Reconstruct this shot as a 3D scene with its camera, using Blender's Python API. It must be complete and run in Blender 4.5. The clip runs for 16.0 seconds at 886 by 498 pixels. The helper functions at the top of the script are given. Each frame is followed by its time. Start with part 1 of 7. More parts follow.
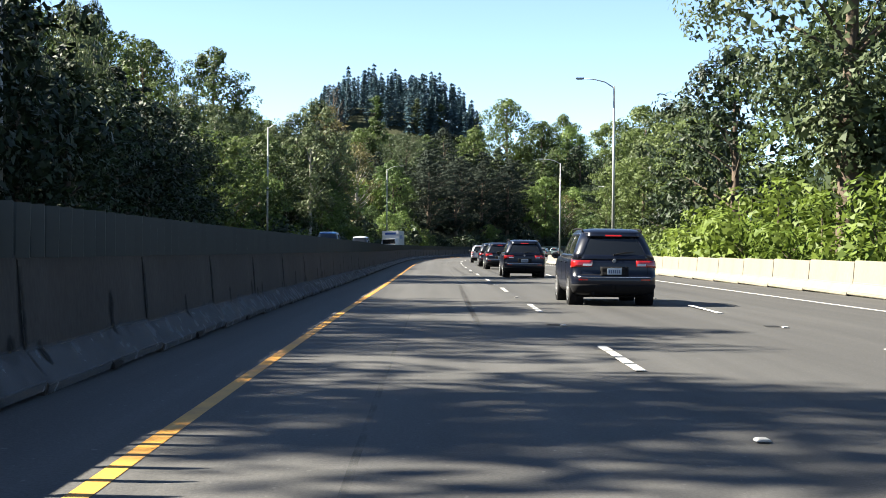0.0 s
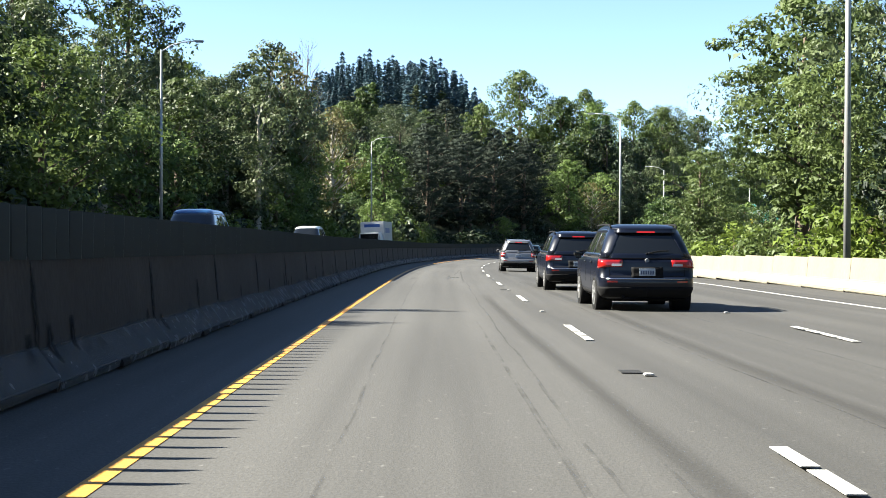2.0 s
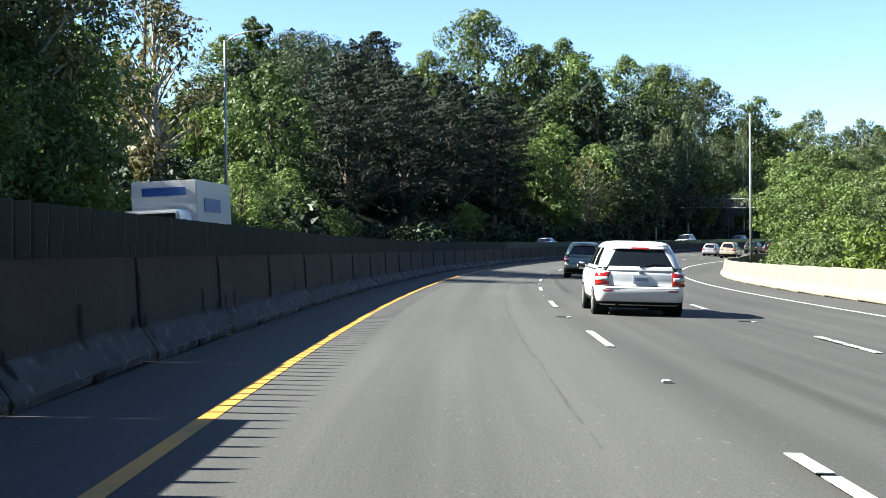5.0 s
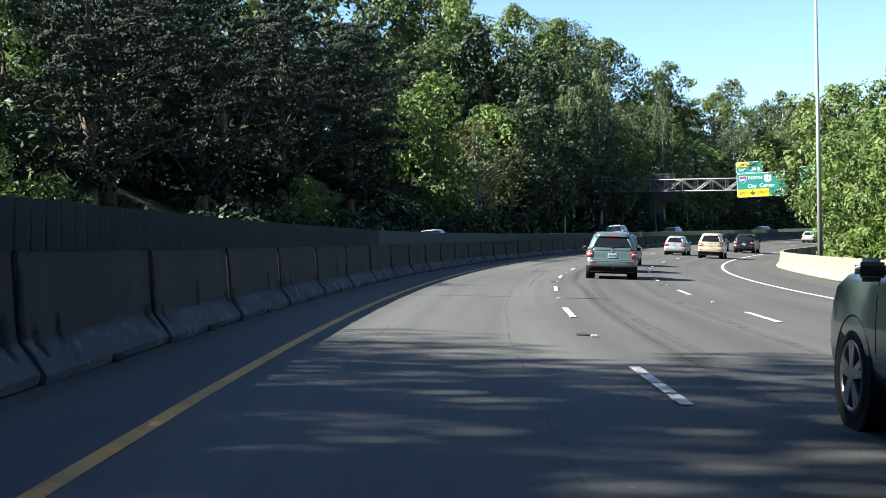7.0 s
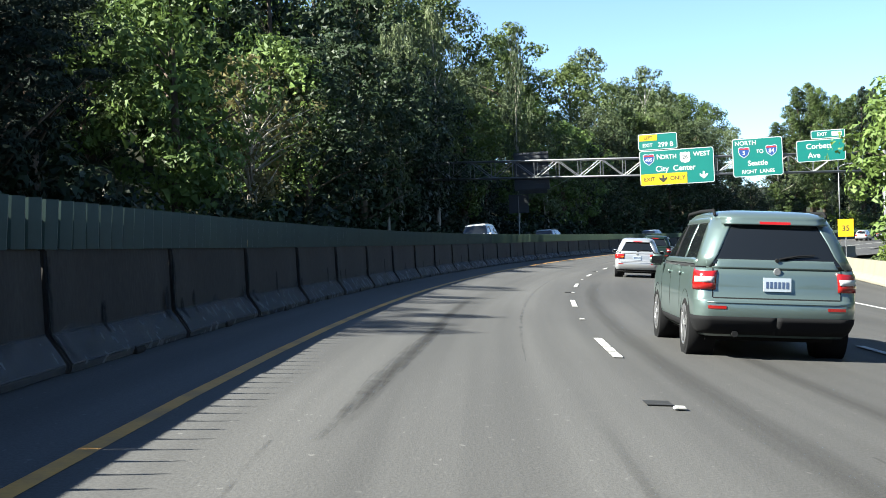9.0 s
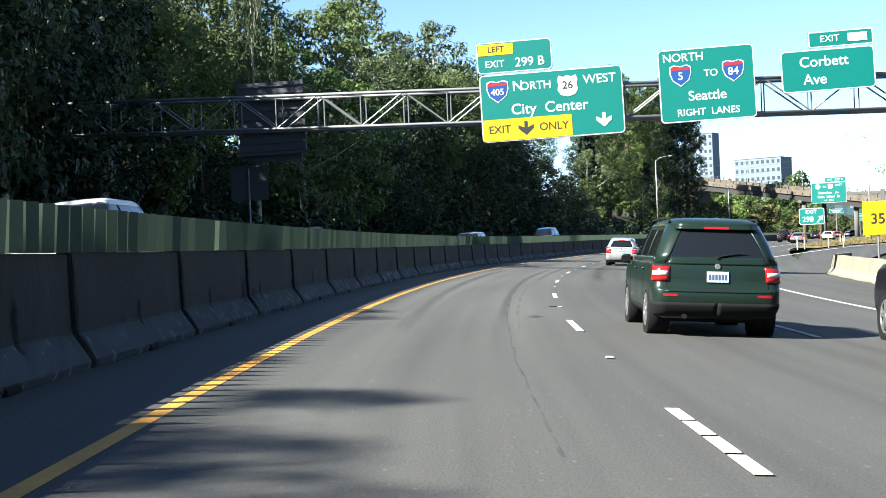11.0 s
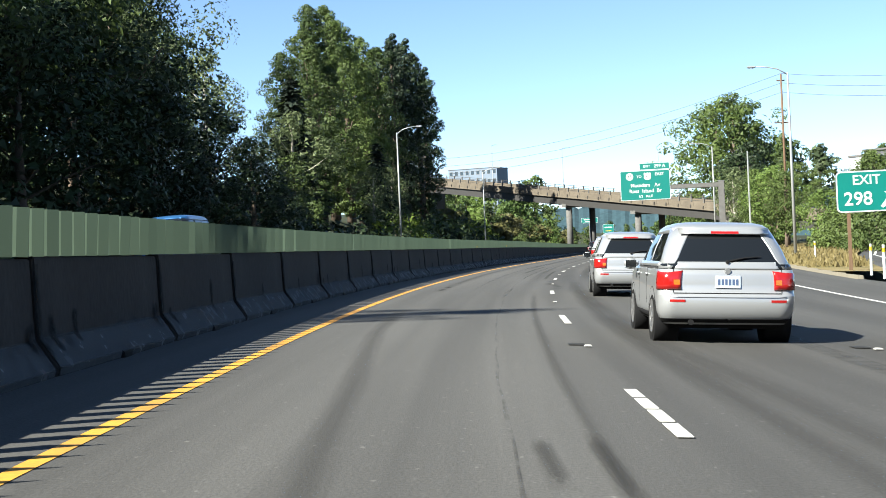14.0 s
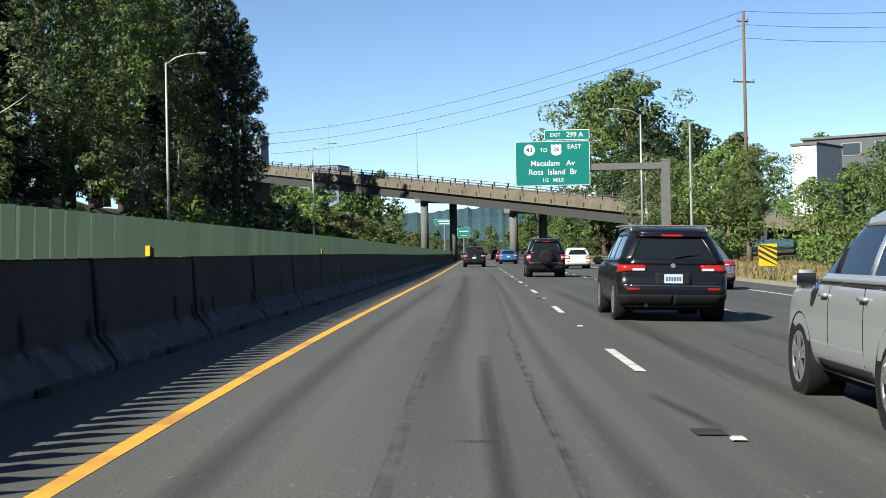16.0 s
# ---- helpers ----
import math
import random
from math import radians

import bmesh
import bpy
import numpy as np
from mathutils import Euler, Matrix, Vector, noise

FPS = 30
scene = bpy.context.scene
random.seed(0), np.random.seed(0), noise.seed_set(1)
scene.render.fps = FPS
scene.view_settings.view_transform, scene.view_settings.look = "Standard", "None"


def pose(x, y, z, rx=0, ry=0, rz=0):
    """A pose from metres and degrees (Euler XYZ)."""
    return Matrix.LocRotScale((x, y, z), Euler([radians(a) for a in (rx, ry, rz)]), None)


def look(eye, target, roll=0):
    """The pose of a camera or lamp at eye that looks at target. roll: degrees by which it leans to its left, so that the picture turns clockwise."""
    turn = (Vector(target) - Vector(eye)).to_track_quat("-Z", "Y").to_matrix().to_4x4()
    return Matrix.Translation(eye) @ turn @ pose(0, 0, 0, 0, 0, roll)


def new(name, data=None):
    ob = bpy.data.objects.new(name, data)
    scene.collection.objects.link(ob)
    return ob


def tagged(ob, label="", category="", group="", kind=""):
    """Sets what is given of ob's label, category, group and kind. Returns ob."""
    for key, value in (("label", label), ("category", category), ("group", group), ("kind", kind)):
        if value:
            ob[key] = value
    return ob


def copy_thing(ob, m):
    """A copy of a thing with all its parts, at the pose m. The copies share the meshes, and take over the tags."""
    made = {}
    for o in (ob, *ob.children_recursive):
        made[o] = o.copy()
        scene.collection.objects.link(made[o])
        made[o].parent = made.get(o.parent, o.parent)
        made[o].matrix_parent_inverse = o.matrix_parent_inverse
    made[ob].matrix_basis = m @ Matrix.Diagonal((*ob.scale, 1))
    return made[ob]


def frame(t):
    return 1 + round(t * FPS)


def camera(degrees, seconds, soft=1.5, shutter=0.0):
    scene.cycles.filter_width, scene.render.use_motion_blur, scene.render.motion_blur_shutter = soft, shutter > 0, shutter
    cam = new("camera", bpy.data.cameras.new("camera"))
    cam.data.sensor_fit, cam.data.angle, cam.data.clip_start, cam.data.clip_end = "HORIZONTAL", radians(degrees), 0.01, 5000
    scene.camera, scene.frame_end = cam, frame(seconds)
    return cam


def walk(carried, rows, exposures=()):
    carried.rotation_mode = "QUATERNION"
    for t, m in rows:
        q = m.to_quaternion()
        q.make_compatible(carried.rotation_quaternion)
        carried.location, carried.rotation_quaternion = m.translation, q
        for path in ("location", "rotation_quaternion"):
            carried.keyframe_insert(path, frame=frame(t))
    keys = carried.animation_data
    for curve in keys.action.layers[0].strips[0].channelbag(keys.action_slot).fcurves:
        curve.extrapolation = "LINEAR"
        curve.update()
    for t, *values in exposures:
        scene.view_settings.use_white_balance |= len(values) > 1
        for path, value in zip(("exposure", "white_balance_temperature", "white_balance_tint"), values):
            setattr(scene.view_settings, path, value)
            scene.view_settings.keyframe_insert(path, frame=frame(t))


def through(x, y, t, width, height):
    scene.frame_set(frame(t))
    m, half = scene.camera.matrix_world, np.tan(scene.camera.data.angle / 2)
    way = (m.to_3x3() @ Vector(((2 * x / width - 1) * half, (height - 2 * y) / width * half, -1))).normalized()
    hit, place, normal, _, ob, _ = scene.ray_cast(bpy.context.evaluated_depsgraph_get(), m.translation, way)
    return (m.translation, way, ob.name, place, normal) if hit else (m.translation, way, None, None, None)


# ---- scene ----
cam = camera(37.16, 16.0, soft=0.9)
PATH = [
    (0, (-0.157, 0.000, 1.173), (-0.124, 2.000, 1.159), 0.43),
    (0.5, (-0.069, 14.236, 1.076), (-0.035, 16.236, 1.062), -0.17),
    (1, (0.103, 28.451, 0.961), (0.135, 30.451, 0.947), -0.10),
    (1.5, (0.344, 42.644, 0.845), (0.375, 44.644, 0.833), -0.08),
    (2, (0.500, 56.819, 0.729), (0.531, 58.818, 0.713), 0.15),
    (2.5, (0.595, 70.998, 0.618), (0.626, 72.998, 0.605), 0.41),
    (3, (0.689, 85.208, 0.518), (0.715, 87.208, 0.509), -0.17),
    (3.5, (0.890, 99.445, 0.430), (0.923, 101.445, 0.421), -0.34),
    (4, (1.203, 113.710, 0.342), (1.257, 115.710, 0.332), -0.41),
    (4.5, (1.666, 127.933, 0.236), (1.752, 129.931, 0.226), -0.48),
    (5, (2.348, 142.039, 0.114), (2.476, 144.034, 0.103), -0.54),
    (5.5, (3.294, 156.021, -0.006), (3.469, 158.014, -0.019), -0.61),
    (6, (4.536, 169.873, -0.116), (4.761, 171.860, -0.130), -0.68),
    (6.5, (6.097, 183.674, -0.215), (6.376, 185.655, -0.231), -1.01),
    (7, (8.192, 197.477, -0.306), (8.533, 199.448, -0.320), -1.19),
    (7.5, (10.725, 211.274, -0.381), (11.142, 213.230, -0.391), -1.63),
    (8, (13.814, 225.027, -0.441), (14.302, 226.967, -0.450), -1.58),
    (8.5, (17.306, 238.709, -0.482), (17.853, 240.633, -0.485), -1.71),
    (9, (21.393, 252.201, -0.516), (22.018, 254.101, -0.520), -1.49),
    (9.5, (26.007, 265.497, -0.537), (26.718, 267.366, -0.538), -1.69),
    (10, (31.217, 278.546, -0.548), (32.017, 280.379, -0.549), -1.90),
    (10.5, (37.018, 291.338, -0.552), (37.900, 293.133, -0.550), -2.11),
    (11, (43.351, 303.888, -0.546), (44.306, 305.645, -0.542), -2.32),
    (11.5, (50.168, 316.195, -0.526), (51.190, 317.914, -0.520), -2.52),
    (12, (57.523, 328.199, -0.498), (58.614, 329.875, -0.493), -2.73),
    (12.5, (65.274, 339.920, -0.458), (66.425, 341.555, -0.454), -2.40),
    (13, (73.484, 351.252, -0.417), (74.696, 352.842, -0.415), -2.86),
    (13.5, (82.098, 362.202, -0.371), (83.369, 363.747, -0.368), -2.72),
    (14, (91.013, 372.842, -0.309), (92.335, 374.343, -0.299), -2.54),
    (14.5, (100.280, 383.225, -0.236), (101.654, 384.679, -0.225), -1.81),
    (15, (110.051, 393.290, -0.161), (111.474, 394.694, -0.149), -1.86),
    (15.5, (120.202, 403.127, -0.089), (121.664, 404.492, -0.079), -1.20),
    (16, (130.631, 412.834, -0.024), (132.124, 414.165, -0.015), -1.16),
]
walk(cam, [(t, look(eye, target, roll)) for t, eye, target, roll in PATH], [(0, 2.76, 6300, 9), (1.5, 2.81, 6250, 8), (3, 2.75, 5900, 6), (7, 2.65, 5850, 6), (11, 2.65, 5800, 6), (13, 2.48, 5900, 6), (14, 2.3, 5950, 6), (15, 2.02, 5950, 5), (16, 1.72, 5850, 4)])

# ---- sky and sun ----
SUN_UP, SUN_BACK = 37.5, -3.0
world = bpy.data.worlds.new("sky")
scene.world = world
world.use_nodes = True
sky = world.node_tree.nodes.new("ShaderNodeTexSky")
sky.sky_type, sky.sun_disc = "NISHITA", False
sky.sun_elevation, sky.sun_rotation = radians(SUN_UP), radians(-90 - SUN_BACK)
sky.air_density, sky.dust_density, sky.ozone_density = 0.62, 0.0, 0.6
world.node_tree.nodes["Background"].inputs[1].default_value = 0.044
world.node_tree.links.new(sky.outputs[0], world.node_tree.nodes["Background"].inputs[0])
sun = new("sun", bpy.data.lights.new("sun", "SUN"))
sun.data.energy, sun.data.angle, sun.data.color = 5.0, radians(0.55), (1.0, 0.917, 0.77)
_ce = math.cos(radians(SUN_UP))
sun.matrix_world = look((-_ce * math.cos(radians(SUN_BACK)) * 50, -_ce * math.sin(radians(SUN_BACK)) * 50, math.sin(radians(SUN_UP)) * 50), (0, 0, 0))

# ---- alignment of the road: bend in 1/km each 20 m, grade in % and bank in degrees each 40 m ----
KNOT_BEND = [-0.71, -0.59, -0.47, 0.22, 0.16, -0.34, -0.33, -0.94, -1.39, -1.62, -1.63, -2.79, -2.82, -2.67, -3.19, -3.37, -2.85, -2.62, -2.56, -2.84, -3.32, -2.30, -2.31, -1.92, -1.58, 0.22, 0.20, 0.00, 0.00, 0.00, 0.00, 0.00, 0.00, 0.00, 0.00]
KNOT_GRADE = [-0.36, -0.82, -0.81, -0.57, -0.91, -0.69, -0.38, -0.15, 0.02, 0.30, 0.37, 0.54, 0.31, -0.02, 0.10, 0.10, 0.10, 0.10]
KNOT_BANK = [0.79, 0.07, 0.21, 0.23, 1.63, 2.02, 2.46, 2.95, 3.36, 3.75, 3.36, 2.91, 1.67, 1.55, 0.80, 0.40, 0.00, 0.00]
SG = np.arange(-140, 1500.1, 2.0)
_k = np.interp(SG, np.arange(-20, 661, 20.0), KNOT_BEND) * 1e-3
_k[SG < -20] = 0
_k[SG > 640] = 0
HD = np.concatenate([[0], np.cumsum((_k[1:] + _k[:-1]))])
I0 = 70
HD = HD - HD[I0]
_m = (HD[1:] + HD[:-1]) / 2
CX, CY = (np.concatenate([[0], np.cumsum(v * 2.0)]) for v in (-np.sin(_m), np.cos(_m)))
GR = np.interp(SG, np.arange(-20, 661, 40.0), KNOT_GRADE) * 1e-2
CZ = np.concatenate([[0], np.cumsum(GR[1:] + GR[:-1])])
CX, CY, CZ = CX - CX[I0], CY - CY[I0], CZ - CZ[I0]
BK = np.radians(np.interp(SG, np.arange(-20, 661, 40.0), KNOT_BANK))


def heading(s):
    return float(np.interp(s, SG, HD))


def bank(s):
    return float(np.interp(s, SG, BK))


def P(s, d, z=0.0):
    """A place s metres along the camera's lane, d to its right, z above the pavement."""
    a, b = heading(s), bank(s)
    o = d * math.cos(b) + z * math.sin(b)
    return Vector((float(np.interp(s, SG, CX)) + math.cos(a) * o, float(np.interp(s, SG, CY)) + math.sin(a) * o,
                   float(np.interp(s, SG, CZ)) - math.sin(b) * d + math.cos(b) * z))


def terrain(s, d):
    """Height of the ground over z = 0 beside the road, for arrays."""
    s, d = np.asarray(s, float), np.asarray(d, float)
    flat = np.interp(s, SG, CZ) - np.sin(np.interp(s, SG, BK)) * np.clip(d, -22, 18)
    top = np.interp(s, [-140, 60, 140, 300, 520, 600, 700, 1500], [9, 9, 14, 16, 14, 7, 5, 3])
    left = np.clip((-d - 22.5) * 0.42, 0, top)
    return flat - 0.12 + left + np.where(d > 30, np.interp(s, [380, 520, 700], [0, 1.5, 1.5]) * np.clip((d - 30) / 25, 0, 1), 0)


def ground_at(s, d):
    p = P(s, d)
    p.z = float(terrain(s, d))
    return p


# ---- materials ----
def nodes_of(name):
    m = bpy.data.materials.new(name)
    m.use_nodes = True
    return m, m.node_tree.nodes, m.node_tree.links, m.node_tree.nodes["Principled BSDF"]


def mat(name, colour, rough=0.6, metal=0.0, vary=0.15, scale=3.0, bump=0.0, fine=40.0, coat=0.0, stretch=(1, 1, 1), stain=None, amount=0.0):
    """Surface with mottling at two scales, a fine relief and, if given, stains."""
    m, n, l, b = nodes_of(name)
    b.inputs["Roughness"].default_value, b.inputs["Metallic"].default_value = rough, metal
    b.inputs["Coat Weight"].default_value = coat
    if rough >= 0.8:
        b.inputs["Specular IOR Level"].default_value = 0.15
    if vary == 0:
        b.inputs["Base Color"].default_value = (*colour, 1)
        return m
    tc, mp = n.new("ShaderNodeTexCoord"), n.new("ShaderNodeMapping")
    mp.inputs["Scale"].default_value = stretch
    l.new(tc.outputs["Object"], mp.inputs[0])
    big, small = n.new("ShaderNodeTexNoise"), n.new("ShaderNodeTexNoise")
    big.inputs["Scale"].default_value, small.inputs["Scale"].default_value = scale, fine
    big.inputs["Detail"].default_value, small.inputs["Detail"].default_value = 5, 3
    l.new(mp.outputs[0], big.inputs[0])
    l.new(mp.outputs[0], small.inputs[0])
    add = n.new("ShaderNodeMath")
    add.operation = "ADD"
    l.new(big.outputs[0], add.inputs[0])
    l.new(small.outputs[0], add.inputs[1])
    ramp = n.new("ShaderNodeMapRange")
    ramp.inputs[1].default_value, ramp.inputs[2].default_value = 0.6, 1.4
    ramp.inputs[3].default_value, ramp.inputs[4].default_value = 1 - vary, 1 + vary
    l.new(add.outputs[0], ramp.inputs[0])
    mul = n.new("ShaderNodeVectorMath")
    mul.operation = "SCALE"
    mul.inputs[0].default_value = colour
    l.new(ramp.outputs[0], mul.inputs["Scale"])
    out = mul.outputs[0]
    if stain:
        st, cr, mx = n.new("ShaderNodeTexNoise"), n.new("ShaderNodeMapRange"), n.new("ShaderNodeMix")
        st.inputs["Scale"].default_value, st.inputs["Detail"].default_value = scale * 0.6, 6
        l.new(mp.outputs[0], st.inputs[0])
        cr.inputs[1].default_value, cr.inputs[2].default_value, cr.inputs[4].default_value = 0.48, 0.68, amount
        l.new(st.outputs[0], cr.inputs[0])
        mx.data_type = "RGBA"
        mx.inputs[7].default_value = (*stain, 1)
        l.new(cr.outputs[0], mx.inputs[0])
        l.new(out, mx.inputs[6])
        out = mx.outputs[2]
    l.new(out, b.inputs["Base Color"])
    if bump:
        bp = n.new("ShaderNodeBump")
        bp.inputs["Strength"].default_value, bp.inputs["Distance"].default_value = bump, 0.01
        l.new(small.outputs[0], bp.inputs["Height"])
        l.new(bp.outputs[0], b.inputs["Normal"])
    return m


def asphalt(name, colour):
    """Worn asphalt: aggregate, patches, and streaks along the lanes (u across, v along, in metres)."""
    m, n, l, b = nodes_of(name)
    uv = n.new("ShaderNodeUVMap")

    def noise_at(sx, sy, detail, rough=0.5):
        mp, t = n.new("ShaderNodeMapping"), n.new("ShaderNodeTexNoise")
        mp.inputs["Scale"].default_value = (sx, sy, 1)
        t.inputs["Scale"].default_value, t.inputs["Detail"].default_value, t.inputs["Roughness"].default_value = 1, detail, rough
        l.new(uv.outputs[0], mp.inputs[0])
        l.new(mp.outputs[0], t.inputs[0])
        return t.outputs[0]

    def rng(src, a, c, lo, hi):
        r = n.new("ShaderNodeMapRange")
        for i, v in enumerate((a, c, lo, hi)):
            r.inputs[i + 1].default_value = v
        l.new(src, r.inputs[0])
        return r.outputs[0]

    def times(a, c):
        q = n.new("ShaderNodeMath")
        q.operation = "MULTIPLY"
        l.new(a, q.inputs[0])
        l.new(c, q.inputs[1])
        return q.outputs[0]

    grain = noise_at(45, 30, 2, 0.7)
    speck = noise_at(9, 5, 2)
    patch = noise_at(0.35, 0.06, 4)
    streak = noise_at(2.2, 0.03, 3)
    wave = n.new("ShaderNodeTexWave")
    wave.wave_type, wave.bands_direction = "BANDS", "X"
    wave.inputs["Scale"].default_value, wave.inputs["Distortion"].default_value = 0.175, 0.6
    wave.inputs["Detail"].default_value, wave.inputs["Detail Scale"].default_value = 2, 0.05
    l.new(uv.outputs[0], wave.inputs[0])
    f = times(rng(grain, 0.25, 0.75, 0.74, 1.27), rng(speck, 0.62, 0.78, 1.0, 1.18))
    f = times(f, rng(patch, 0.3, 0.7, 0.86, 1.12))
    f = times(f, rng(streak, 0.36, 0.62, 0.84, 1.08))
    f = times(f, rng(wave.outputs[0], 0, 1, 0.93, 1.04))
    sep = n.new("ShaderNodeSeparateXYZ")
    l.new(uv.outputs[0], sep.inputs[0])
    f = times(f, rng(sep.outputs[0], 1.7, 2.2, 1.04, 0.86))
    f = times(f, rng(noise_at(14, 7, 1, 0.9), 0.7, 0.76, 1.0, 1.7))
    sc = n.new("ShaderNodeVectorMath")
    sc.operation = "SCALE"
    sc.inputs[0].default_value = colour
    l.new(f, sc.inputs["Scale"])
    l.new(sc.outputs[0], b.inputs["Base Color"])
    b.inputs["Roughness"].default_value = 0.85
    b.inputs["Specular IOR Level"].default_value = 0.25
    bp = n.new("ShaderNodeBump")
    bp.inputs["Strength"].default_value, bp.inputs["Distance"].default_value = 0.35, 0.01
    l.new(grain, bp.inputs["Height"])
    l.new(bp.outputs[0], b.inputs["Normal"])
    return m


def rubber(name, colour):
    """Thin broken rubber film on the asphalt."""
    m, n, l, b = nodes_of(name)
    b.inputs["Base Color"].default_value, b.inputs["Roughness"].default_value = (*colour, 1), 0.75
    tc, t1, t2 = n.new("ShaderNodeUVMap"), n.new("ShaderNodeTexNoise"), n.new("ShaderNodeTexNoise")
    mp = n.new("ShaderNodeMapping")
    mp.inputs["Scale"].default_value = (30, 0.5, 1)
    l.new(tc.outputs[0], mp.inputs[0])
    l.new(mp.outputs[0], t1.inputs[0])
    l.new(tc.outputs[0], t2.inputs[0])
    t1.inputs["Scale"].default_value, t2.inputs["Scale"].default_value = 1.0, 2.5
    ad, r = n.new("ShaderNodeMath"), n.new("ShaderNodeMapRange")
    l.new(t1.outputs[0], ad.inputs[0])
    l.new(t2.outputs[0], ad.inputs[1])
    r.inputs[1].default_value, r.inputs[2].default_value, r.inputs[4].default_value = 0.85, 1.4, 0.4
    l.new(ad.outputs[0], r.inputs[0])
    tr, ms = n.new("ShaderNodeBsdfTransparent"), n.new("ShaderNodeMixShader")
    l.new(r.outputs[0], ms.inputs[0])
    l.new(tr.outputs[0], ms.inputs[1])
    l.new(b.outputs[0], ms.inputs[2])
    l.new(ms.outputs[0], n["Material Output"].inputs[0])
    return m


def film(name, colour, amount, fine=6.0, along=False):
    """Dirt or scour lying thinly on concrete; the u of its map runs from 0 in the middle to 1 at the ragged edge."""
    m, n, l, b = nodes_of(name)
    b.inputs["Roughness"].default_value, b.inputs["Specular IOR Level"].default_value = 0.9, 0.15
    geo, t1, uv, sp = n.new("ShaderNodeNewGeometry"), n.new("ShaderNodeTexNoise"), n.new("ShaderNodeUVMap"), n.new("ShaderNodeSeparateXYZ")
    t1.inputs["Scale"].default_value, t1.inputs["Detail"].default_value = fine, 6
    if along:
        mp = n.new("ShaderNodeMapping")
        mp.inputs["Scale"].default_value = (1.0, 0.12, 1.0)
        l.new(uv.outputs[0], mp.inputs[0])
        l.new(mp.outputs[0], t1.inputs[0])
    else:
        l.new(geo.outputs["Position"], t1.inputs[0])
    l.new(uv.outputs[0], sp.inputs[0])
    tone, sc = n.new("ShaderNodeMapRange"), n.new("ShaderNodeVectorMath")
    tone.inputs[1].default_value, tone.inputs[2].default_value, tone.inputs[3].default_value, tone.inputs[4].default_value = 0.3, 0.7, 0.6, 1.3
    l.new(t1.outputs[0], tone.inputs[0])
    sc.operation = "SCALE"
    sc.inputs[0].default_value = colour
    l.new(tone.outputs[0], sc.inputs["Scale"])
    l.new(sc.outputs[0], b.inputs["Base Color"])
    ad, r = n.new("ShaderNodeMath"), n.new("ShaderNodeMapRange")
    ad.operation = "SUBTRACT"
    l.new(t1.outputs[0], ad.inputs[0])
    l.new(sp.outputs[0], ad.inputs[1])
    r.inputs[1].default_value, r.inputs[2].default_value, r.inputs[4].default_value = -0.5, 0.35, amount
    l.new(ad.outputs[0], r.inputs[0])
    tr, ms = n.new("ShaderNodeBsdfTransparent"), n.new("ShaderNodeMixShader")
    l.new(r.outputs[0], ms.inputs[0])
    l.new(tr.outputs[0], ms.inputs[1])
    l.new(b.outputs[0], ms.inputs[2])
    l.new(ms.outputs[0], n["Material Output"].inputs[0])
    return m


def leaf_mat(name, dark, light, through=0.3, rough=0.55):
    """Leaves: each one its own tone, thin enough that light comes through."""
    m, n, l, b = nodes_of(name)
    geo, ob, mx = n.new("ShaderNodeNewGeometry"), n.new("ShaderNodeObjectInfo"), n.new("ShaderNodeMix")
    ns = n.new("ShaderNodeTexNoise")
    ns.inputs["Scale"].default_value = 0.35
    l.new(geo.outputs["Position"], ns.inputs[0])
    a1, a2 = n.new("ShaderNodeMath"), n.new("ShaderNodeMath")
    a1.operation, a2.operation = "MULTIPLY_ADD", "MULTIPLY_ADD"
    l.new(geo.outputs["Random Per Island"], a1.inputs[0])
    a1.inputs[1].default_value = 0.32
    l.new(ns.outputs[0], a1.inputs[2])
    l.new(ob.outputs["Random"], a2.inputs[0])
    a2.inputs[1].default_value = 0.5
    l.new(a1.outputs[0], a2.inputs[2])
    r = n.new("ShaderNodeMapRange")
    r.inputs[1].default_value, r.inputs[2].default_value = 0.4, 1.35
    l.new(a2.outputs[0], r.inputs[0])
    mx.data_type = "RGBA"
    mx.inputs[6].default_value, mx.inputs[7].default_value = (*dark, 1), (*light, 1)
    l.new(r.outputs[0], mx.inputs[0])
    l.new(mx.outputs[2], b.inputs["Base Color"])
    b.inputs["Roughness"].default_value = rough
    b.inputs["Specular IOR Level"].default_value = 0.2
    tr, ms = n.new("ShaderNodeBsdfTranslucent"), n.new("ShaderNodeMixShader")
    l.new(mx.outputs[2], tr.inputs[0])
    ms.inputs[0].default_value = through
    l.new(b.outputs[0], ms.inputs[1])
    l.new(tr.outputs[0], ms.inputs[2])
    l.new(ms.outputs[0], n["Material Output"].inputs[0])
    return m


M_ASPHALT = asphalt("asphalt", (0.04797, 0.04637, 0.04317))
M_GROUND = mat("undergrowth soil", (0.02239, 0.0243, 0.01151), 0.95, vary=0.4, scale=0.08, fine=1.5, bump=0.4, stain=(0.01407, 0.02239, 0.007675), amount=0.8)
# base tone lowered to stand for deep shade on the road side; stains on top
M_CONC = mat("weathered barrier concrete toned dark for shade", (0.032, 0.029, 0.0262), 0.9, vary=0.36, scale=1.3, fine=18, bump=0.3, stain=(0.0225, 0.0185, 0.0155), amount=0.6, stretch=(1, 1, 0.5))
M_CONCB = mat("pale scoured concrete", (0.08315, 0.08187, 0.07867), 0.9, vary=0.3, scale=2, fine=22, bump=0.3, stain=(0.08954, 0.08315, 0.07675), amount=0.6)
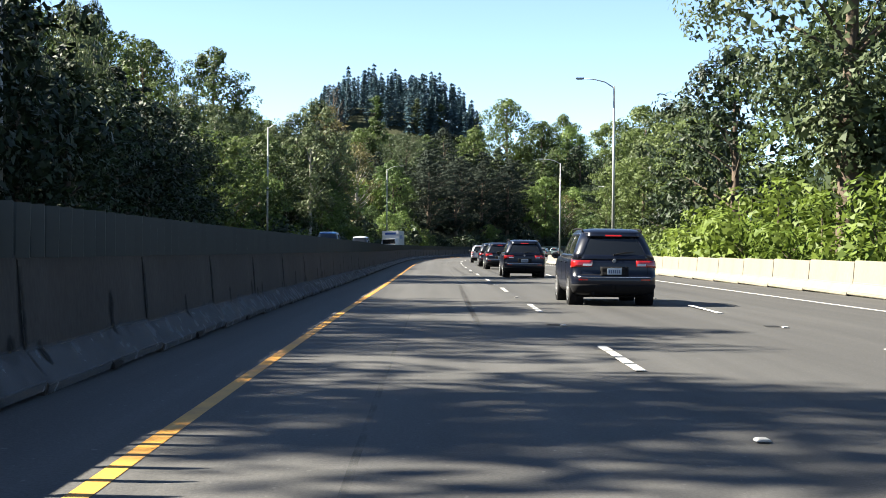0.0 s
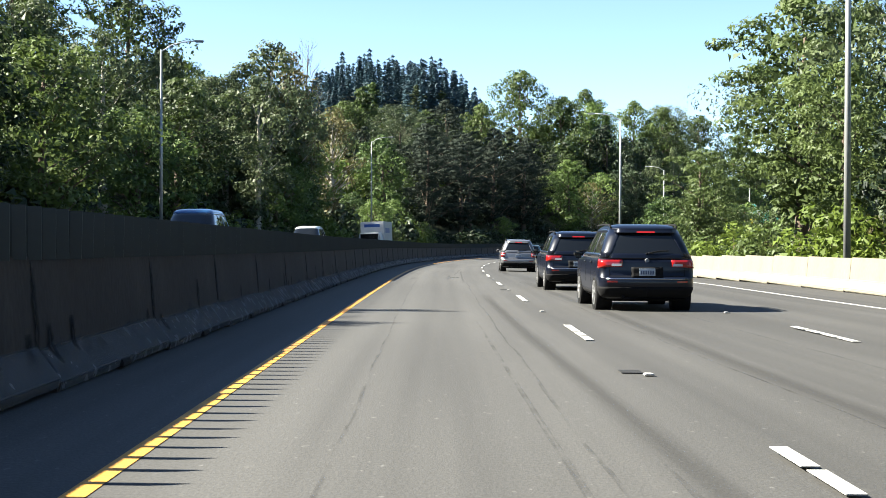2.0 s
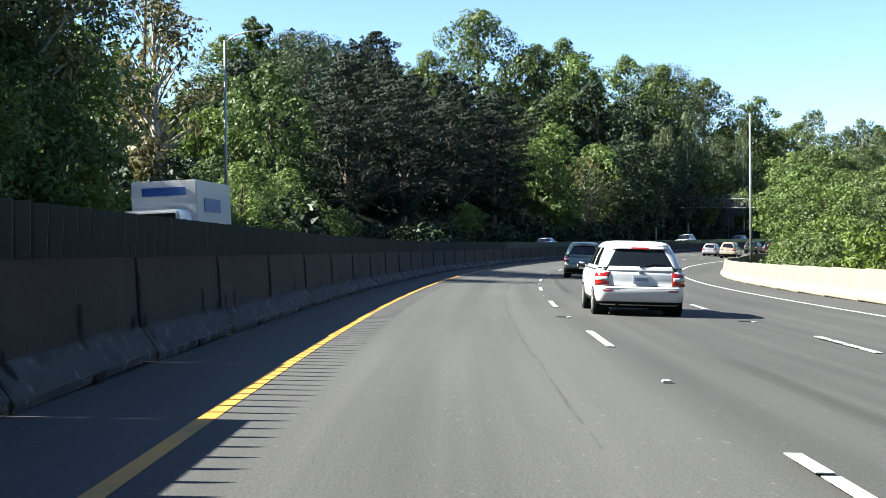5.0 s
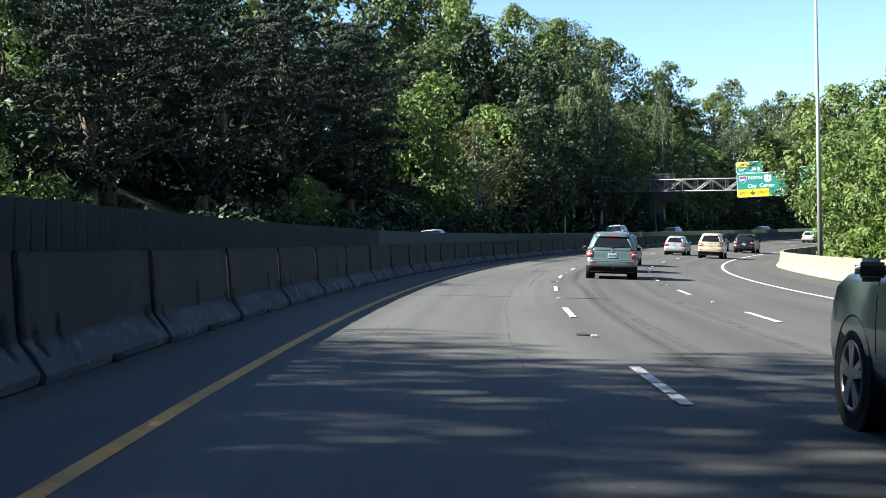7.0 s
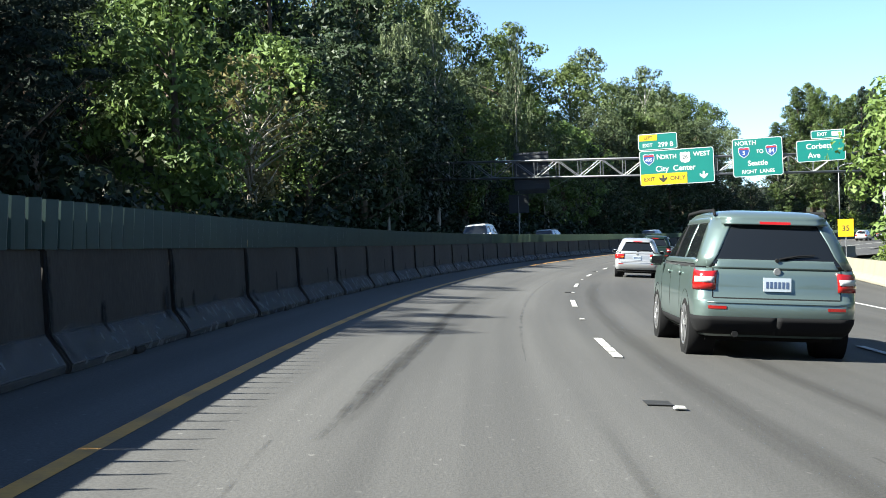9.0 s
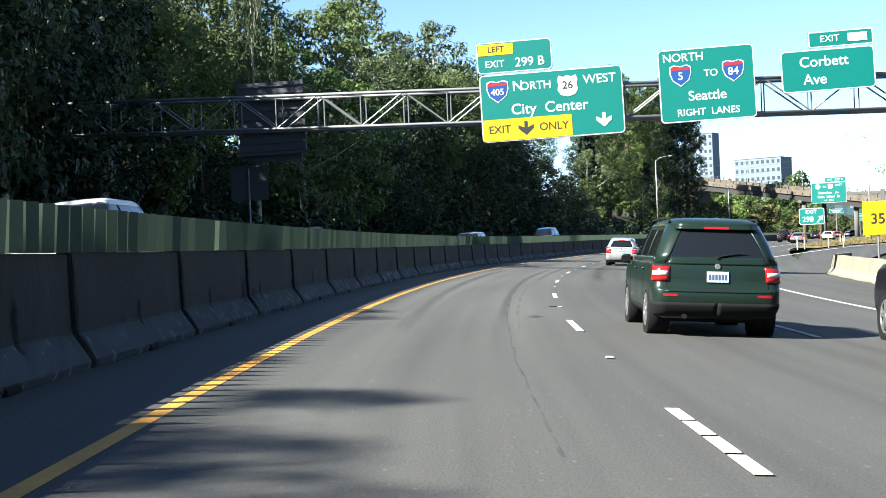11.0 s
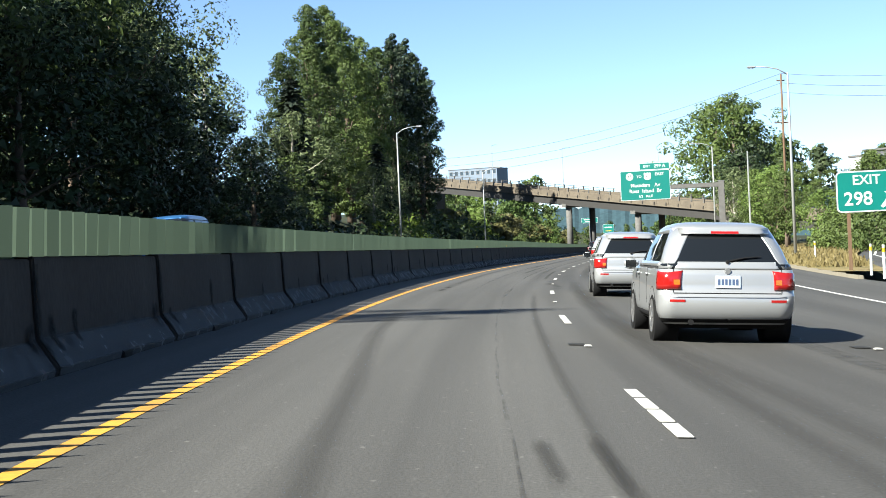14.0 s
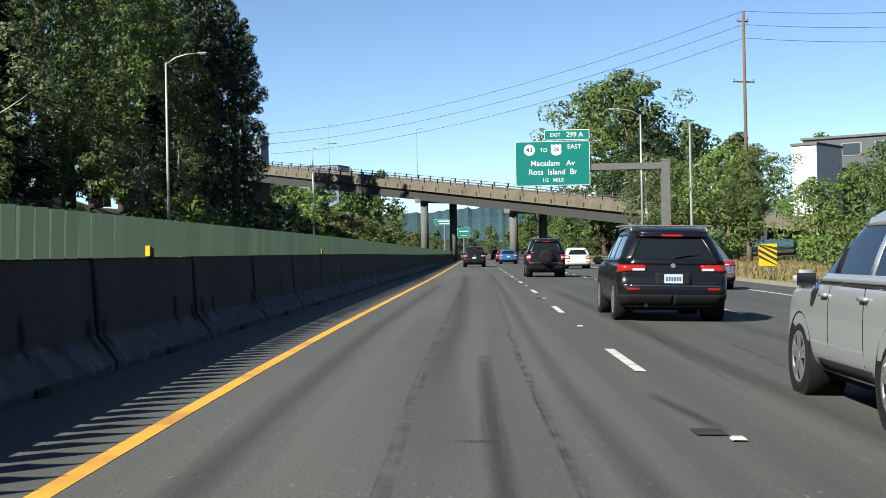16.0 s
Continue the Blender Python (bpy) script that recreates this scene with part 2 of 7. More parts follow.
# pale bluish tone holds both the scour and sky light on the slope
M_TOE = film("scoured barrier toe with sky light in its tone", (0.072, 0.076, 0.08), 0.75, 5.0)
M_RUN = film("black run of grime", (0.00738, 0.00697, 0.00656), 0.95, 9.0)
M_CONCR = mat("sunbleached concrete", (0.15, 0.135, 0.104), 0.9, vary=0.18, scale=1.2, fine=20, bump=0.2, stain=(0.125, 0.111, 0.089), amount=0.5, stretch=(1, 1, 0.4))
M_GRIME = mat("black grime", (0.008954, 0.008315, 0.007675), 0.95, vary=0.4, scale=5)
M_YELLOW = mat("yellow road paint", (0.4, 0.187, 0.012), 0.7, vary=0.2, scale=2, fine=30, bump=0.1, stain=(0.07, 0.045, 0.02), amount=0.5)
M_WHITE = mat("white road paint", (0.3198, 0.3134, 0.2942), 0.7, vary=0.12, scale=3, fine=40, bump=0.1, stain=(0.1919, 0.1855, 0.1727), amount=0.3)
M_SKID = mat("tyre rubber mark", (0.01919, 0.01919, 0.01919), 0.8, vary=0.3, scale=4, fine=50)
M_STREAK = rubber("faint tyre streak", (0.02175, 0.02111, 0.02047))
M_SEAM = rubber("worn dark seam", (0.01087, 0.01023, 0.01023))
M_VERGE = mat("dry verge soil", (0.1343, 0.1055, 0.04797), 0.95, vary=0.4, scale=0.6, fine=8, bump=0.5, stain=(0.05756, 0.06396, 0.01919), amount=0.7)
M_PARAPET = mat("grimy bridge concrete", (0.09274, 0.07803, 0.05884), 0.9, vary=0.25, scale=0.6, fine=8, stain=(0.06076, 0.05117, 0.04221), amount=0.6)
M_GIRDER = mat("dark painted steel", (0.01599, 0.01471, 0.01343), 0.7, vary=0.2, scale=1)
M_WINDOW = mat("dark window glass", (0.03, 0.04, 0.05), 0.08, vary=0)
M_DARKWALL = mat("charcoal cladding", (0.03966, 0.03966, 0.04477), 0.7, vary=0.15, scale=0.5)
M_FARWALL = mat("pale tower cladding", (0.08954, 0.1151, 0.1503), 0.7, vary=0.1, scale=0.1)
M_PADDLE = mat("green plastic paddle", (0.01919, 0.03966, 0.03198), 0.5, vary=0.2, scale=1.2, fine=14, stain=(0.02686, 0.05117, 0.0371), amount=0.5)
# shaded and sunlit copies of the paddle colour
M_PADDLE_SHADE = mat("green plastic paddle toned for shade", (0.004477, 0.008635, 0.007036), 0.6, vary=0.3, scale=1.2, fine=14)
M_PADDLE_SUN = leaf_mat("pale green plastic paddle toned for sun", (0.064, 0.094, 0.066), (0.078, 0.111, 0.078), 0.35, 0.5)
M_STEEL = mat("galvanised steel", (0.15, 0.153, 0.156), 0.55, 0.6, vary=0.12, scale=2)
M_POLE = mat("painted aluminium pole", (0.2367, 0.243, 0.2367), 0.45, 0.4, vary=0.08, scale=1)
M_LENS = mat("frosted lamp lens", (0.3838, 0.3966, 0.3838), 0.2, vary=0)
M_SIGN = mat("green sign sheeting", (0, 0.097, 0.08), 0.45, vary=0.06, scale=1)
M_SIGNW = mat("white sign sheeting", (0.3966, 0.4093, 0.4093), 0.4, vary=0)
M_SIGNY = mat("yellow sign sheeting", (0.3966, 0.2558, 0), 0.4, vary=0)
M_SIGNB = mat("blue sign sheeting", (0.008954, 0.04029, 0.1599), 0.4, vary=0)
M_SIGNR = mat("red sign sheeting", (0.2303, 0.01279, 0.01279), 0.4, vary=0)
M_BLACK = mat("black sign sheeting", (0.01279, 0.01279, 0.01279), 0.5, vary=0)
# aluminium grey lowered to stand for tree shade on the sign backs
M_ALUM = mat("aluminium sign back toned for tree shade", (0.0371, 0.03966, 0.04221), 0.7, 0.2, vary=0.15, scale=1.5)
M_BARK = mat("tree bark", (0.08315, 0.06396, 0.04797), 0.95, vary=0.4, scale=2.5, fine=25, bump=0.6, stretch=(1, 1, 0.3))
M_BARKL = mat("pale birch bark", (0.2558, 0.2367, 0.1983), 0.9, vary=0.3, scale=3, fine=20, bump=0.3, stretch=(1, 1, 0.4))
M_WOOD = mat("creosoted pole timber", (0.08954, 0.05756, 0.03582), 0.9, vary=0.25, scale=3, fine=25, stretch=(1, 1, 0.1))
M_BROAD = leaf_mat("broadleaf foliage", (0.007, 0.016, 0.007), (0.1, 0.138, 0.034), 0.3)
M_MAPLE = leaf_mat("maple foliage", (0.016, 0.036, 0.011), (0.12, 0.172, 0.04), 0.28)
M_SUNNY = leaf_mat("sunny shrub foliage", (0.03838, 0.06716, 0.008954), (0.1215, 0.1599, 0.02558), 0.35)
M_LOCUST = leaf_mat("feathery yellow-green foliage", (0.02878, 0.04669, 0.01279), (0.08635, 0.1151, 0.03198), 0.3)
M_GREY = leaf_mat("silvery poplar foliage", (0.014, 0.026, 0.013), (0.112, 0.138, 0.058), 0.28)
M_DRYLEAF = leaf_mat("thinning autumn foliage", (0.05756, 0.05437, 0.01919), (0.1343, 0.1151, 0.04477), 0.3)
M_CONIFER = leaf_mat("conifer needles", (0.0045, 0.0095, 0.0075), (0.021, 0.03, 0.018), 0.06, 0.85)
# needle colour shifted to blue, painting the haze of distance
M_FARCON = leaf_mat("distant fir needles tinted for haze", (0.018, 0.041, 0.052), (0.036, 0.068, 0.083), 0.1)
# leaf colour kept near black to stand for shade under the woods
M_SHADELEAF = leaf_mat("dense foliage toned dark for shade", (0.004, 0.009, 0.005), (0.026, 0.042, 0.014), 0.06)
# haze over the ridge is mixed into its base colour
M_RIDGE = mat("wooded ridge tinted for haze", (0.02239, 0.04221, 0.05117), 0.95, vary=0.3, scale=0.01, fine=0.15)
M_OLIVE = leaf_mat("dry olive scrub", (0.04797, 0.05245, 0.01663), (0.1151, 0.1055, 0.03838), 0.3)
M_DRYGRASS = leaf_mat("dry grass", (0.09594, 0.07675, 0.02878), (0.1983, 0.1599, 0.07036), 0.3)


# ---- builders ----
class Build:
    """Collects vertices and faces of one mesh."""

    def __init__(self):
        self.v, self.f = [], []

    def add(self, vs, fs):
        n = len(self.v)
        self.v += [tuple(p) for p in vs]
        self.f += [tuple(i + n for i in f) for f in fs]
        return self

    def box(self, c, size, m=None):
        x, y, z = (a / 2 for a in size)
        vs = [Vector((c[0] + i * x, c[1] + j * y, c[2] + k * z)) for i, j, k in
              ((-1, -1, -1), (1, -1, -1), (1, 1, -1), (-1, 1, -1), (-1, -1, 1), (1, -1, 1), (1, 1, 1), (-1, 1, 1))]
        if m:
            vs = [m @ p for p in vs]
        return self.add(vs, ((3, 2, 1, 0), (4, 5, 6, 7), (0, 1, 5, 4), (1, 2, 6, 5), (2, 3, 7, 6), (3, 0, 4, 7)))

    def tube(self, pts, radii, n=8, cap=True):
        pts = [Vector([float(a) for a in p]) for p in pts]
        rings = []
        for i, p in enumerate(pts):
            t = (pts[min(i + 1, len(pts) - 1)] - pts[max(i - 1, 0)]).normalized()
            u = t.orthogonal().normalized() if abs(t.z) < 0.99 else Vector((1, 0, 0))
            if abs(t.z) < 0.99:
                u = t.cross(Vector((0, 0, 1))).normalized()
            w = t.cross(u)
            rings.append([p + float(radii[i]) * (math.cos(a) * u + math.sin(a) * w) for a in (2 * math.pi * k / n for k in range(n))])
        vs = [q for r in rings for q in r]
        fs = [(i * n + k, i * n + (k + 1) % n, (i + 1) * n + (k + 1) % n, (i + 1) * n + k) for i in range(len(pts) - 1) for k in range(n)]
        if cap:
            fs += [tuple(reversed(range(n))), tuple(range((len(pts) - 1) * n, len(pts) * n))]
        return self.add(vs, fs)

    def prism(self, outline, y0, y1):
        """An outline in x and z, drawn out from y0 to y1."""
        n = len(outline)
        vs = [(x, y0, z) for x, z in outline] + [(x, y1, z) for x, z in outline]
        fs = [tuple(range(n)), tuple(reversed(range(n, 2 * n)))] + [(i, i + n, (i + 1) % n + n, (i + 1) % n) for i in range(n)]
        return self.add(vs, fs)

    def mesh(self, name, material, bevel=0.0, smooth=False):
        me = bpy.data.meshes.new(name)
        me.from_pydata(self.v, [], self.f)
        bm = bmesh.new()
        bm.from_mesh(me)
        if len(bm.faces) < 4000:
            bmesh.ops.recalc_face_normals(bm, faces=bm.faces)
        if bevel:
            es = [e for e in bm.edges if len(e.link_faces) == 2 and e.calc_face_angle(0) > 0.5]
            bmesh.ops.bevel(bm, geom=es, offset=bevel, segments=2, affect="EDGES", clamp_overlap=True)
        for f in bm.faces:
            f.smooth = smooth
        bm.to_mesh(me)
        bm.free()
        me.materials.append(material)
        return me


def part(name, b, material, parent, label="", bevel=0.0, smooth=False, m=None, kind=""):
    ob = new(name, b if isinstance(b, bpy.types.Mesh) else b.mesh(name, material, bevel, smooth))
    ob.parent = parent
    if m is not None:
        ob.matrix_basis = m
    return tagged(ob, label, kind=kind)


def thing(name, label, category, m=None, group="", kind=""):
    ob = new(name)
    ob.empty_display_size = 0.2
    if m is not None:
        ob.matrix_basis = m
    return tagged(ob, label, category, group, kind)


def stand(s, d, z=None, turn=0.0):
    """An upright pose at s, d facing along the road; turn to the left in degrees."""
    p = P(s, d) if z is None else P(s, d)
    if z is not None:
        p.z = z
    return Matrix.Translation(p) @ Matrix.Rotation(heading(s) + radians(turn), 4, "Z")


def on_road(s, d, turn=0.0):
    """A pose on the banked pavement, facing along the road."""
    return Matrix.Translation(P(s, d)) @ Matrix.Rotation(heading(s) + radians(turn), 4, "Z") @ Matrix.Rotation(bank(s), 4, "Y")


def ribbon(name, s0, s1, left, right, z, material, parent=None, step=4.0, label="", kind="", category=""):
    """A strip that follows the road; left and right are offsets or functions of s."""
    lo, hi = (left if callable(left) else (lambda s: left)), (right if callable(right) else (lambda s: right))
    n = max(1, int(round((s1 - s0) / step)))
    cols = 8 if abs(hi(s0) - lo(s0)) > 3 else 1
    vs, uv, fs = [], [], []
    for i in range(n + 1):
        s = s0 + (s1 - s0) * i / n
        for c in range(cols + 1):
            d = lo(s) + (hi(s) - lo(s)) * c / cols
            vs.append(P(s, d, z))
            uv.append((d, s))
    w = cols + 1
    for i in range(n):
        for c in range(cols):
            fs.append((i * w + c, i * w + c + 1, (i + 1) * w + c + 1, (i + 1) * w + c))
    me = bpy.data.meshes.new(name)
    me.from_pydata(vs, [], fs)
    layer = me.uv_layers.new(name="UVMap")
    for loop in me.loops:
        layer.data[loop.index].uv = uv[loop.vertex_index]
    me.materials.append(material)
    ob = new(name, me)
    ob.parent = parent
    return tagged(ob, label, category, kind=kind)


def skin(name, rows, material):
    """A thin sheet of rows of (x, y, z, edge), edge running from 0 within to 1 at the rim."""
    w = len(rows[0])
    me = bpy.data.meshes.new(name)
    me.from_pydata([q[:3] for r in rows for q in r], [], [(i * w + k, i * w + k + 1, (i + 1) * w + k + 1, (i + 1) * w + k) for i in range(len(rows) - 1) for k in range(w - 1)])
    edge = [(q[3], q[4] if len(q) > 4 else 0.0) for r in rows for q in r]
    layer = me.uv_layers.new(name="UVMap")
    for loop in me.loops:
        layer.data[loop.index].uv = edge[loop.vertex_index]
    me.materials.append(material)
    return me


def lettering(text, size, material, parent, x, z, y=-0.06, spacing=1.0):
    cu = bpy.data.curves.new("lettering", "FONT")
    cu.body, cu.size, cu.align_x, cu.align_y, cu.extrude, cu.offset = text, size, "CENTER", "CENTER", 0.002, 0.012 * size
    cu.space_character = spacing
    cu.materials.append(material)
    ob = new("lettering", cu)
    ob.parent = parent
    ob.matrix_basis = pose(x, y, z, 90, 0, 0)
    return ob


# ---- ground, one sheet to the horizon ----
def lay_ground():
    xs = np.concatenate([[-5000, -3000, -1800, -1000], np.arange(-600, 1001, 9.0), [1500, 2500, 4000]])
    ys = np.concatenate([[-3500, -2000, -1000, -500], np.arange(-200, 1301, 9.0), [1700, 2500, 4000, 5000]])
    gx, gy = np.meshgrid(xs, ys)
    px, py = gx.ravel(), gy.ravel()
    k = np.arange(0, len(SG), 3)
    best, bs, bd = np.full(len(px), 1e18), np.zeros(len(px)), np.zeros(len(px))
    for i in k:
        dx, dy = px - CX[i], py - CY[i]
        q = dx * dx + dy * dy
        hit = q < best
        best[hit] = q[hit]
        a = HD[i]
        bs[hit] = SG[i] + (-math.sin(a) * dx + math.cos(a) * dy)[hit]
        bd[hit] = (math.cos(a) * dx + math.sin(a) * dy)[hit]
    bs = np.clip(bs, -140, 1500)
    z = terrain(bs, bd) - 0.15
    near = np.clip((np.abs(bd + 3) - 10) / 12, 0, 1)
    z = z - 0.25 * (1 - near)
    z += hills(px, py)
    w = len(xs)
    fs = [(j * w + i, j * w + i + 1, (j + 1) * w + i + 1, (j + 1) * w + i) for j in range(len(ys) - 1) for i in range(w - 1)]
    me = bpy.data.meshes.new("ground")
    me.from_pydata(list(zip(px.tolist(), py.tolist(), z.tolist())), [], fs)
    for f in me.polygons:
        f.use_smooth = True
    me.materials.append(M_GROUND)
    tagged(new("ground", me), "wooded ground with dry soil beside the road", "ground", kind="structure")


def hills(x, y):
    def bump(cx, cy, sx, sy, h, p=2):
        return h * np.exp(-(np.abs((x - cx) / sx) ** p + np.abs((y - cy) / sy) ** p))
    return (bump(-16, 850, 62, 120, 70, 4) + bump(-210, 880, 110, 130, 86, 2) + bump(90, 980, 90, 130, 30)
            + bump(900, 1900, 700, 260, 60) + bump(1500, 2600, 1200, 300, 110))


lay_ground()


def far_ridge():
    """A long wooded ridge beyond the bridge, solid, with an uneven crest."""
    rng = np.random.default_rng(3)
    o, a0 = P(450, 0), heading(450)
    vs, fs, n = [], [], 260
    for i in range(n + 1):
        a = a0 + radians(24 - 48 * i / n)
        crest = 84 + 6 * math.sin(i * 0.045) + 4 * math.sin(i * 0.14 + 1) + rng.uniform(-4, 4)
        for r, z in ((2150, -30), (2300, crest * 0.75), (2420, crest), (2650, -30)):
            vs.append((o.x - math.sin(a) * r, o.y + math.cos(a) * r, o.z + z))
    for i in range(n):
        fs += [(4 * i + k, 4 * i + 4 + k, 4 * i + 5 + k, 4 * i + 1 + k) for k in range(3)]
    me = bpy.data.meshes.new("far_ridge")
    me.from_pydata(vs, [], fs)
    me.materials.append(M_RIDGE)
    tagged(new("backdrop_ridge", me), "wooded ridge on the horizon, tinted blue-green for haze", "hill", kind="structure")


far_ridge()

# ---- carriageway ----
RIGHT = lambda s: float(np.interp(s, [-140, 150, 214, 235, 252, 266, 280, 295, 312, 376, 400, 470, 520, 600], [11.35, 11.35, 11.2, 11.8, 12.75, 12.65, 12.2, 12.5, 13.3, 13.75, 22, 30, 34, 34]))
MAIN = lambda s: float(np.interp(s, [-140, 150, 214, 257, 376, 410, 440, 452, 490, 1500], [11.5, 11.5, 11.6, 13.9, 13.9, 13.9, 12.2, 12.0, 11.4, 11.4]))
ribbon("road", -140, 1480, -17.2, MAIN, 0.0, M_ASPHALT, label="worn grey asphalt freeway with tyre streaks", category="road", kind="structure")
RAMP_IN = lambda s: float(np.interp(s, [376, 410, 440, 457, 500, 560, 640], [13.9, 13.9, 14.0, 16.0, 22, 33, 52]))
RAMP_OUT = lambda s: float(np.interp(s, [376, 410, 440, 457, 500, 560, 640], [13.95, 18.5, 21.5, 24, 31, 43, 63]))
ribbon("exit_ramp_road", 376, 640, RAMP_IN, RAMP_OUT, -0.003, M_ASPHALT, label="asphalt exit ramp curving away from the freeway", category="road", kind="structure")

LANE, LANE2, EDGE, YEL = 1.93, 5.35, 9.05, -1.75
ribbon("yellow_line", -140, 1480, YEL - 0.062, YEL + 0.062, 0.004, M_YELLOW, label="worn solid yellow edge line", category="road marking", kind="structure")
ribbon("edge_line", -140, 1480, EDGE - 0.075, EDGE + 0.075, 0.004, M_WHITE, label="solid white edge line on the asphalt", category="road marking", kind="structure")
ribbon("gore_line", 396, 640, lambda s: float(np.interp(s, [396, 412, 449, 457, 500, 560, 640], [9.25, 11.5, 16.3, 17.4, 23.2, 34, 53])) - 0.1,
       lambda s: float(np.interp(s, [396, 412, 449, 457, 500, 560, 640], [9.25, 11.5, 16.3, 17.4, 23.2, 34, 53])) + 0.1, 0.004, M_WHITE,
       label="curving white line at the exit gore", category="road marking", kind="structure")

dash = Build()
for i in range(4):
    dash.box((0, 0.38 + i * 0.762, 0.002), (0.105, 0.66, 0.006))
dash_me = dash.mesh("lane_dash", M_WHITE)
button = Build().prism([(-0.05, 0), (-0.035, 0.018), (0.035, 0.018), (0.05, 0)], -0.05, 0.05).mesh("reflector", M_WHITE, 0.004)
scuff = Build().box((0, 0, 0.001), (0.2, 0.28, 0.004)).mesh("worn_patch", M_SKID)
lines = {LANE: thing("lane_line", "dashed white lane line of short painted strips", "road marking", kind="structure"),
         LANE2: thing("lane_line", "dashed white lane line of short painted strips", "road marking", kind="structure")}
for d, par in lines.items():
    for k in range(-2, 70):
        s = 0.47 + 12.192 * k
        part("dash", dash_me, None, par, m=on_road(s, d) @ Matrix.Translation((0, 0, 0.011)))
        if k < 55:
            part("reflector", button, None, par, m=on_road(s + 7.6, d) @ Matrix.Translation((0, 0, 0.011)))
            if k % 2:
                part("worn_patch", scuff, None, par, m=on_road(s + 7.95, d - 0.12) @ Matrix.Translation((0, 0, 0.0105)))

# tyre marks and seams
taper = lambda t: 0.15 + 0.85 * math.sin(math.pi * min(1, max(0, t))) ** 0.4
SKIDS = [(-5, 24, -0.55, -0.5, 0.05), (18, 45, 0.62, 0.7, 0.12), (40, 78, 0.75, 0.62, 0.05), (46, 64, 1.05, 1.2, 0.16), (104, 112, 0.25, 0.3, 0.22), (112, 128, 0.5, 0.75, 0.12),
         (118, 150, 2.6, 3.4, 0.22), (205, 262, 2.9, 3.2, 0.25), (210, 255, 4.4, 4.7, 0.25), (262, 274, -0.55, -0.2, 0.24), (268, 300, 0.9, 0.95, 0.06), (330, 352, 1.05, 1.15, 0.06),
         (352, 400, -0.95, -0.9, 0.13), (352, 400, 0.75, 0.8, 0.13), (384, 391, 0.62, 0.6, 0.13), (424, 432, 0.75, 0.85, 0.13), (430, 500, -0.15, -0.2, 0.1), (440, 520, 0.8, 0.85, 0.1),
         (440, 468, 3.1, 3.6, 0.3), (395, 440, 4.6, 4.9, 0.35), (360, 400, 3.3, 3.5, 0.3), (462, 470, 2.6, 2.8, 0.14)]
for a, b, d0, d1, w in SKIDS:
    fn = lambda s, a=a, b=b, d0=d0, d1=d1: d0 + (d1 - d0) * (s - a) / (b - a)
    ribbon("skid_mark", a, b, lambda s, f=fn, w=w, a=a, b=b: f(s) - w / 2 * taper((s - a) / (b - a)), lambda s, f=fn, w=w, a=a, b=b: f(s) + w / 2 * taper((s - a) / (b - a)), 0.0025, M_STREAK, label="faint dark tyre mark on the asphalt", category="tyre mark", kind="structure")

M_TRACK = film("soft dark tyre track", (0.02, 0.0195, 0.019), 0.22, 2.2, True)
M_SCUFF = film("dark rubber scuff", (0.012, 0.0118, 0.0115), 0.33, 5.0, True)


def track(points, w, material, lift, label="soft dark tyre track on the asphalt"):
    """A soft-edged stain along the lane through (s, d) points."""
    ss, ds = [q[0] for q in points], [q[1] for q in points]
    n = max(4, int((ss[-1] - ss[0]) / 1.2))
    rows = []
    for i in range(n + 1):
        s = ss[0] + (ss[-1] - ss[0]) * i / n
        d = float(np.interp(s, ss, ds))
        end = max(0.0, 1 - 6 * min(i / n, 1 - i / n))
        rows.append([(*P(s, d + k * w / 2, lift), max(abs(k), end), s + k * 0.35) for k in (-1, -0.5, 0, 0.5, 1)])
    tagged(new("tyre_track", skin("tyre_track", rows, material)), label, "tyre mark", kind="structure")


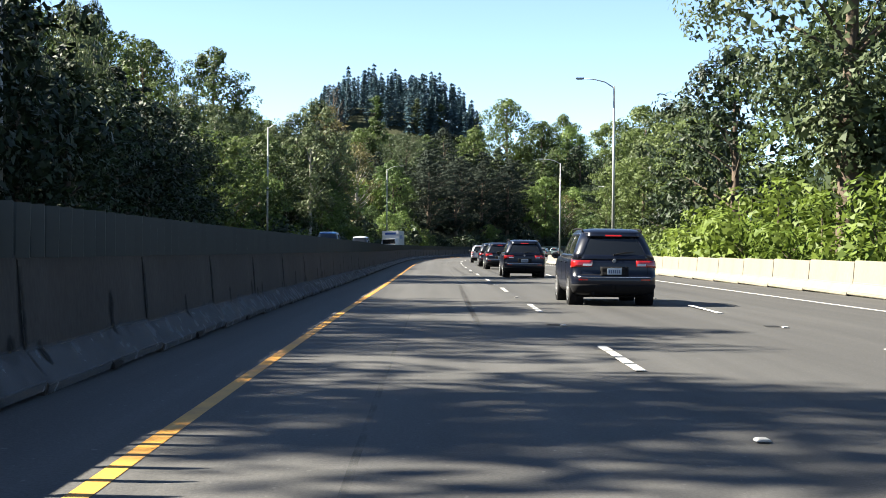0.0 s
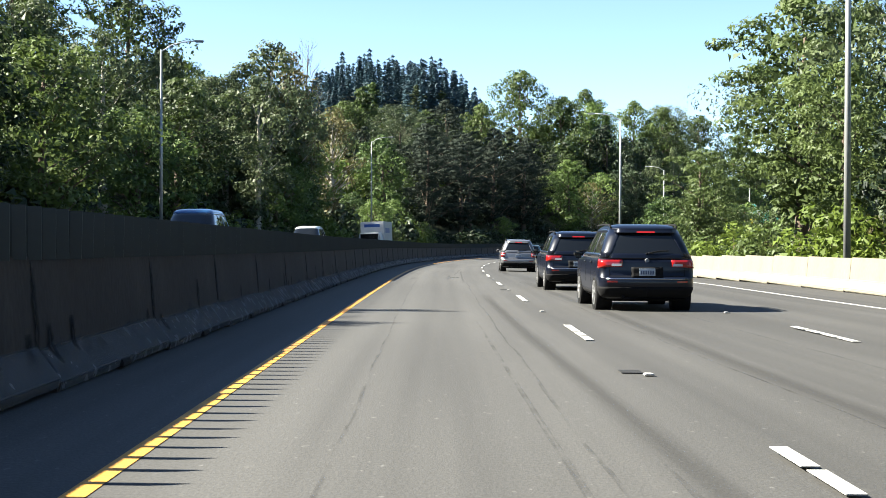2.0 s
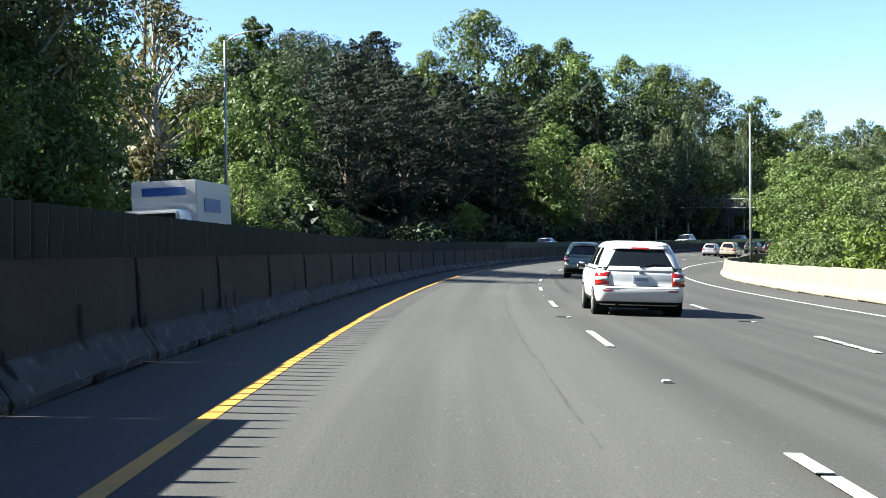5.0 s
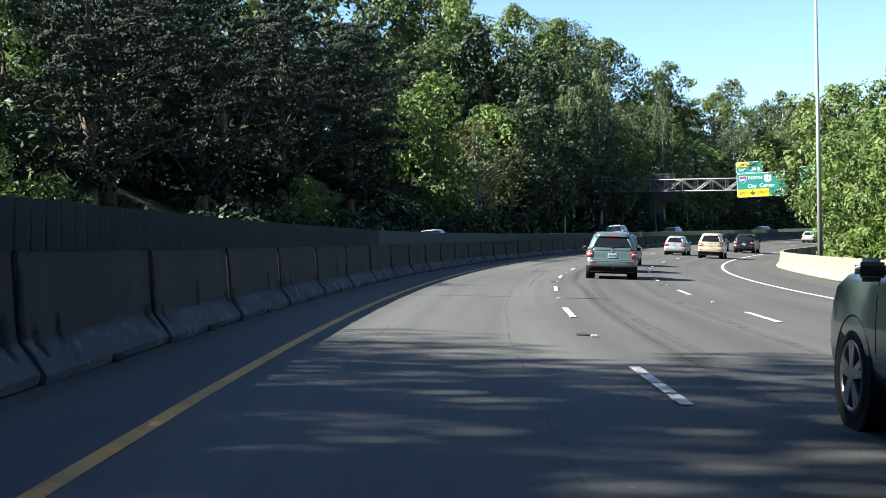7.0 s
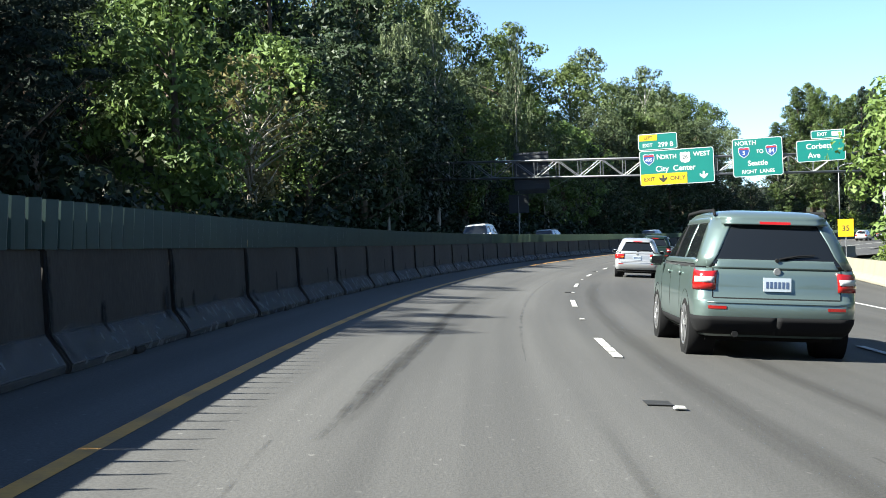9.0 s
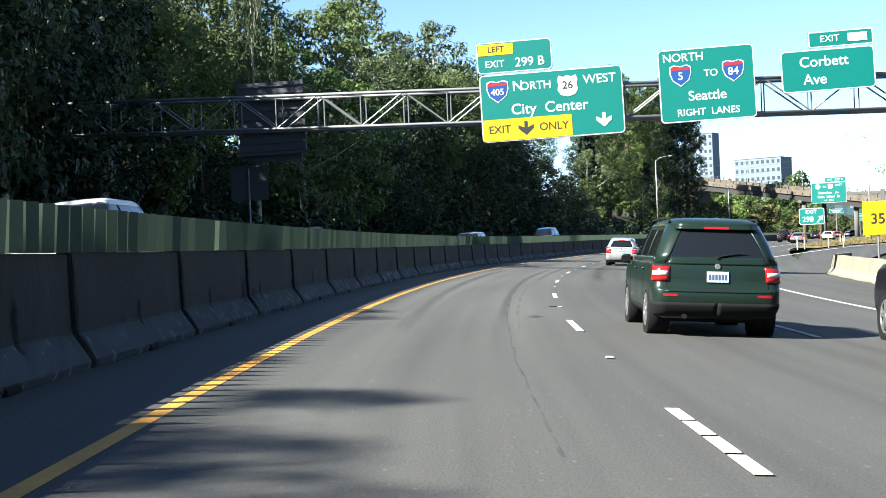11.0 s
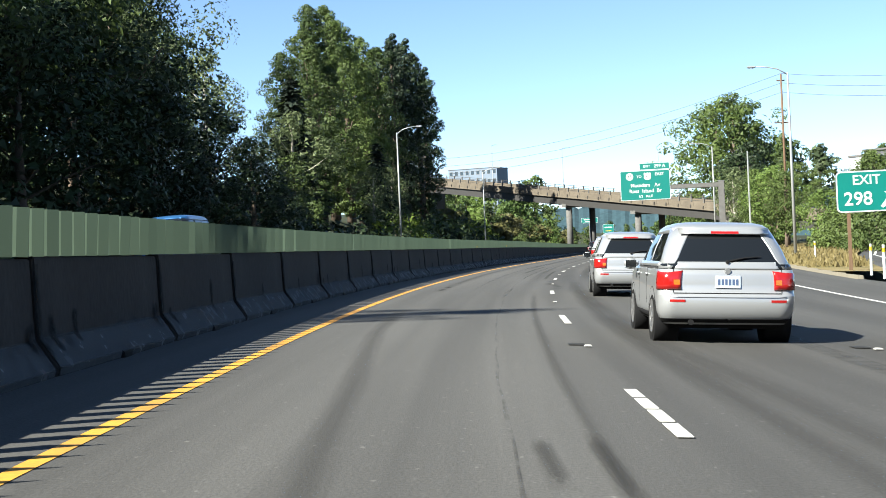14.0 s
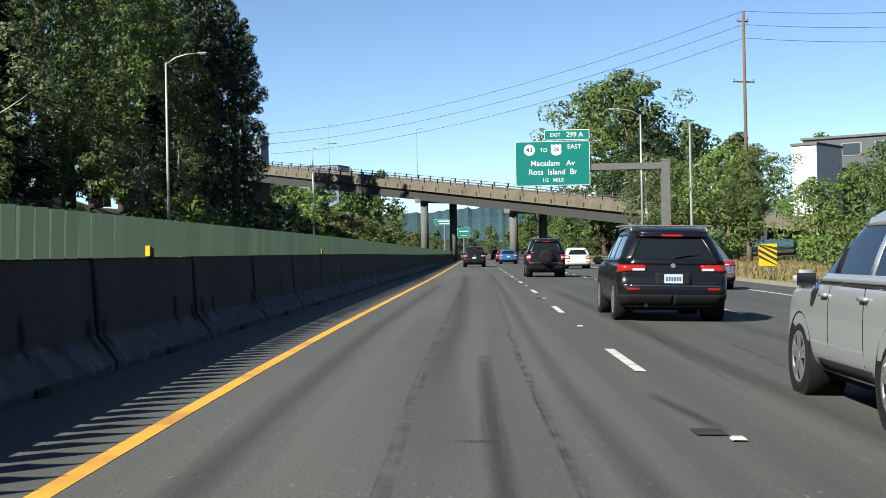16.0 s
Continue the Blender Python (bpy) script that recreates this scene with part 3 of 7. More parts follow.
TRACKS = [([(457, 0.09), (466, -0.02), (471, 0.05), (493, -0.18), (520, -0.3)], 0.45), ([(440, 1.2), (457, 1.15), (462, 1.09), (493, 1.02), (530, 0.95)], 0.3), ([(428, -0.98), (446, -1.05), (470, -1.15), (500, -1.0)], 0.35),
          ([(396, 0.1), (401, -0.24), (406, -0.43), (413, -0.82), (420, -0.95)], 0.3), ([(396, 1.36), (404, 1.38), (412, 1.44), (428, 1.5)], 0.16), ([(396, 2.7), (404, 2.71), (416, 2.63), (440, 2.6)], 0.5), ([(398, 3.1), (405, 3.11), (412, 2.9), (430, 2.8)], 0.5),
          ([(440, 3.0), (462, 2.9), (494, 2.56)], 0.5), ([(447, 4.4), (470, 4.5), (500, 4.4)], 0.6), ([(243, 2.45), (249, 2.34), (256, 2.35), (280, 2.36), (300, 2.5)], 0.42), ([(232, 1.2), (247, 1.15), (251, 1.18), (263, 1.25)], 0.09),
          ([(205, 2.6), (233, 2.7), (240, 2.5), (258, 2.48)], 0.35), ([(245, 3.4), (254, 3.46), (275, 3.4)], 0.35), ([(100, 0.8), (106, 0.8), (112, 0.82), (123.5, 0.8)], 0.11), ([(112, 2.83), (135, 2.99), (160, 3.1)], 0.4),
          ([(105, 4.1), (130, 5.0), (150, 5.9)], 0.5), ([(60, 1.38), (67, 1.3), (75, 1.21), (90, 1.15)], 0.28), ([(20, 0.62), (32, 0.66), (45, 0.72)], 0.22), ([(330, 0.82), (338, 0.82), (352, 0.81), (372, 0.9)], 0.2), ([(328, -0.62), (335, -0.71), (352, -0.9), (370, -1.0)], 0.35),
          ([(355, 1.25), (366, 1.3), (380, 1.3)], 0.22), ([(355, 3.4), (372, 3.1), (392, 2.9)], 0.5), ([(180, 2.75), (189, 2.67), (205, 2.5)], 0.35), ([(50, 3.0), (80, 3.1), (105, 2.9)], 0.4)]
for pts, w in TRACKS:
    track(pts, w, M_TRACK, 0.007)
for pts, w in (([(262, -0.5), (265, -0.42), (271, -0.28), (284, -0.33)], 0.22), ([(106.6, 0.46), (109, 0.5)], 0.3), ([(106.9, 0.62), (108.9, 0.68)], 0.16), ([(400.6, 1.36), (403, 1.34)], 0.16), ([(401, 1.05), (402.8, 1.0)], 0.16), ([(459.5, 1.95), (462, 1.72)], 0.18),
               ([(429, -1.0), (430.4, -0.98)], 0.2), ([(431, -0.98), (432.6, -0.98)], 0.18), ([(250.5, 0.66), (255, 0.64)], 0.2), ([(250.6, 0.97), (255, 1.01)], 0.2), ([(333, 1.35), (334, 1.38)], 0.3), ([(440, 1.58), (446, 1.56), (453.7, 1.54)], 0.16), ([(449, 0.41), (458, 0.42), (466, 0.42)], 0.2)):
    track(pts, w, M_SCUFF, 0.009, "dark rubber scuff on the asphalt")
# rows of round scuffs left by a hopping tyre
for s, d in ((437.5, 1.83), (436.1, 1.89), (434.9, 1.96), (433.8, 2.03), (432.6, 2.08), (431.4, 2.11), (106.0, -1.0), (107.8, -0.99), (109.9, -1.03), (112.0, -1.0), (113.8, -1.05), (115.5, -1.11)):
    track([(s - 0.3, d), (s + 0.3, d)], 0.34, M_SCUFF, 0.0095, "round dark scuff on the asphalt")
for s, d in ((459.0, 0.3), (333.5, 1.47)):
    track([(s - 0.06, d), (s + 0.06, d)], 0.3, M_SCUFF, 0.0095, "short dark crack sealed across the lane")

# longitudinal cracks and paving seams
for a, b, d0, d1 in ((34, 108, 0.82, 0.9), (62, 104, -0.62, -0.85), (150, 232, 0.85, 0.8), (210, 262, -0.9, -0.8), (318, 372, 0.9, 0.85), (392, 470, 0.84, 0.8)):
    for lane in (0.0, 3.55) if b < 300 else (0.0,):
        fn = lambda s, a=a, b=b, d0=d0, d1=d1, lane=lane: lane + d0 + (d1 - d0) * (s - a) / (b - a) + 0.012 * math.sin(s * 0.7 + a) + 0.008 * math.sin(s * 2.3)
        ribbon("paving_seam", a, b, lambda s, f=fn: f(s) - 0.014, lambda s, f=fn: f(s) + 0.014 + 0.008 * math.sin(s * 1.7), 0.0045, M_SEAM, step=0.8, label="thin dark seam running along the asphalt lane", category="seam", kind="structure")

# ---- median barrier, precast lengths ----
SEG = 4.4
prof = [(0.0, 0.0), (0.02, 0.08), (-0.17, 0.33), (-0.235, 1.06), (-0.395, 1.06), (-0.46, 0.33), (-0.65, 0.08), (-0.63, 0.0)]
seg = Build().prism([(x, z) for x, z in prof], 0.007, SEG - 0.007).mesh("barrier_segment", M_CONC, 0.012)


def face_x(z):
    """Depth of the barrier's face at a height, just proud of the concrete."""
    return 0.006 + 0.25 * z if z < 0.08 else 0.026 - 0.76 * (z - 0.08) if z < 0.33 else -0.164 - 0.0877 * (z - 0.33)


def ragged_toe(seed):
    """The scoured foot of one barrier length, paled for sky light too, with an uneven upper edge."""
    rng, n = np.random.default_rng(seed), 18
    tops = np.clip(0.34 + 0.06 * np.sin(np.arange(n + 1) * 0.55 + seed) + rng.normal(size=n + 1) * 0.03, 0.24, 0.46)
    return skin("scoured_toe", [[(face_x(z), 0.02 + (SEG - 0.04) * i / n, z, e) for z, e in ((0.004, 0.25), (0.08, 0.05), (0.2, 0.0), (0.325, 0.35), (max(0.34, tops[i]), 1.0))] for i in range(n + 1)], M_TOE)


def grime_runs(seed):
    """Runs of black grime down the face beside one joint, each a sheet, joined."""
    rng = np.random.default_rng(seed)
    runs = [(0.0, 0.14, 1.0, 0.1), (-0.34 + rng.normal() * 0.06, 0.2, rng.uniform(0.42, 0.68), 0.11), (0.33 + rng.normal() * 0.06, 0.2, rng.uniform(0.4, 0.64), 0.11), (rng.uniform(0.8, 3.3), 0.25, rng.uniform(0.42, 0.75), 0.1)]
    if seed % 3 == 1:
        runs = runs[:1] + runs[3:]
    b, edge = Build(), []
    for y, z0, z1, w in runs:
        n, vs = 9, []
        for i in range(n + 1):
            z = z0 + (z1 - z0) * i / n
            h = w * (0.45 + 0.55 * math.sin(math.pi * min(1, 0.2 + 0.75 * (1 - i / n)))) * rng.uniform(0.85, 1.15)
            o = y + 0.3 * max(0, 0.33 - z) + rng.normal() * 0.005
            end = abs(i / n - 0.5) * 2
            vs += [(face_x(z) + 0.002, o - h, z), (face_x(z) + 0.002, o, z), (face_x(z) + 0.002, o + h, z)]
            edge += [1.0, 0.05 + 0.75 * end ** 3, 1.0]
        b.add(vs, [(3 * i + k, 3 * i + k + 1, 3 * i + k + 4, 3 * i + k + 3) for i in range(n) for k in range(2)])
    me = bpy.data.meshes.new("grime_run")
    me.from_pydata(b.v, [], b.f)
    layer = me.uv_layers.new(name="UVMap")
    for loop in me.loops:
        layer.data[loop.index].uv = (edge[loop.vertex_index], 0)
    me.materials.append(M_RUN)
    return me


toes = [ragged_toe(k) for k in range(5)]
streaks = [grime_runs(k) for k in range(7)]
slot = Build().prism([(-0.01, 0.0), (0.0, 0.08), (-0.19, 0.33), (-0.25, 1.04), (-0.3, 1.04), (-0.3, 0)], -0.007, 0.007).mesh("joint_grout", M_CONC)
drain = Build().prism([(-0.04, 0.004), (0.05, 0.004), (0.045, 0.055), (0.01, 0.1), (-0.04, 0.1)], SEG * 0.5 - 0.17, SEG * 0.5 + 0.17).mesh("drain_slot", M_GRIME, 0.012)
wall = thing("median_barrier", "weathered precast concrete median barrier with dark stained joints", "barrier", kind="structure")
k = 0
s = 111.4 - 30 * SEG
while s < 760:
    m = on_road(s, -3.075)
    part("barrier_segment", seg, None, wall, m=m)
    if s < 640:
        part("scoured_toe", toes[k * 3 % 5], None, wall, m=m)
        part("joint_grout", slot, None, wall, m=m)
        part("grime_run", streaks[k * 4 % 7], None, wall, m=m)
        part("drain_slot", drain, None, wall, m=m)
    k += 1
    s += SEG
ribbon("median_barrier_far", s, 1400, -3.7, -3.3, 1.06, M_CONC, label="far stretch of the concrete median barrier", category="barrier", kind="structure")

# ---- glare screen of upright paddles on the barrier ----
screen = thing("glare_screen", "faded green plastic glare screen paddles on the median barrier", "glare screen", kind="structure")
pad = Build().prism([(-0.16, 0), (-0.06, -0.025), (0.06, -0.025), (0.16, 0), (0.16, 0.012), (0.06, -0.012), (-0.06, -0.012), (-0.16, 0.012)], 0, 0.43)
pad.v = [(x, z, y) for x, y, z in pad.v]
pad_me = pad.mesh("paddle", M_PADDLE_SUN)
# tone by stretch: tree shade painted dark first, sunlit pale last
SCREEN_TONES = ((236, M_PADDLE_SHADE), (316, M_PADDLE), (9999, M_PADDLE_SUN))
rest = [Build() for _ in SCREEN_TONES]
MISSING = ((328.9, 329.3), (419.1, 419.5), (420.5, 420.9), (434.3, 434.7), (454.0, 454.9), (428.6, 429.0))
PITCH = 0.40
s = -25.0
while s < 640:
    s += PITCH
    if any(a < s < b for a, b in MISSING):
        continue
    m = on_road(s, -3.38) @ Matrix.Translation((0, 0, 1.062)) @ Matrix.Rotation(radians(10 + random.uniform(-2.5, 2.5)), 4, "Z") @ Matrix.Rotation(radians(random.uniform(-1.2, 1.2)), 4, "Y")
    if 440 < s < 560:
        part("paddle", pad_me, None, screen, m=m)
    else:
        tone_no = [i for i, (end, _) in enumerate(SCREEN_TONES) if s < end][0]
        rest[tone_no].add([m @ Vector(p) for p in pad.v], pad.f)
# low strip added behind the paddles; its height per stretch lengthens their solid shadow
shadow_strips = [Build().prism([(-0.03, 0), (0.03, 0), (0.03, 0.14), (-0.03, 0.14)], 0.01, SEG - 0.01).mesh("screen_channel", ma) for _, ma in SCREEN_TONES]
for i in range(150):
    s = -25 + i * SEG
    tone_no = [j for j, (end, _) in enumerate(SCREEN_TONES) if s < end][0]
    part("screen_channel", shadow_strips[tone_no], None, screen, m=on_road(s, -3.5) @ Matrix.Translation((0, 0, 1.062)) @ Matrix.Diagonal((1, 1, 1.65 if 62 < s < 102 else 2.7 if 62 < s < 150 else 1 if s < 205 else 2.6 if s < 316 else 0.35, 1)))
for b, (_, ma) in zip(rest, SCREEN_TONES):
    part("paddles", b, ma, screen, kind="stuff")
rail = thing("screen_rail", "thin pale metal base rail of the glare screen", "rail", kind="structure")
ribbon("rail_strip", -25, 640, -3.47, -3.315, 1.066, M_STEEL, rail)

# reflectors on the barrier
for s in (166.0, 274.0, 371.5, 465.4, 481.0):
    o = thing("barrier_reflector", "small amber reflector tab on the barrier top", "reflector", on_road(s, -3.3) @ Matrix.Translation((0, 0, 1.07)), "barrier reflectors")
    part("tab", Build().box((0, 0, 0.06), (0.09, 0.02, 0.12)), M_SIGNY, o, bevel=0.004)

# ---- right barrier ----
SEGR = 4.4
profr = [(0.0, 0.0), (-0.01, 0.08), (0.17, 0.33), (0.22, 0.95), (0.38, 0.95), (0.43, 0.33), (0.6, 0.0)]
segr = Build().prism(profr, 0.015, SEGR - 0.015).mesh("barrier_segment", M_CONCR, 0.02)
slotr = Build().prism([(0.01, 0.0), (0.0, 0.08), (0.18, 0.33), (0.232, 0.9), (0.3, 0.9), (0.3, 0)], -0.04, 0.04).mesh("joint_grout", M_GRIME)
wallr = thing("shoulder_barrier", "sunlit pale concrete shoulder barrier with open joints", "barrier", kind="structure")
s = -25.0
while s < 376:
    a = math.atan2(RIGHT(s + SEGR) - RIGHT(s), SEGR)
    m = on_road(s, RIGHT(s), -math.degrees(a))
    part("barrier_segment", segr, None, wallr, m=m)
    part("joint_grout", slotr, None, wallr, m=m)
    s += SEGR
part("barrier_end", Build().prism([(x, z * 0.9) for x, z in profr], 0, 1.1).mesh("barrier_end", M_CONCR, 0.06), None, wallr, m=on_road(s, RIGHT(s - 1)))

# far kerbed island and dry verge at the exit
def verge(s):
    return float(np.interp(s, [452, 470, 500, 560, 640, 800], [12.0, 11.9, 11.4, 11.4, 11.4, 11.4]))
ribbon("grass_verge", 446, 760, lambda s: verge(s) + 0.25, lambda s: min(RAMP_IN(min(s, 640)), 40) - 0.2, 0.1, M_VERGE, label="dry trodden grass verge", category="verge", kind="structure")
kerb = thing("kerb", "low concrete kerb stones along the verge", "kerb", kind="structure")
stone = Build().prism([(0, -0.1), (0.02, 0.13), (0.22, 0.13), (0.25, -0.1)], 0.008, 2.992).mesh("kerb_stone", M_CONCR, 0.02)
for i in range(105):
    s = 440 + 3 * i
    part("kerb_stone", stone, None, kerb, m=on_road(s, verge(s), -math.degrees(math.atan2(verge(s + 3) - verge(s), 3))))


# ---- vegetation ----
def leaf_cloud(centres, radii, per, size, rng, flat=0.75, droop=0.0, aspect=0.6):
    """Leaves scattered through clumps: an array of vertices, three corners a leaf."""
    per = int(per * 1.75)
    size = size * 0.76
    n = len(centres) * per
    c = np.repeat(np.asarray(centres, float), per, 0)
    r = np.repeat(np.asarray(radii, float), per)
    v = rng.normal(size=(n, 3))
    v /= np.linalg.norm(v, axis=1)[:, None]
    p = c + v * (r * rng.uniform(0.5, 1.0, n) ** 0.5)[:, None] * np.array([1, 1, flat])
    p[:, 2] -= droop * r
    nrm = v * 1.5 + rng.normal(size=(n, 3)) * 0.38 + np.array([0, 0, 0.5])
    nrm /= np.linalg.norm(nrm, axis=1)[:, None]
    u = np.cross(nrm, rng.normal(size=(n, 3)))
    u /= np.linalg.norm(u, axis=1)[:, None] + 1e-9
    w = np.cross(nrm, u)
    sz = size * rng.uniform(0.6, 1.35, n)[:, None]
    q = np.stack([p - u * sz, p + u * sz * 0.7 - w * sz * aspect, p + u * sz * 0.9 + w * sz * aspect + nrm * sz * 0.2], 1)
    return q.reshape(-1, 3), n


def leaf_mesh(name, verts, n, material):
    me = bpy.data.meshes.new(name)
    k = len(verts) // n
    me.vertices.add(len(verts))
    me.vertices.foreach_set("co", verts.astype(np.float32).ravel())
    me.loops.add(k * n)
    me.polygons.add(n)
    me.loops.foreach_set("vertex_index", np.arange(k * n, dtype=np.int32))
    me.polygons.foreach_set("loop_start", np.arange(0, k * n, k, dtype=np.int32))
    me.update(calc_edges=True)
    me.materials.append(material)
    return me


def tree_parts(name, trunk, limbs, crown, label, category):
    ob = thing(name, label, category)
    part("trunk", trunk, None, ob)
    if limbs:
        part("limbwork", limbs, None, ob, kind="stuff")
    part("crown", crown, None, ob)
    return ob


def broadleaf(name, h, spread, material, bark, seed, clumps=70, per=60, size=0.28, bare=0.22, label="", category="tree", ragged=0.35, top=0.5, flat=0.7, every=6):
    """Trunk, forking limbs, and a crown of leaf clumps on an uneven envelope. top: height share at which it is widest."""
    rng = np.random.default_rng(seed)
    lean = rng.normal(size=2) * h * 0.02
    t = Build()
    hs = np.linspace(0, 0.85, 7)
    r0 = 0.018 * h + 0.05
    t.tube([(lean[0] * q * q + rng.normal() * 0.06 * q, lean[1] * q * q + rng.normal() * 0.06 * q, q * h) for q in hs], [r0 * (1.25 - q * 1.28) + 0.02 for q in hs], 8)
    limbs, cs, rs = Build(), [], []
    lobes = rng.normal(size=(6, 2))
    for i in range(clumps):
        q = bare + (1 - bare) * (i + rng.uniform()) / clumps
        x = (q - bare) / (1 - bare)
        e = (math.sin(math.pi * min(1, max(0.02, x ** (math.log(0.5) / math.log(top))))) ** 0.6)
        a = rng.uniform(0, 2 * math.pi)
        lobe = 1 + ragged * math.sin(2 * a + lobes[0, 0]) * 0.5 + ragged * math.sin(5 * a + 7 * x + lobes[1, 0]) * 0.6
        rad = spread * e * lobe * rng.uniform(0.35, 1.0) ** 0.5
        c = np.array([math.cos(a) * rad + lean[0] * q, math.sin(a) * rad + lean[1] * q, q * h * (1 - 0.03 * rng.uniform())])
        cs.append(c)
        rs.append(spread * rng.uniform(0.15, 0.32) * (0.6 + 0.4 * e))
        if i % every == 0 and rad > 0.3:
            b = max(0.12, q - 0.12 - 0.15 * rng.uniform()) * h
            p0, p1 = Vector((lean[0] * q * q, lean[1] * q * q, b)), Vector(c)
            mid = p0.lerp(p1, 0.5) + Vector((0, 0, 0.06 * h * rng.uniform(-0.2, 0.6)))
            limbs.tube([p0, mid, p1], [r0 * 0.34 * (1 - q) + 0.04, r0 * 0.2 * (1 - q) + 0.03, 0.012], 5, False)
    v, n = leaf_cloud(cs, rs, per, size, rng, flat)
    core = [c * np.array([0.62, 0.62, 0.97]) for c in cs] + [c * np.array([0.3, 0.3, 0.95]) for c in cs[::2]]
    v2, n2 = leaf_cloud(core, [spread * 0.3] * len(core), max(4, per // 9), size * 1.75, rng, flat)
    return tree_parts(name, t.mesh("trunk", bark, smooth=True), limbs.mesh("limb", bark, smooth=True), leaf_mesh("crown", np.concatenate([v, v2]), n + n2, material), label, category)


def conifer(name, h, spread, material, seed, levels=24, arms=8, per=9, size=0.42, bare=0.1, label="", open_=0.0, category="tree"):
    """Trunk with whorls of drooping boughs; each bough is a row of needle sprays."""
    rng = np.random.default_rng(seed)
    t = Build()
    r0 = 0.012 * h + 0.06
    t.tube([(0, 0, 0), (0.03, 0, 0.3 * h), (0, 0.04, 0.65 * h), (0, 0, h)], [r0 * 1.15, r0 * 0.8, r0 * 0.45, 0.02], 7)
    boughs, ps, out = Build(), [], []
    for i in range(levels):
        q = bare + (1 - bare) * (i + 0.6 * rng.uniform()) / levels
        reach = spread * (1 - q) ** 0.75 * rng.uniform(0.75, 1.15) + 0.25
        for k in range(arms):
            if rng.uniform() < open_:
                continue
            a = 2 * math.pi * (k + rng.uniform(0, 0.8)) / arms + i * 0.9
            L = reach * rng.uniform(0.6, 1.1)
            d = np.array([math.cos(a), math.sin(a), 0])
            if L > 1.0 and k % 2 == 0 and levels > 20:
                boughs.tube([(0, 0, q * h), (d[0] * L * 0.9, d[1] * L * 0.9, q * h - 0.18 * L)], [0.05, 0.012], 4, False)
            for j in range(per):
                f = (j + rng.uniform()) / per
                ps.append(d * L * f + np.array([0, 0, q * h - 0.1 * L * f - 0.22 * L * f * f]) + rng.normal(size=3) * 0.12 * L * np.array([1, 1, 0.45]))
                out.append(d)
    p, d = np.array(ps), np.array(out)
    n = len(p)
    up = np.tile([0, 0, 1.0], (n, 1)) + rng.normal(size=(n, 3)) * 0.5
    side = np.cross(d, up)
    side /= np.linalg.norm(side, axis=1)[:, None] + 1e-9
    fw = d + np.array([0, 0, -0.35]) + rng.normal(size=(n, 3)) * 0.3
    sz = (size * rng.uniform(0.6, 1.3, n))[:, None]
    q = np.stack([p - fw * sz * 0.6, p - side * sz * 0.42, p + fw * sz, p + side * sz * 0.42], 1).reshape(-1, 3)
    return tree_parts(name, t.mesh("trunk", M_BARK, smooth=True), boughs.mesh("limb", M_BARK) if boughs.v else None, leaf_mesh("crown", q, n, material), label, category)


def bare_tree(h, seed):
    """A dead tree: a leaning trunk and forking bare boughs that thin to twigs."""
    rng = np.random.default_rng(seed)
    ob = thing("bare_tree", "tall leafless grey-brown tree among green woods", "tree")
    part("trunk", Build().tube([(0, 0, -0.3), (0.2, 0.1, h * 0.35), (0.5, 0.3, h * 0.7), (0.8, 0.3, h * 0.96)], [0.3, 0.22, 0.12, 0.03], 8), M_BARK, ob, smooth=True)
    twigs = Build()

    def fork(p, v, r, depth):
        q = p + v
        twigs.tube([p, p.lerp(q, 0.5) + Vector(rng.normal(size=3)) * 0.05 * v.length, q], [r, r * 0.8, r * 0.55], 4, False)
        if depth:
            for _ in range(3 if depth > 1 else 2):
                w = v.normalized() + Vector(rng.normal(size=3)) * 0.42 + Vector((0, 0, 0.22))
                fork(p.lerp(q, rng.uniform(0.5, 1.0)), w.normalized() * v.length * rng.uniform(0.5, 0.75), r * 0.55, depth - 1)

    for i in range(15):
        f = 0.4 + 0.55 * i / 15
        a = i * 2.4
        fork(Vector((0.7 * f, 0.3 * f, h * f)), Vector((math.cos(a) * 0.55, math.sin(a) * 0.55, 1)).normalized() * (5.2 * (1.25 - f)), 0.075 * (1.3 - f), 3)
    part("limbwork", twigs, M_BARK, ob, kind="stuff")
    return ob


def shrub(name, h, spread, material, seed, per=70, size=0.2, clumps=26, label="", category="shrub"):
    rng = np.random.default_rng(seed)
    stems, cs, rs = Build(), [], []
    for i in range(clumps):
        a, f = rng.uniform(0, 6.283), rng.uniform() ** 0.5
        top = h * (1 - 0.75 * f * f) * rng.uniform(0.55, 1.0)
        c = (math.cos(a) * f * spread, math.sin(a) * f * spread, top * 0.85)
        cs += [c, (c[0], c[1], c[2] * 0.45)]
        rs += [spread * rng.uniform(0.2, 0.36)] * 2
        if i % 2 == 0:
            stems.tube([(c[0] * 0.25, c[1] * 0.25, -0.3), (c[0] * 0.7, c[1] * 0.7, c[2] * 0.6), c], [0.05, 0.03, 0.01], 5, False)
    v, n = leaf_cloud(cs, rs, per // 2, size, rng, 0.8)
    ob = thing(name, label, category)
    part("stem", stems, M_BARK, ob)
    part("foliage", leaf_mesh("foliage", v, n, material), None, ob)
    return ob


KINDS = {}


def kind(key, ob):
    KINDS[key] = [ob, False]


kind("oak", broadleaf("broadleaf_tree", 16, 5.6, M_BROAD, M_BARK, 11, 105, 42, 0.235, label="dense dark green broadleaf tree on the wooded bank"))
kind("oak2", broadleaf("broadleaf_tree", 17, 5.0, M_BROAD, M_BARK, 12, 100, 42, 0.235, top=0.6, ragged=0.5, label="tall ragged dark green broadleaf tree on the bank"))
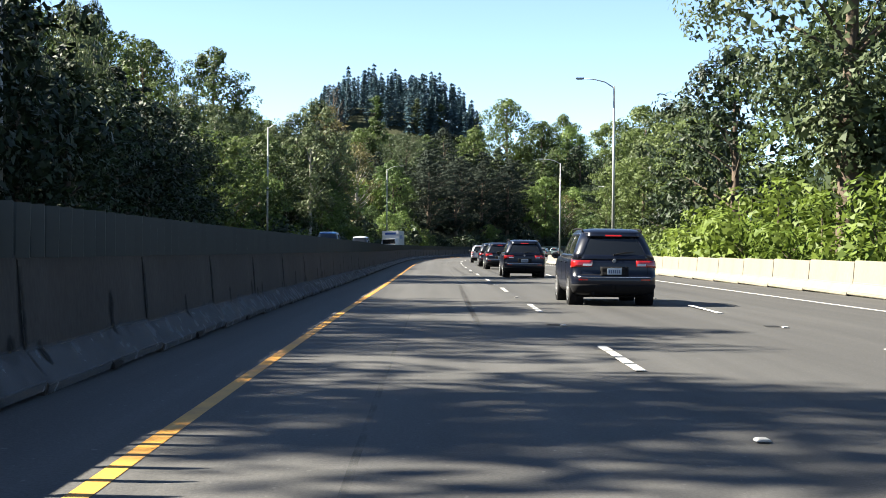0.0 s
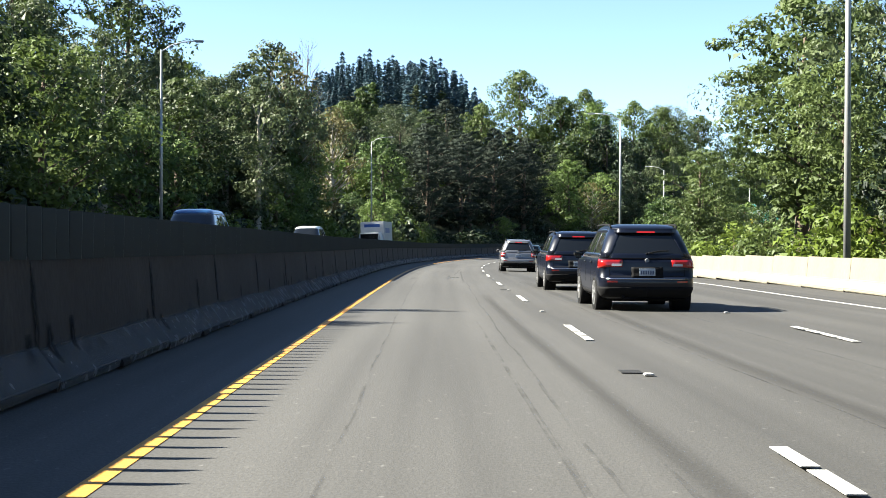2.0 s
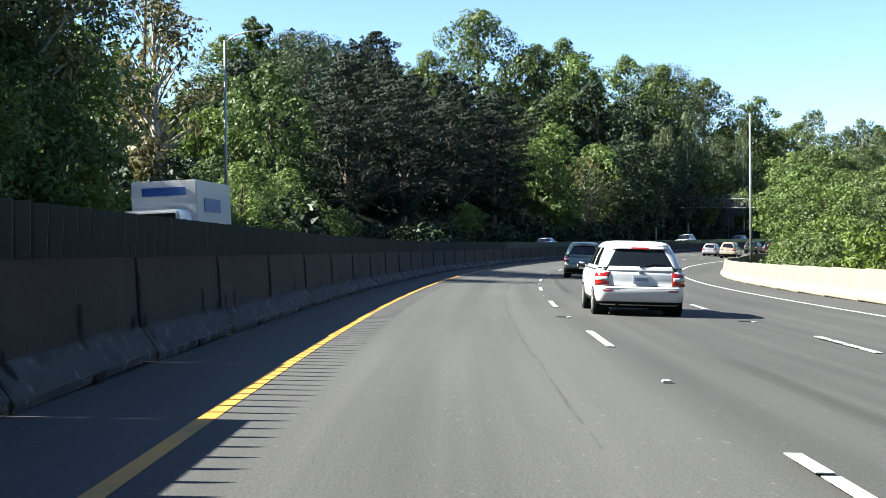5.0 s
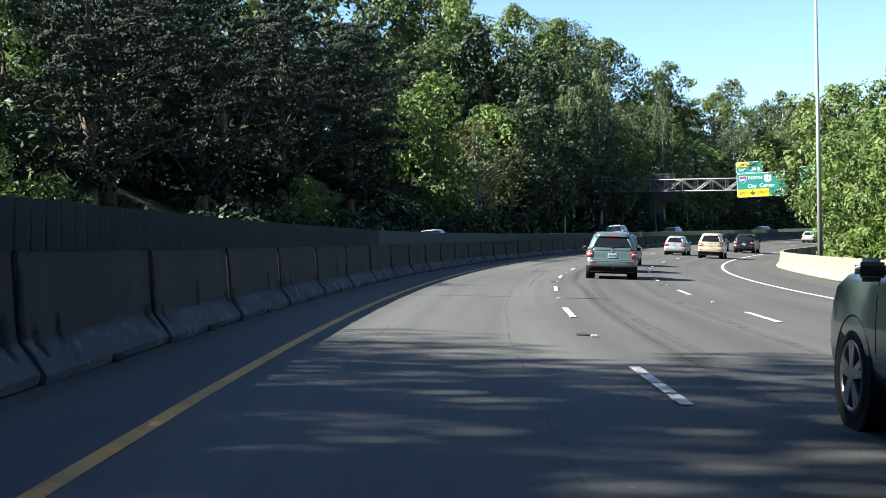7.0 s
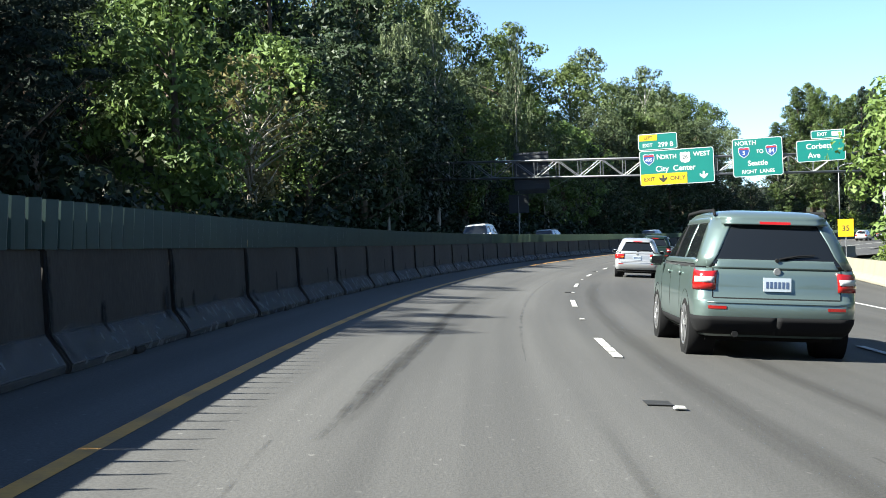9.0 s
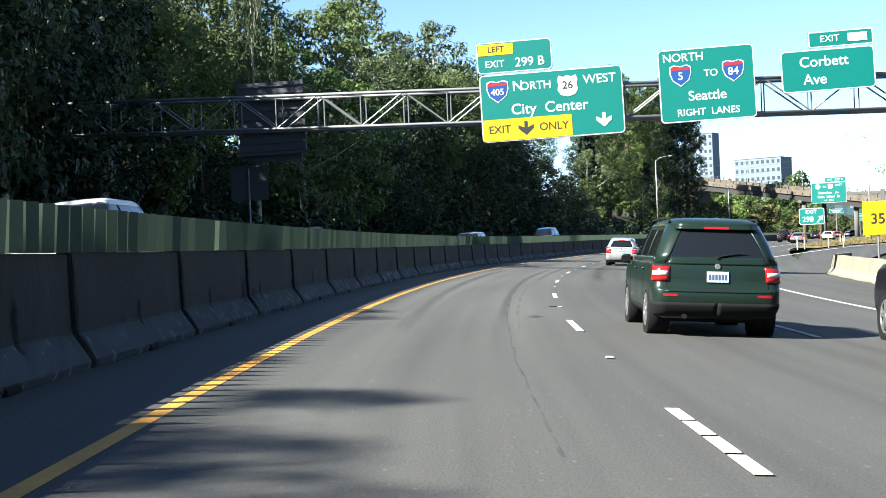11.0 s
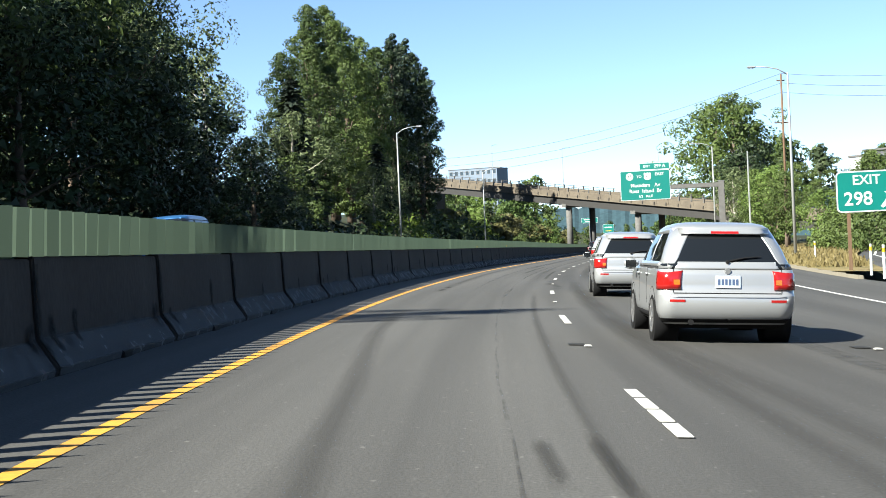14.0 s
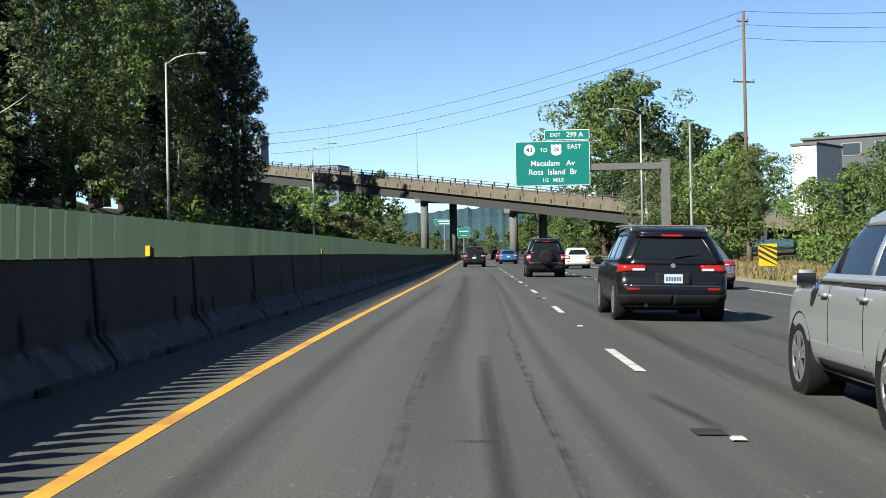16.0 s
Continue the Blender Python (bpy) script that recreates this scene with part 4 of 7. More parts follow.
# ordinary broadleaf form; the shade is in the leaf colour
kind("dark", broadleaf("evergreen_tree", 16, 5.4, M_SHADELEAF, M_BARK, 31, 100, 40, 0.235, bare=0.06, top=0.5, ragged=0.4, label="dense broadleaf tree with shade put into its leaf tone"))
kind("dark_far", broadleaf("evergreen_tree", 16, 5.2, M_SHADELEAF, M_BARK, 47, 44, 20, 0.42, bare=0.08, top=0.5, label="tree in the woods with shade put into its leaf tone"))
kind("maple", broadleaf("maple_tree", 11, 4.4, M_MAPLE, M_BARK, 13, 85, 44, 0.2, bare=0.1, top=0.5, label="bright green maple at the edge of the woods"))
kind("ash", broadleaf("ash_tree", 15, 4.0, M_GREY, M_BARKL, 14, 76, 40, 0.195, bare=0.2, top=0.62, ragged=0.6, label="pale grey-green slender tree in the woods"))
kind("locust", broadleaf("locust_tree", 13, 4.6, M_LOCUST, M_BARK, 15, 75, 80, 0.15, bare=0.22, top=0.68, ragged=0.7, flat=0.4, label="feathery yellow-green locust tree behind the barrier"))
kind("thin", broadleaf("birch_tree", 10, 3.2, M_DRYLEAF, M_BARKL, 16, 64, 20, 0.16, bare=0.12, top=0.62, every=1, label="thinly leaved pale tree with visible stems"))
kind("cotton", broadleaf("cottonwood_tree", 18, 6.2, M_GREY, M_BARK, 17, 120, 75, 0.16, bare=0.25, top=0.65, ragged=0.6, label="large airy cottonwood with light leaves and dark limbs"))
kind("poplar", broadleaf("poplar_tree", 26, 4.3, M_BROAD, M_BARK, 18, 130, 85, 0.18, bare=0.05, top=0.42, ragged=0.3, label="tall green poplar tree on the bank"))
kind("column", broadleaf("columnar_poplar", 24, 3.1, M_SHADELEAF, M_BARK, 19, 105, 75, 0.18, bare=0.03, top=0.4, ragged=0.25, label="narrow dark columnar poplar"))
kind("fir", conifer("fir_tree", 22, 4.8, M_CONIFER, 20, 30, 10, 15, 0.6, label="dark fir tree with drooping boughs"))
kind("pine", broadleaf("pine_tree", 19, 5.0, M_CONIFER, M_BARK, 21, 80, 100, 0.17, bare=0.14, top=0.5, ragged=0.75, flat=0.3, label="dark spreading pine with tiered boughs and bare lower trunk"))
kind("hillfir", conifer("fir_tree", 22, 4.2, M_FARCON, 22, 15, 7, 3, 1.35, 0.05, label="fir on the distant hill, tinted blue-green for haze"))
for far, src, h, sp, mt, sd in (("oak_far", "broadleaf_tree", 16, 5.4, M_BROAD, 41), ("oak2_far", "broadleaf_tree", 17, 4.8, M_BROAD, 42), ("ash_far", "ash_tree", 15, 4.2, M_GREY, 43), ("maple_far", "maple_tree", 12, 4.6, M_MAPLE, 44), ("scrub_far", "shrub", 6, 4.0, M_OLIVE, 45)):
    kind(far, broadleaf(src, h, sp, mt, M_BARK, sd, 44, 18, 0.44, bare=0.06 if h < 10 else 0.16, top=0.5, label="dry olive scrub on the far slope" if far == "scrub_far" else "distant green tree among the woods"))
kind("pine_far", broadleaf("pine_tree", 19, 5.0, M_CONIFER, M_BARK, 46, 48, 26, 0.36, bare=0.1, top=0.5, ragged=0.7, flat=0.35, label="dark pine in the shaded woods up the slope"))
kind("bush", shrub("shrub", 4.2, 2.8, M_SUNNY, 23, 60, 0.2, 30, label="dense bright green shrub beside the barrier"))
kind("bushd", shrub("shrub", 3.6, 3.2, M_SHADELEAF, 24, 28, 0.32, 24, label="undergrowth shrub on the bank, toned dark for shade"))
kind("bushg", shrub("shrub", 3.0, 2.4, M_GREY, 25, 56, 0.18, 24, label="silvery grey-green roadside shrub"))
kind("bushl", shrub("shrub", 4.0, 2.6, M_LOCUST, 26, 60, 0.185, 28, label="olive green shrub behind the verge"))
kind("ivy", broadleaf("ivy_tree", 12, 3.4, M_BROAD, M_BARK, 27, 70, 46, 0.205, bare=0.02, top=0.35, label="ivy-clad tree covered in dark green leaves"))


def plant(key, s, d, size=1.0, tall=1.0, sink=0.1, z=None):
    """A tree of a kind at s, d, on the ground, turned at random."""
    src, used = KINDS[key]
    p = ground_at(s, d) if z is None else Vector((*P(s, d).xy, z))
    m = Matrix.Translation(p - Vector((0, 0, sink))) @ Matrix.Rotation(random.uniform(0, 6.283), 4, "Z") @ Matrix.Diagonal((size, size, size * tall, 1))
    if used:
        return copy_thing(src, m @ Matrix.Diagonal((1 / src.scale.x, 1 / src.scale.y, 1 / src.scale.z, 1)))
    KINDS[key][1] = True
    src.matrix_basis = m
    return src


HEIGHT = {"maple": 11, "ash": 15, "oak": 16, "oak2": 17, "cotton": 18, "thin": 10, "pine": 19, "fir": 22, "ivy": 12, "poplar": 26, "column": 24, "locust": 13, "oak_far": 16, "oak2_far": 17, "ash_far": 15, "pine_far": 19, "dark": 16, "dark_far": 16}


def wood(key, s, d, top):
    """A tree on the left bank whose top stands so high over the pavement; lower where its shadow would cross an open stretch."""
    base = float(terrain(s, d)) - P(s, 0).z
    turn = radians(SUN_BACK) - heading(s)
    cot = 1 / math.tan(radians(SUN_UP))
    lands = s + top * cot * math.sin(turn)
    reach = max([r for a, b, r in ((1, 20, 3.5), (20, 29, 2), (48, 57, 3.5), (188, 196, 0.5), (203.5, 212, 5.5)) if a < lands < b], default=-5.5 if s < 205 else -1.3 if s < 318 else -1.2 if 370 < s < 380 else -2.6 if s < 370 else -7.0 if s < 430 else -7.5 if s < 540 else 4)
    top = min(top, (reach - d) / (cot * math.cos(turn)))
    h = max(5.0, top - base)
    k = h / HEIGHT[key]
    wide = min(1.0, k * 1.12) if k < 1 else k ** 0.7
    return plant(key, s, d, wide, k / wide)


def far_wood(name, label, key, material, spots):
    """Far trees that nobody could count, as one body: the crowns of one kind at x, y, size, tallness."""
    crown = [c for c in KINDS[key][0].children if c.name.startswith("crown")][0].data
    co = np.empty(len(crown.vertices) * 3, np.float32)
    crown.vertices.foreach_get("co", co)
    co, out = co.reshape(-1, 3), []
    if not KINDS[key][1]:
        x, y, size, tall = spots.pop()
        KINDS[key][0].matrix_basis = Matrix.Translation((x, y, float(hills(np.array([x]), np.array([y]))[0]) + 8)) @ Matrix.Diagonal((size, size, size * tall, 1))
        KINDS[key][1] = True
    for x, y, size, tall in spots:
        a = random.uniform(0, 6.283)
        rot = np.array([[math.cos(a), math.sin(a), 0], [-math.sin(a), math.cos(a), 0], [0, 0, tall]]) * size
        out.append(co @ rot + np.array([x, y, float(hills(np.array([x]), np.array([y]))[0]) + 8]))
    tagged(new(name, leaf_mesh(name, np.concatenate(out), len(crown.polygons) * len(spots), material)), label, "trees", kind="stuff")


random.seed(5)
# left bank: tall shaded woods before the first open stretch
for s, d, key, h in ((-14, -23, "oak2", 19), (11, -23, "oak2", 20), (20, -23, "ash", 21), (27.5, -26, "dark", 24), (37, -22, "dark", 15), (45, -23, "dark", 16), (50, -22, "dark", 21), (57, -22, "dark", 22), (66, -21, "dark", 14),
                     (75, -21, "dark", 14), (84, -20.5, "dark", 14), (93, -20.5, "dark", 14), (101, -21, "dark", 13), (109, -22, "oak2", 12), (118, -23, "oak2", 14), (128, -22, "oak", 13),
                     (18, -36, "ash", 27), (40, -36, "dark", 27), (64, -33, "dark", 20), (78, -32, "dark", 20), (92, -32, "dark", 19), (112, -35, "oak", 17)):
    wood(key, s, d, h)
# rows added behind to keep the sun off the front trees
random.seed(33)
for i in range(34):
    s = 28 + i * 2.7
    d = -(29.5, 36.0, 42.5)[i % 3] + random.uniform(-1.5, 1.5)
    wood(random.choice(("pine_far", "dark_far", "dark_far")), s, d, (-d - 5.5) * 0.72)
random.seed(34)
# middle left: mixed lit woods
for s, d, key, h in ((140, -26, "maple", 11), (149, -30, "ash", 19), (157, -25, "maple", 12), (166, -31, "ash", 23), (174, -27, "oak", 18), (183, -32, "ash", 25), (191, -24, "ash", 22), (196, -29, "ash", 24), (202, -26, "ash", 26), (205, -25, "thin", 24), (207, -27, "cotton", 20),
                     (208, -31, "ash", 26), (196, -23.5, "maple", 10), (204, -23.5, "maple", 12), (214, -26, "maple", 15), (222, -31, "oak2", 21), (230, -27, "thin", 20), (238, -24, "maple", 8), (241, -26, "maple", 7), (250, -31, "maple", 9),
                     (243, -46, "maple", 15), (231, -44, "maple", 17), (218, -43, "oak", 25), (196, -31, "cotton", 30), (200, -42, "oak2", 32), (180, -45, "oak", 33), (160, -44, "oak2", 33), (144, -42, "oak", 31)):
    wood(key, s, d, h)
# dark pines, then the high wood on the outside of the bend
PLANTING_A = ((254, -26, "maple", 8.5), (262, -31, "maple", 19), (268, -26, "pine", 20), (276, -29, "pine", 24), (283, -26, "pine", 21), (291, -28, "pine", 23), (299, -27, "pine", 23), (307, -30, "pine", 25),
              (256, -46, "maple", 13), (300, -60, "oak", 30), (309, -57, "oak2", 29), (287, -40, "cotton", 27), (304, -39, "pine", 30), (296, -23.5, "maple", 5.5), (313, -27, "pine", 21), (322, -30, "pine", 25), (333, -33, "oak", 17),
              (360, -55, "oak", 43.5), (341, -53, "oak2", 33), (374, -45, "maple", 36), (394, -46, "oak2", 39), (406, -44, "cotton", 33), (331, -25.5, "maple", 19), (339, -24, "thin", 14.5), (346, -26, "maple", 17))
PLANTING_B = ((364, -46, "oak", 37), (380, -50, "oak2", 40), (405, -44, "oak2", 37), (412, -48, "cotton", 39), (424, -46, "oak", 37), (440, -33, "locust", 29), (446, -26, "locust", 27), (437, -41, "oak2", 33), (452, -36, "ash", 31), (470, -34, "ash", 30),
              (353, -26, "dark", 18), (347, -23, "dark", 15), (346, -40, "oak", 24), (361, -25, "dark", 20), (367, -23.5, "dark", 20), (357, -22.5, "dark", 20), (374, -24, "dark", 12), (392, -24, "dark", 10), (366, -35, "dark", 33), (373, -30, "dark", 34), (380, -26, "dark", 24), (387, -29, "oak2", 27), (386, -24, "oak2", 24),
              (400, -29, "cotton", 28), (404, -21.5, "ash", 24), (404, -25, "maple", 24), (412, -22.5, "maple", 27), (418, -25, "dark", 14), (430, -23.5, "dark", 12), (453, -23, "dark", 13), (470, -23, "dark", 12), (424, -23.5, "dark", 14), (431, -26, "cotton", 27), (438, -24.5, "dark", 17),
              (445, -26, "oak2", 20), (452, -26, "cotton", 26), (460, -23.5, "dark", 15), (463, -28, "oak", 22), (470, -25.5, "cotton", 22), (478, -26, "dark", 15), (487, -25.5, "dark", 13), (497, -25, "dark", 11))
PLANTING_C = ((476, -41, "oak", 28), (489, -40, "cotton", 26), (502, -41, "oak2", 26), (516, -41, "ash", 25), (531, -40, "ash", 24), (505, -27, "dark", 10), (514, -27, "dark", 8), (525, -29, "ivy", 12),
              (533, -31, "ash", 17), (541, -33, "fir", 22))
for s, d, key, h in PLANTING_A + PLANTING_B + PLANTING_C:
    wood(key, s, d, h)
for s, d, key, h in ((548, -35, "poplar", 26), (558, -35, "poplar", 30), (571, -37, "poplar", 36), (583, -38, "poplar", 38), (594, -38, "poplar", 38), (604, -37, "poplar", 37), (615, -37, "poplar", 37), (628, -37, "column", 41), (640, -37, "column", 42), (634, -40, "poplar", 40), (646, -40, "column", 42),
                     (651, -36, "column", 41), (658, -36, "column", 39), (566, -29, "ash", 13), (597, -41, "poplar", 35), (622, -42, "poplar", 36), (585, -30, "ash", 14), (575, -30, "fir", 17)):
    wood(key, s, d, h)


def slender(s, d, top, size):
    """A thin tall tree whose shade falls as a narrow streak over the inner lane."""
    plant("ash", s, d, size, (top + P(s, 0).z - float(terrain(s, d))) / (HEIGHT["ash"] * size))


slender(82.3, -21.5, 16.6, 0.32)
slender(78.2, -21.5, 15.9, 0.4)
slender(361.5, -22, 19.4, 0.36)
slender(364.5, -22, 20.6, 0.5)
slender(367.2, -22, 21.2, 0.4)
plant("ash", 376.5, -23, 0.6, 2.55)
plant("ash", 399.2, -23, 0.45, 3.5)
# a leafless tree above the maples
bare = bare_tree(24.5, 3)
bare.matrix_basis = Matrix.Translation(ground_at(265, -47))
for s, d, h in ((512, -52, 32), (526, -53, 33), (540, -54, 33), (554, -54, 32)):
    wood("oak", s, d, h)
# taller rows up the slope that keep the lower bank in shade
random.seed(21)
for i in range(96):
    s = 112 + i * 3.9
    d = -(33.5 if i % 2 else 42) + random.uniform(-2, 2)
    key = random.choice(("oak_far", "oak2_far", "ash_far"))
    if 224 < s < 274 or 332 < s < 345 or s > 394:
        continue
    wood("pine_far" if 262 < s < 330 else "dark_far" if s > 350 and i % 2 else key, s, d, min((-d - 8) / 1.3, 22 if 255 < s < 340 else 27) * random.uniform(0.88, 1.05) * (0.8 if s < 205 else 1))
# undergrowth along the left bank
for i in range(88):
    s = -8 + i * 7.6 + random.uniform(-2, 2)
    if s > 655:
        break
    key = random.choice(("bush", "bushl")) if 222 < s < 264 else random.choice(("bushd", "bushd", "bush" if 130 < s < 260 else "bushd", "bushg" if s > 520 else "bushd"))
    plant(key, s, -random.uniform(20.5, 24), random.uniform(0.7, 1.25))
for s, d, key, k in ((548, -23, "bushg", 1.5), (556, -24, "bush", 1.6), (565, -25, "bushg", 1.2), (572, -24, "bushg", 1.3), (584, -27, "bushl", 1.4), (598, -27, "bushd", 1.8), (612, -27, "bushl", 1.7), (624, -26, "bushd", 1.8), (636, -25, "bush", 1.6), (646, -25, "bushd", 1.7)):
    plant(key, s, d, k)
# more undergrowth up the slope
for i in range(62):
    s = 130 + i * 6.9 + random.uniform(-2, 2)
    plant("bushd", s, -random.uniform(24, 40), random.uniform(0.9, 1.5))
random.seed(41)
for i in range(30):
    s = 236 + i * 2.6
    plant(("bushl", "bush", "bushg")[i % 3], s, -random.uniform(36, 66), random.uniform(1.3, 2.2))
for s, d, key, h in ((262, -52, "maple", 22), (276, -62, "ash", 25), (284, -50, "maple", 22), (292, -70, "oak", 27), (270, -74, "oak2", 25)):
    wood(key, s, d, h)
# woods behind, on the slope
for i in range(46):
    s = 150 + i * 8.2
    if 212 < s < 300:
        continue
    key = random.choice(("oak_far", "oak2_far", "ash_far", "oak2_far"))
    plant(key, s + random.uniform(-3, 3), -random.uniform(46, 62), random.uniform(0.85, 1.05) * (1.0 if s < 480 else 0.65))

# right side
for s, d, key, h in ((53, 16.5, "cotton", 20), (66, 20, "oak", 14), (48, 22, "ash", 14), (84, 19, "dark", 14.5), (98, 21, "locust", 12), (108, 21, "dark", 12), (116, 18, "locust", 10), (124, 23, "ash", 16), (132, 20, "locust", 16.5), (139, 24, "cotton", 17),
                     (150, 25, "ash", 11), (163, 18.5, "locust", 10), (172, 21, "locust", 9), (180, 17.5, "maple", 6.8), (190, 19, "locust", 6.5), (200, 21, "ash", 8), (214, 21, "locust", 7), (230, 23, "oak", 8), (244, 21, "maple", 7),
                     (258, 20, "oak", 9), (268, 18.5, "maple", 9.5), (275, 19.5, "oak", 12), (284, 21, "maple", 10), (287, 16.2, "oak", 12), (279, 16.8, "maple", 8.5), (296, 20, "ash", 10), (310, 22, "oak", 10), (317, 17.5, "maple", 10.5), (330, 24, "maple", 9), (350, 26, "oak", 9), (370, 28, "ash", 9)):
    base = HEIGHT[key]
    plant(key, s, d, h / base, z=P(s, d).z - 0.15)
for s, d, key, k in ((46, 15.2, "bush", 1.2), (54, 14.6, "bush", 1.1), (61, 14.4, "bush", 1.35), (68, 14.6, "bush", 1.3), (75, 14.6, "bush", 1.15), (82, 15, "bush", 1.0), (90, 15.4, "bushl", 1.1), (100, 16.5, "bushl", 1.0), (112, 15.5, "bush", 1.0),
                     (122, 15.2, "bushl", 0.9), (132, 15.2, "bush", 0.9), (144, 15.5, "bushl", 0.9), (158, 15, "bushl", 0.8), (172, 14.8, "bush", 0.8), (186, 15, "bushl", 0.85), (198, 15, "bush", 0.8), (216, 15.5, "bushl", 0.9), (236, 17, "bushl", 0.9),
                     (250, 17, "bushl", 1.1), (258, 16.6, "bushl", 1.0), (266, 16.5, "bush", 1.0), (274, 16.5, "bushl", 1.2), (284, 16.7, "bush", 1.0), (298, 17, "bushl", 1.0), (314, 17, "bushl", 0.9), (334, 17.5, "bush", 0.8), (352, 18, "bushl", 0.7)):
    plant(key, s, d + 0.9 + 0.9 * (k - 0.8), k)
# beyond the exit: hedge, trees by the buildings, woods past the bridge
PLANTING_D = ((470, 47, "oak", 9), (488, 50, "maple", 9), (520, 27, "bushl", 4.5), (530, 28, "bushl", 4.5), (538, 27, "bushl", 5), (547, 28, "bushl", 5), (556, 27, "maple", 7), (566, 24, "locust", 10),
              (575, 24, "maple", 11), (582, 26, "locust", 12), (592, 22, "bushl", 5), (600, 24, "oak", 11), (610, 21, "ash", 13), (618, 25, "oak", 13), (628, 22, "bushl", 5), (636, 24, "dark", 17), (650, 27, "dark", 20), (645, 21, "dark", 10),
              (560, 36, "oak", 9), (540, 38, "maple", 8), (525, 40, "oak", 8), (508, 44, "oak", 9), (500, 38, "bushl", 5), (541, 30.5, "oak", 10.5), (549, 32, "oak2", 10), (556, 30, "maple", 8), (672, 26, "oak2", 31), (684, 30, "dark_far", 26), (690, 24, "oak", 32))
PLANTING_E = ((660, 34, "oak_far", 21), (650, 40, "ash_far", 18), (706, 34, "oak2_far", 24), (640, 50, "oak_far", 16), (760, -24, "oak_far", 9), (790, -26, "oak2_far", 9), (830, -22, "maple_far", 8), (880, -24, "oak_far", 9),
              (720, -30, "oak_far", 10), (940, -20, "oak2_far", 10), (1000, -16, "oak_far", 11), (760, 22, "oak_far", 11), (800, 24, "maple_far", 11), (850, 22, "oak2_far", 12), (900, 24, "oak_far", 12), (960, 20, "oak_far", 13),
              (1020, 18, "oak2_far", 14), (1080, 8, "oak_far", 14), (1100, -8, "oak2_far", 15), (1110, 0, "oak_far", 13), (720, 22, "bushl", 5), (740, 20, "bushl", 5), (700, -26, "bushl", 4), (715, -24, "bushl", 5))
PLANTING_F = ((740, -25, "bushl", 5), (775, -22, "bushl", 5), (655, -24, "bush", 5), (662, -26, "bushl", 5), (670, -24, "bush", 4.5), (652, -28, "bushd", 6), (664, -31, "bushd", 7), (676, -28, "bush", 6))
for s, d, key, h in PLANTING_D + PLANTING_E + PLANTING_F:
    base = {"maple": 11, "ash": 15, "oak": 16, "oak2": 17, "cotton": 18, "locust": 13, "bushl": 4.0, "bush": 4.2, "bushd": 3.6, "oak_far": 16, "oak2_far": 17, "ash_far": 15, "maple_far": 12, "dark": 16, "dark_far": 16}[key]
    plant(key, s, d, h / base)
# scrub slope beyond the bridge
random.seed(8)
for i in range(66):
    s = 705 + i * 5
    plant(random.choice(("scrub_far", "scrub_far", "scrub_far", "maple_far", "oak_far")), s, -random.uniform(24, 62), random.uniform(0.8, 1.5))
    if i % 2:
        plant(random.choice(("scrub_far", "oak_far", "maple_far")), s + 20, random.uniform(16, 42), random.uniform(0.7, 1.1))
# thin woods behind the trees of the outer side
random.seed(12)
for i in range(44):
    s = 30 + i * 8.7
    plant(random.choice(("ash_far", "maple_far", "scrub_far", "maple_far")), s, random.uniform(25, 44), random.uniform(0.4, 0.62) if s > 150 else random.uniform(0.6, 0.85))
# firs and broadleaf woods on the distant hill
random.seed(9)
far_wood("hill_firs", "firs crowding the distant hill, tinted blue-green for haze", "hillfir", M_FARCON,
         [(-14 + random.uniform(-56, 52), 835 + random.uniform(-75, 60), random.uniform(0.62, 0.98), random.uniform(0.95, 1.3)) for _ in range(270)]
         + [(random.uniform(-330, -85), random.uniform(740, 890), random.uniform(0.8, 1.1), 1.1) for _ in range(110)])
for key, ma in (("oak_far", M_BROAD), ("ash_far", M_GREY), ("maple_far", M_MAPLE)):
    far_wood("hill_woods", "mixed green woods on the slope below the firs", key, ma,
             [(random.uniform(-150, 130), random.uniform(640, 790), random.uniform(0.9, 1.3), 1.0) for _ in range(12)]
             + [(random.uniform(-360, -90), random.uniform(520, 800), random.uniform(1.0, 1.5), 1.0) for _ in range(13)])
# dry grass tufts on the verge
rng = np.random.default_rng(4)
gs, gd = rng.uniform(452, 600, 9000), rng.uniform(0, 1, 9000)
pts = []
for a, b in zip(gs, gd):
    lo, hi = verge(a) + 0.4, min(RAMP_IN(min(a, 640)), 34) - 0.4
    pts.append(P(a, lo + (hi - lo) * b, 0.1))
p = np.array([tuple(q) for q in pts])
tip = rng.normal(size=(len(p), 3)) * 0.07 + np.array([0, 0, 0.2])
side = rng.normal(size=(len(p), 3)) * np.array([0.03, 0.03, 0])
q = np.stack([p - side, p + side, p + side * 0.4 + tip, p - side * 0.4 + tip], 1).reshape(-1, 3)
tagged(new("dry_grass", leaf_mesh("dry_grass", q, len(p), M_DRYGRASS)), "sparse dry straw-coloured grass tufts on the verge", "grass", kind="stuff")


